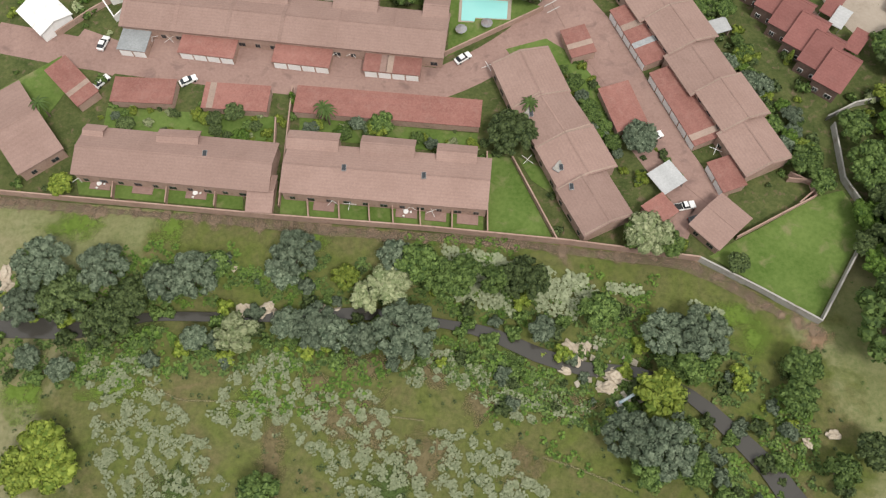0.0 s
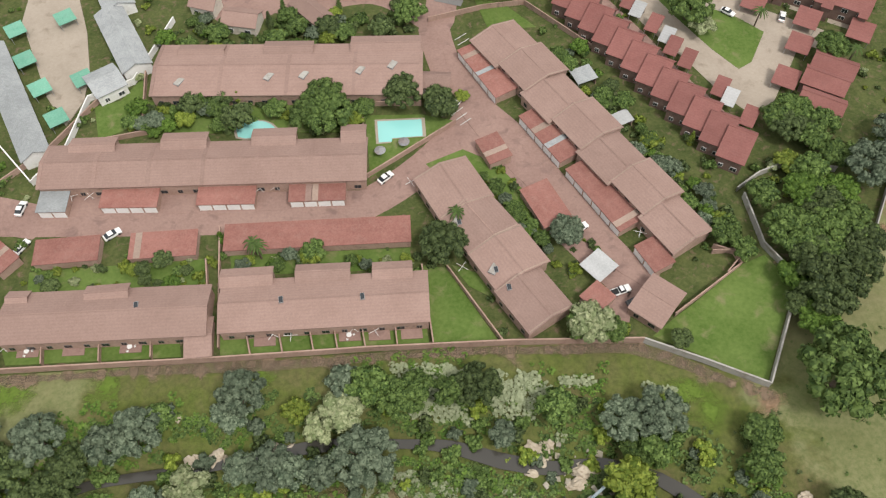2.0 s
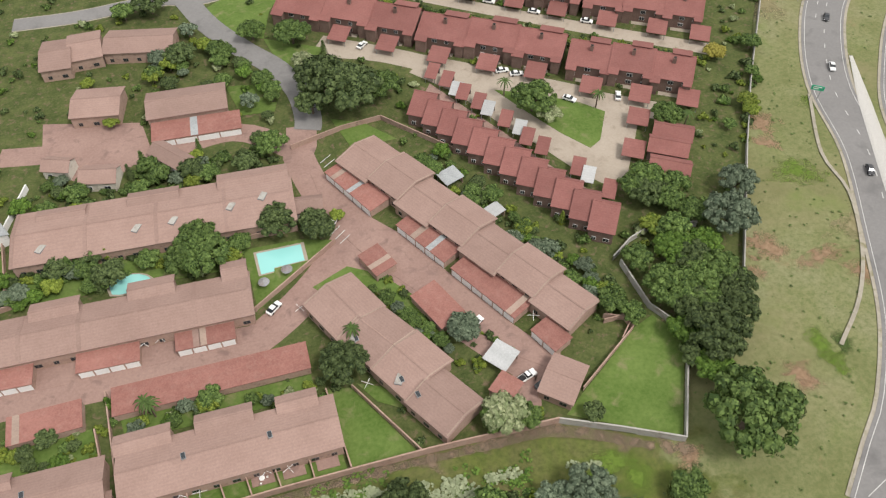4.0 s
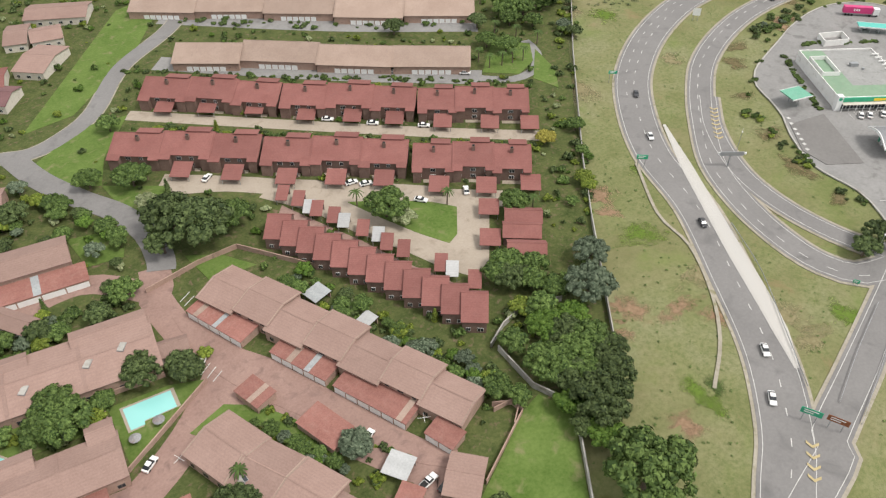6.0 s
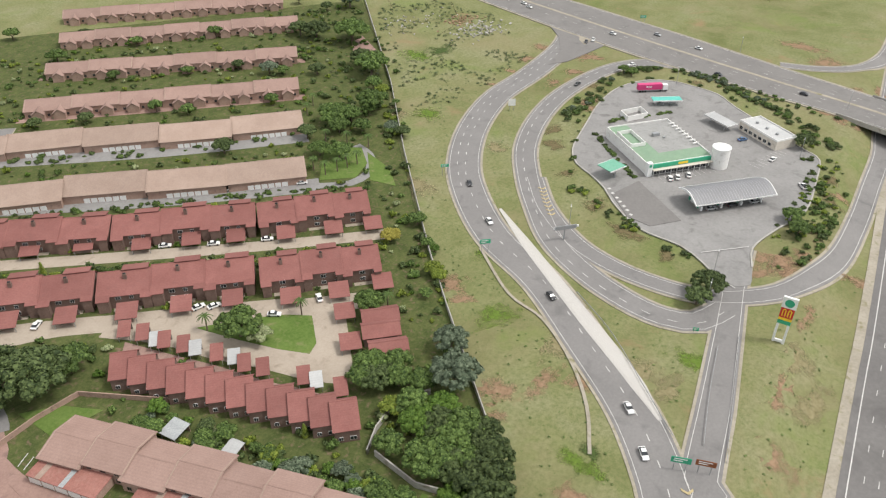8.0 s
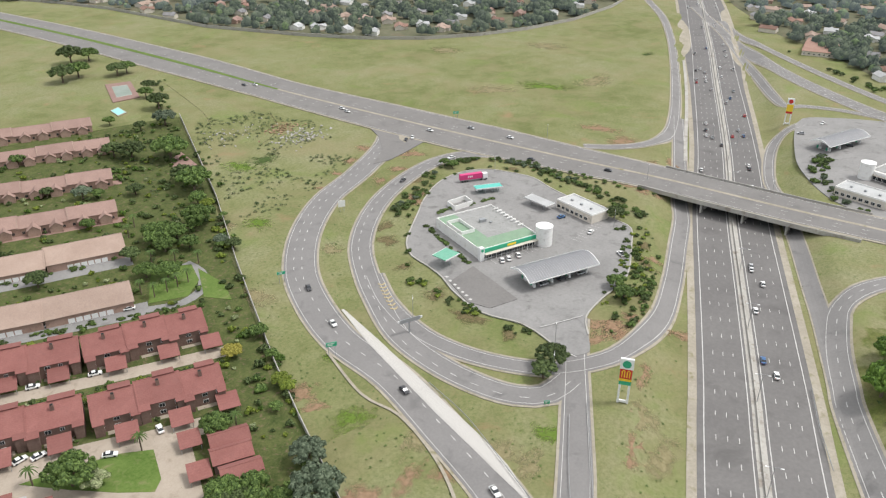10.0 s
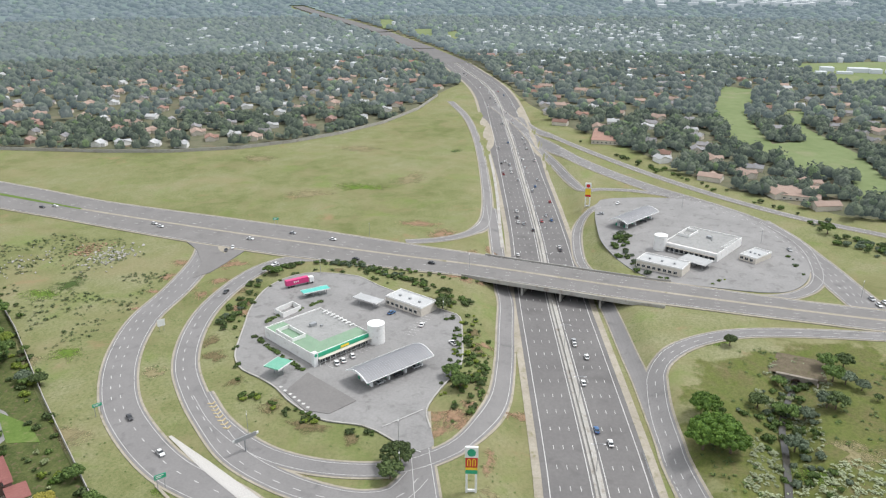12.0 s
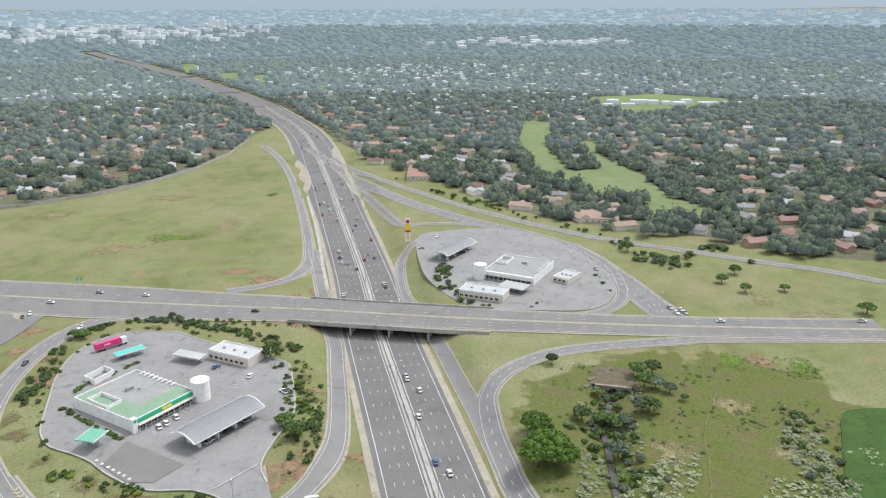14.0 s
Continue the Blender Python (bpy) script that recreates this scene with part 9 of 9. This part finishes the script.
POOLS = ((11.9, 135.2), (-26.5, 143.0))
grow = random.Random(31)
spots = []
ex, ey = [p[0] for p in ESTATE], [p[1] for p in ESTATE]
rng_ = np.random.default_rng(31)
SX, SY = rng_.uniform(min(ex), max(ex), 14000), rng_.uniform(min(ey), max(ey), 14000)
ok = inside(ESTATE, SX, SY)
for c, w in PAVED:
    ok &= from_line(c, SX, SY) > w
for px_, py_ in POOLS:
    ok &= np.hypot(SX - px_, SY - py_) > 8
for p in (COURT, RED_COURT, DRIVE_EDGE, *COURTS, [(-40.5, 216.4), (-12.5, 205.1), (-11.9, 190.9), (-21.0, 185.0), (-34.6, 186.9), (-42.6, 196.0)], [(-95.4, 121.4), (-90.2, 132.4), (-75.6, 126.1), (-80.8, 117.6), (-88.2, 120.4)]):
    ok &= ~inside(p, SX, SY)
on_lawn = np.zeros(SX.shape, bool)
for p in LAWNS:
    on_lawn |= inside(p, SX, SY)
ok &= ~on_lawn | (rng_.random(SX.shape) < 0.14)
for ax, ay, yaw, w, d in FOOT:
    u = (SX - ax) * math.cos(yaw) + (SY - ay) * math.sin(yaw)
    v = -(SX - ax) * math.sin(yaw) + (SY - ay) * math.cos(yaw)
    ok &= ~((u > -0.7) & (u < w + 0.7) & (v > -0.7) & (v < d + 0.7))
spots = list(zip(SX[ok].tolist(), SY[ok].tolist()))[:3000]
BANDS = (([(97.5, 66.0), (104.0, 82.0), (108.0, 100.0), (113.0, 116.0)], 6, 16, 3.0, 5.0), ([(59.5, 155.8), (65.6, 134.4), (71.2, 114.9), (79.8, 92.0)], 6, 44, 1.6, 3.4), ([(28.9, 119.6), (37.6, 104.3), (47.3, 91.3)], 5, 14, 1.5, 2.6), ([(-80.0, 106.8), (-39.7, 99.6), (-29.0, 102.0), (8.3, 94.4)], 4, 24, 1.3, 2.4), ([(-52.1, 151.3), (-24.8, 148.4), (2.2, 143.5)], 6, 22, 1.6, 3.4),
         ([(15.2, 246.3), (25.3, 225.6), (32.4, 204.5)], 6, 12, 2, 4), ([(-44.3, 179.9), (-26.8, 178.1), (-7.1, 175.4), (9.6, 177.2)], 9, 26, 1.8, 4), ([(-28.7, 231.4), (-4.5, 228.8), (21.9, 202.5), (25.1, 183.1)], 8, 14, 2, 4), ([(274.7, 260.1), (222.2, 205.8), (169.7, 147.9), (151.0, 125.4)], 5, 12, 1.6, 4.2))
for line, spread, number, lo, hi in BANDS:
    C, _ = curve(line, 2.0)
    done = tries = 0
    while done < number and tries < 900:
        tries += 1
        c = C[grow.randrange(len(C))]
        x, y = c[0] + grow.uniform(-spread, spread), c[1] + grow.uniform(-spread, spread)
        if built_over(x, y, 1.4) or any(from_line(q, x, y) < w + 0.5 for q, w in PAVED):
            continue
        tree(x, y, grow.uniform(lo, hi), grow.choice(["mid", "dark", "bright", "mid", "lime", "grey"]), "small garden trees")
        done += 1
LIGHT = {}
for key in ("mid", "dark", "lime", "pale", "bright"):
    LIGHT[key] = []
    for s_ in range(3):
        me = crown_mesh("light_shrub", 200 + s_, 5, 26, 0.24, 0.6)
        LIGHT[key].append(mesh_arrays(me))
        bpy.data.meshes.remove(me)
rest = [s for s in spots if s]
for key, share in (("mid", (0, 3, 6)), ("bright", (9,)), ("dark", (1, 2, 5)), ("lime", (4, 7)), ("pale", (8,))):
    verts, faces = [], []
    for x, y in [q for k, q in enumerate(rest) if k % 10 in share]:
        v, f = LIGHT[key][grow.randrange(3)]
        a, r = grow.uniform(0, 6.28), grow.uniform(0.7, 2.1)
        ca, sa, base = math.cos(a) * r, math.sin(a) * r, len(verts)
        verts += np.c_[v[:, 0] * ca - v[:, 1] * sa + x, v[:, 0] * sa + v[:, 1] * ca + y, v[:, 2] * r * grow.uniform(0.9, 1.5)].tolist()
        faces += [tuple(i + base for i in p) for p in f]
    tagged(grid_mesh("garden_shrubs", verts, faces, SHRUB_MATS[key]), f"{WORDS[key]} shrubs filling the gardens", "shrubs", kind="stuff")


# ---- tennis court, pipe, median lamps, small carports ----
CLAY = surface("faded_court_surround", (0.215, 0.135, 0.115), (0.285, 0.190, 0.165), 0.1, 1.2, 0.9)
COURTGREEN = surface("grey_green_court", (0.20, 0.24, 0.21), (0.27, 0.31, 0.275), 0.1, 1.2, 0.9)


def tennis_court():
    pts = [(403.5, 473.8), (419.1, 464.1), (391.0, 426.5), (372.9, 433.5)]
    c = tagged(patch("tennis_court", pts, 0.10, CLAY), "walled tennis court with reddish surround", "tennis court", kind="structure")
    mid = np.mean(pts, 0)
    patch("playing_surface", [tuple(mid + (np.array(p) - mid) * 0.6) for p in pts], 0.14, COURTGREEN, c)
    for a, b in ((0, 1), (2, 3)):
        q = [mid + (np.array(pts[k]) - mid) * 0.6 for k in (a, b)]
        ribbon("court_line", [tuple(q[0]), tuple(q[1])], 0.12, 0.12, 0.16, LINEPAINT, c, skirt=0.01, cols=2)


tennis_court()
pool([(358.0, 419.5), (365.4, 420.8), (360.0, 408.4), (352.6, 407.6)])
tagged(patch("parking", [(305.0, 318.0), (318.0, 322.0), (300.0, 288.0), (286.0, 296.0)], 0.05, BRICKPAVE), "brick paved turning court by the trees", "parking", kind="structure")


def fallen_pipe(a, b):
    a, b = Vector(a), Vector(b)
    v = b - a
    t = thing("water_pipe", "pale blue steel pipe lying across the stream", "pipe", a.x, a.y, 0.4, math.atan2(v.y, v.x))
    bm = cylinder(0, 0, 0, v.length, 0.32, 14)
    bmesh.ops.rotate(bm, verts=bm.verts[:], matrix=Matrix.Rotation(radians(90), 3, "Y"))
    part("pipe", bm, surface("weathered_blue_paint", (0.22, 0.33, 0.40), (0.42, 0.47, 0.49), 0.5, 2.0, 0.6, 0.3), t)
    for x in (0.0, v.length):
        part("pier", boxed(x - 0.5, -0.6, -2.6, x + 0.5, 0.6, -0.33), CONCRETE, t)


fallen_pipe((35.2, 33.6), (47.9, 40.5))


def median_lamp(p, yaw, high=11.0):
    x, y = p
    t = thing("motorway_lamp", "grey steel motorway lamp with two arms", "lamp", x, y, float(land(x, y)) + 0.9, yaw, "motorway lamps")
    part("pole", cylinder(0, 0, -0.2, high, 0.13, 8, 0.07), METAL, t)
    for s_ in (-1, 1):
        a = part("arm", boxed(min(0, s_ * 1.9), -0.05, high - 0.05, max(0, s_ * 1.9), 0.05, high + 0.05), METAL, t)
        part("lamp_head", boxed(min(s_ * 1.5, s_ * 2.5), -0.2, high - 0.16, max(s_ * 1.5, s_ * 2.5), 0.2, high - 0.051), WHITEPAINT, a)


run = 0.0
for i in range(1, len(CH) - 1):
    run += float(np.hypot(*(CH[i] - CH[i - 1])))
    if run > 44 and 185 < CH[i][0] < 760 and abs(CH[i][0] - 388) > 24:
        t_ = CH[i + 1] - CH[i - 1]
        median_lamp((float(CH[i][0]), float(CH[i][1])), math.atan2(t_[1], t_[0]) + math.pi / 2)
        run = 0.0
for (x, y), roof_, what in zip([(99.6, 245.2), (113.9, 232.4), (118.9, 225.3), (126.8, 219.8), (146.1, 201.2)], (PLASTER, PLASTER, WHITESHEET, GREYROOF, GREYROOF), ("cream", "cream", "white", "grey", "grey")):
    p = Vector((x, y))
    garage(tuple(p - dirx * 1.5), tuple(p + dirx * 1.5), tuple(p + dirx * 1.5 + Vector((-dirx.y, dirx.x)) * 5), roof=roof_, label=f"narrow carport with {what} sheet roof", open_front=True, wall=DARKBRICK, group="red carports", high=2.5, pitch=0.4)


def patio_set(x, y, yaw):
    t = thing("garden_table", "white round garden table on a small patio", "table", x, y, 0.2, yaw, "garden tables")
    part("tabletop", cylinder(0, 0, 0.70, 0.75, 0.6, 16), WHITEPAINT, t)
    part("leg", cylinder(0, 0, 0.0, 0.699, 0.06, 8), METAL, t)
    for k in range(3):
        a = k * 2.1
        c = thing("garden_chair", "white garden chair beside the table", "chair", x + 1.1 * math.cos(a), y + 1.1 * math.sin(a), 0.2, a, "garden chairs")
        part("seat", boxed(-0.22, -0.22, 0.40, 0.22, 0.22, 0.45), WHITEPAINT, c)
        part("backrest", boxed(0.18, -0.22, 0.451, 0.22, 0.22, 0.85), WHITEPAINT, c)
        for u in (-0.19, 0.19):
            for v in (-0.19, 0.19):
                part("leg", boxed(u - 0.025, v - 0.025, 0.0, u + 0.025, v + 0.025, 0.40), WHITEPAINT, c)


for k, (x, y) in enumerate([(-69.0, 85.2), (-56.5, 83.6), (-27.0, 79.8), (-8.2, 77.6), (-1.6, 76.6), (5.6, 75.6), (-79.0, 86.6)]):
    tagged(patch("patio", [(x - 2.4, y - 0.6), (x + 2.4, y - 1.2), (x + 2.6, y + 1.6), (x - 2.2, y + 2.2)], 0.09, BRICKPAVE), "small brick paved patio behind the terrace", "patio", kind="structure")
    if k in (1, 3, 6):
        patio_set(x, y + 0.4, k * 0.7)


def painted_line(pts, half, label):
    tagged(ribbon("road_marking", pts, half, half, 0.2, LINEPAINT, skirt=0.01, cols=2), label, "road marking", kind="structure")


for a, b in ([(232.9, 71.8), (247.3, 60.0)], [(223.2, 63.0), (220.5, 54.3)]):
    painted_line([a, b], 0.18, "worn white stop line across the entry")
for x, y in [(251.9, 119.3), (249.6, 116.5), (247.5, 113.5), (245.6, 111.0), (243.6, 108.2), (241.8, 105.8), (239.7, 103.2)]:
    tagged(patch("paint_square", [(x - 0.7, y - 0.5), (x + 0.5, y - 0.7), (x + 0.7, y + 0.5), (x - 0.5, y + 0.7)], 0.18, LINEPAINT, skirt=0.05), "worn white painted square on the apron", "road marking", kind="structure")


# ---- cypresses ----
def cone_crown(seed, material):
    rnd = random.Random(seed)
    bm = bmesh.new()
    for k in range(16):
        h = (k + 0.5) / 16
        for a in range(4):
            turn = a * 1.57 + k * 0.7
            rad = 0.26 * (1 - h) ** 0.75
            leaf_cloud(bm, rnd, Vector((rad * math.cos(turn), rad * math.sin(turn), 0.1 + h * 1.8)), 0.10 + 0.08 * (1 - h), 14, 0.055, 1.2)
    bmesh.ops.create_cone(bm, segments=9, radius1=0.3, radius2=0.02, depth=1.75, matrix=Matrix.Translation((0, 0, 0.95)))
    me = bpy.data.meshes.new("crown")
    bm.to_mesh(me)
    bm.free()
    me.materials.append(material)
    return me


CONES = {"dark green": cone_crown(1, LEAF_DARK), "fresh green": cone_crown(2, LEAF_MID), "golden green": cone_crown(3, LEAF_LIME)}


def cypress(x, y, high, key):
    t = thing("cypress", f"{key} pointed cypress in a garden", "tree", x, y, 0.0, tree_rnd.uniform(0, 6), "cypresses")
    part("trunk", cylinder(0, 0, -0.3, high * 0.2, 0.14, 8), BARK, t)
    c = new("crown", CONES[key])
    c.parent = t
    c.scale = (high * 0.55, high * 0.55, high * 0.52)


for (x, y), high, key in zip([(-14.7, 184.0), (77.9, 239.0), (49.7, 215.6), (1.3, 185.2)] + [(-32.8, 143.2), (-38.6, 152.3), (-19.2, 181.1), (85.8, 117.0), (-29.4, 152.7)], (7, 5.5, 6, 5, 7, 6.5, 6, 5, 5), ("fresh green", "golden green", "dark green", "fresh green", "dark green", "fresh green", "dark green", "golden green", "golden green")):
    cypress(x, y, high, key)


# ---- kerb round the forecourt ----
KERB = [(222.9, 62.3), (227.3, 68.3), (232.4, 79.1), (233.4, 96.5), (243.6, 112.9), (251.1, 120.9), (257.6, 131.3), (262.4, 141.0), (272.5, 149.1), (286.4, 154.1), (301.8, 158.7), (318.3, 163.7), (337.8, 166.9), (353.0, 165.5), (365.3, 159.0), (371.5, 149.2), (372.0, 136.9), (370.5, 124.1), (361.4, 111.6), (352.8, 97.1), (342.7, 81.6), (336.0, 68.1), (331.2, 61.7), (312.8, 57.1), (285.2, 52.5), (263.8, 56.8), (247.8, 58.7), (236.0, 54.5)]
tagged(ribbon("kerb", KERB, 0.3, 0.3, 0.14, CONCRETE, skirt=0.4, cols=3), "pale concrete kerb round the forecourt", "kerb", kind="structure")
for a, b in [[(32.5, 165.6), (36.3, 167.8)], [(32.9, 163.4), (36.7, 165.5)], [(33.4, 161.2), (37.2, 163.3)], [(26.4, 137.7), (29.9, 140.0)], [(27.2, 135.8), (30.6, 137.9)], [(28.0, 133.9), (31.3, 135.8)], [(59.1, 96.6), (61.9, 96.8)]]:
    painted_line([a, b], 0.12, "white painted parking bay line on the brick drive")

for k, (x, y) in enumerate([(466.1, -29.1), (439.7, -78.2), (428.1, -93.5), (447.9, -68.0), (404.8, -80.5)]):
    blotch("bare_soil", "sandy bare ground beside the far station", (x, y), 5.0, 460 + k, RAG_SOIL)
scatter(["dark", "mid", "lime"], 0.6, 1.4, 46, [(392.4, -24.5), (389.2, -34.7), (395.8, -47.0), (390.7, -55.2), (407.0, -67.5)], 1.0, "low station hedge", 51)
scatter(["dark", "mid", "grey"], 0.7, 1.6, 40, [(484.9, -103.7), (469.1, -107.6), (421.8, -110.5), (409.5, -112.2), (397.8, -103.9)], 1.4, "low station hedge", 52)
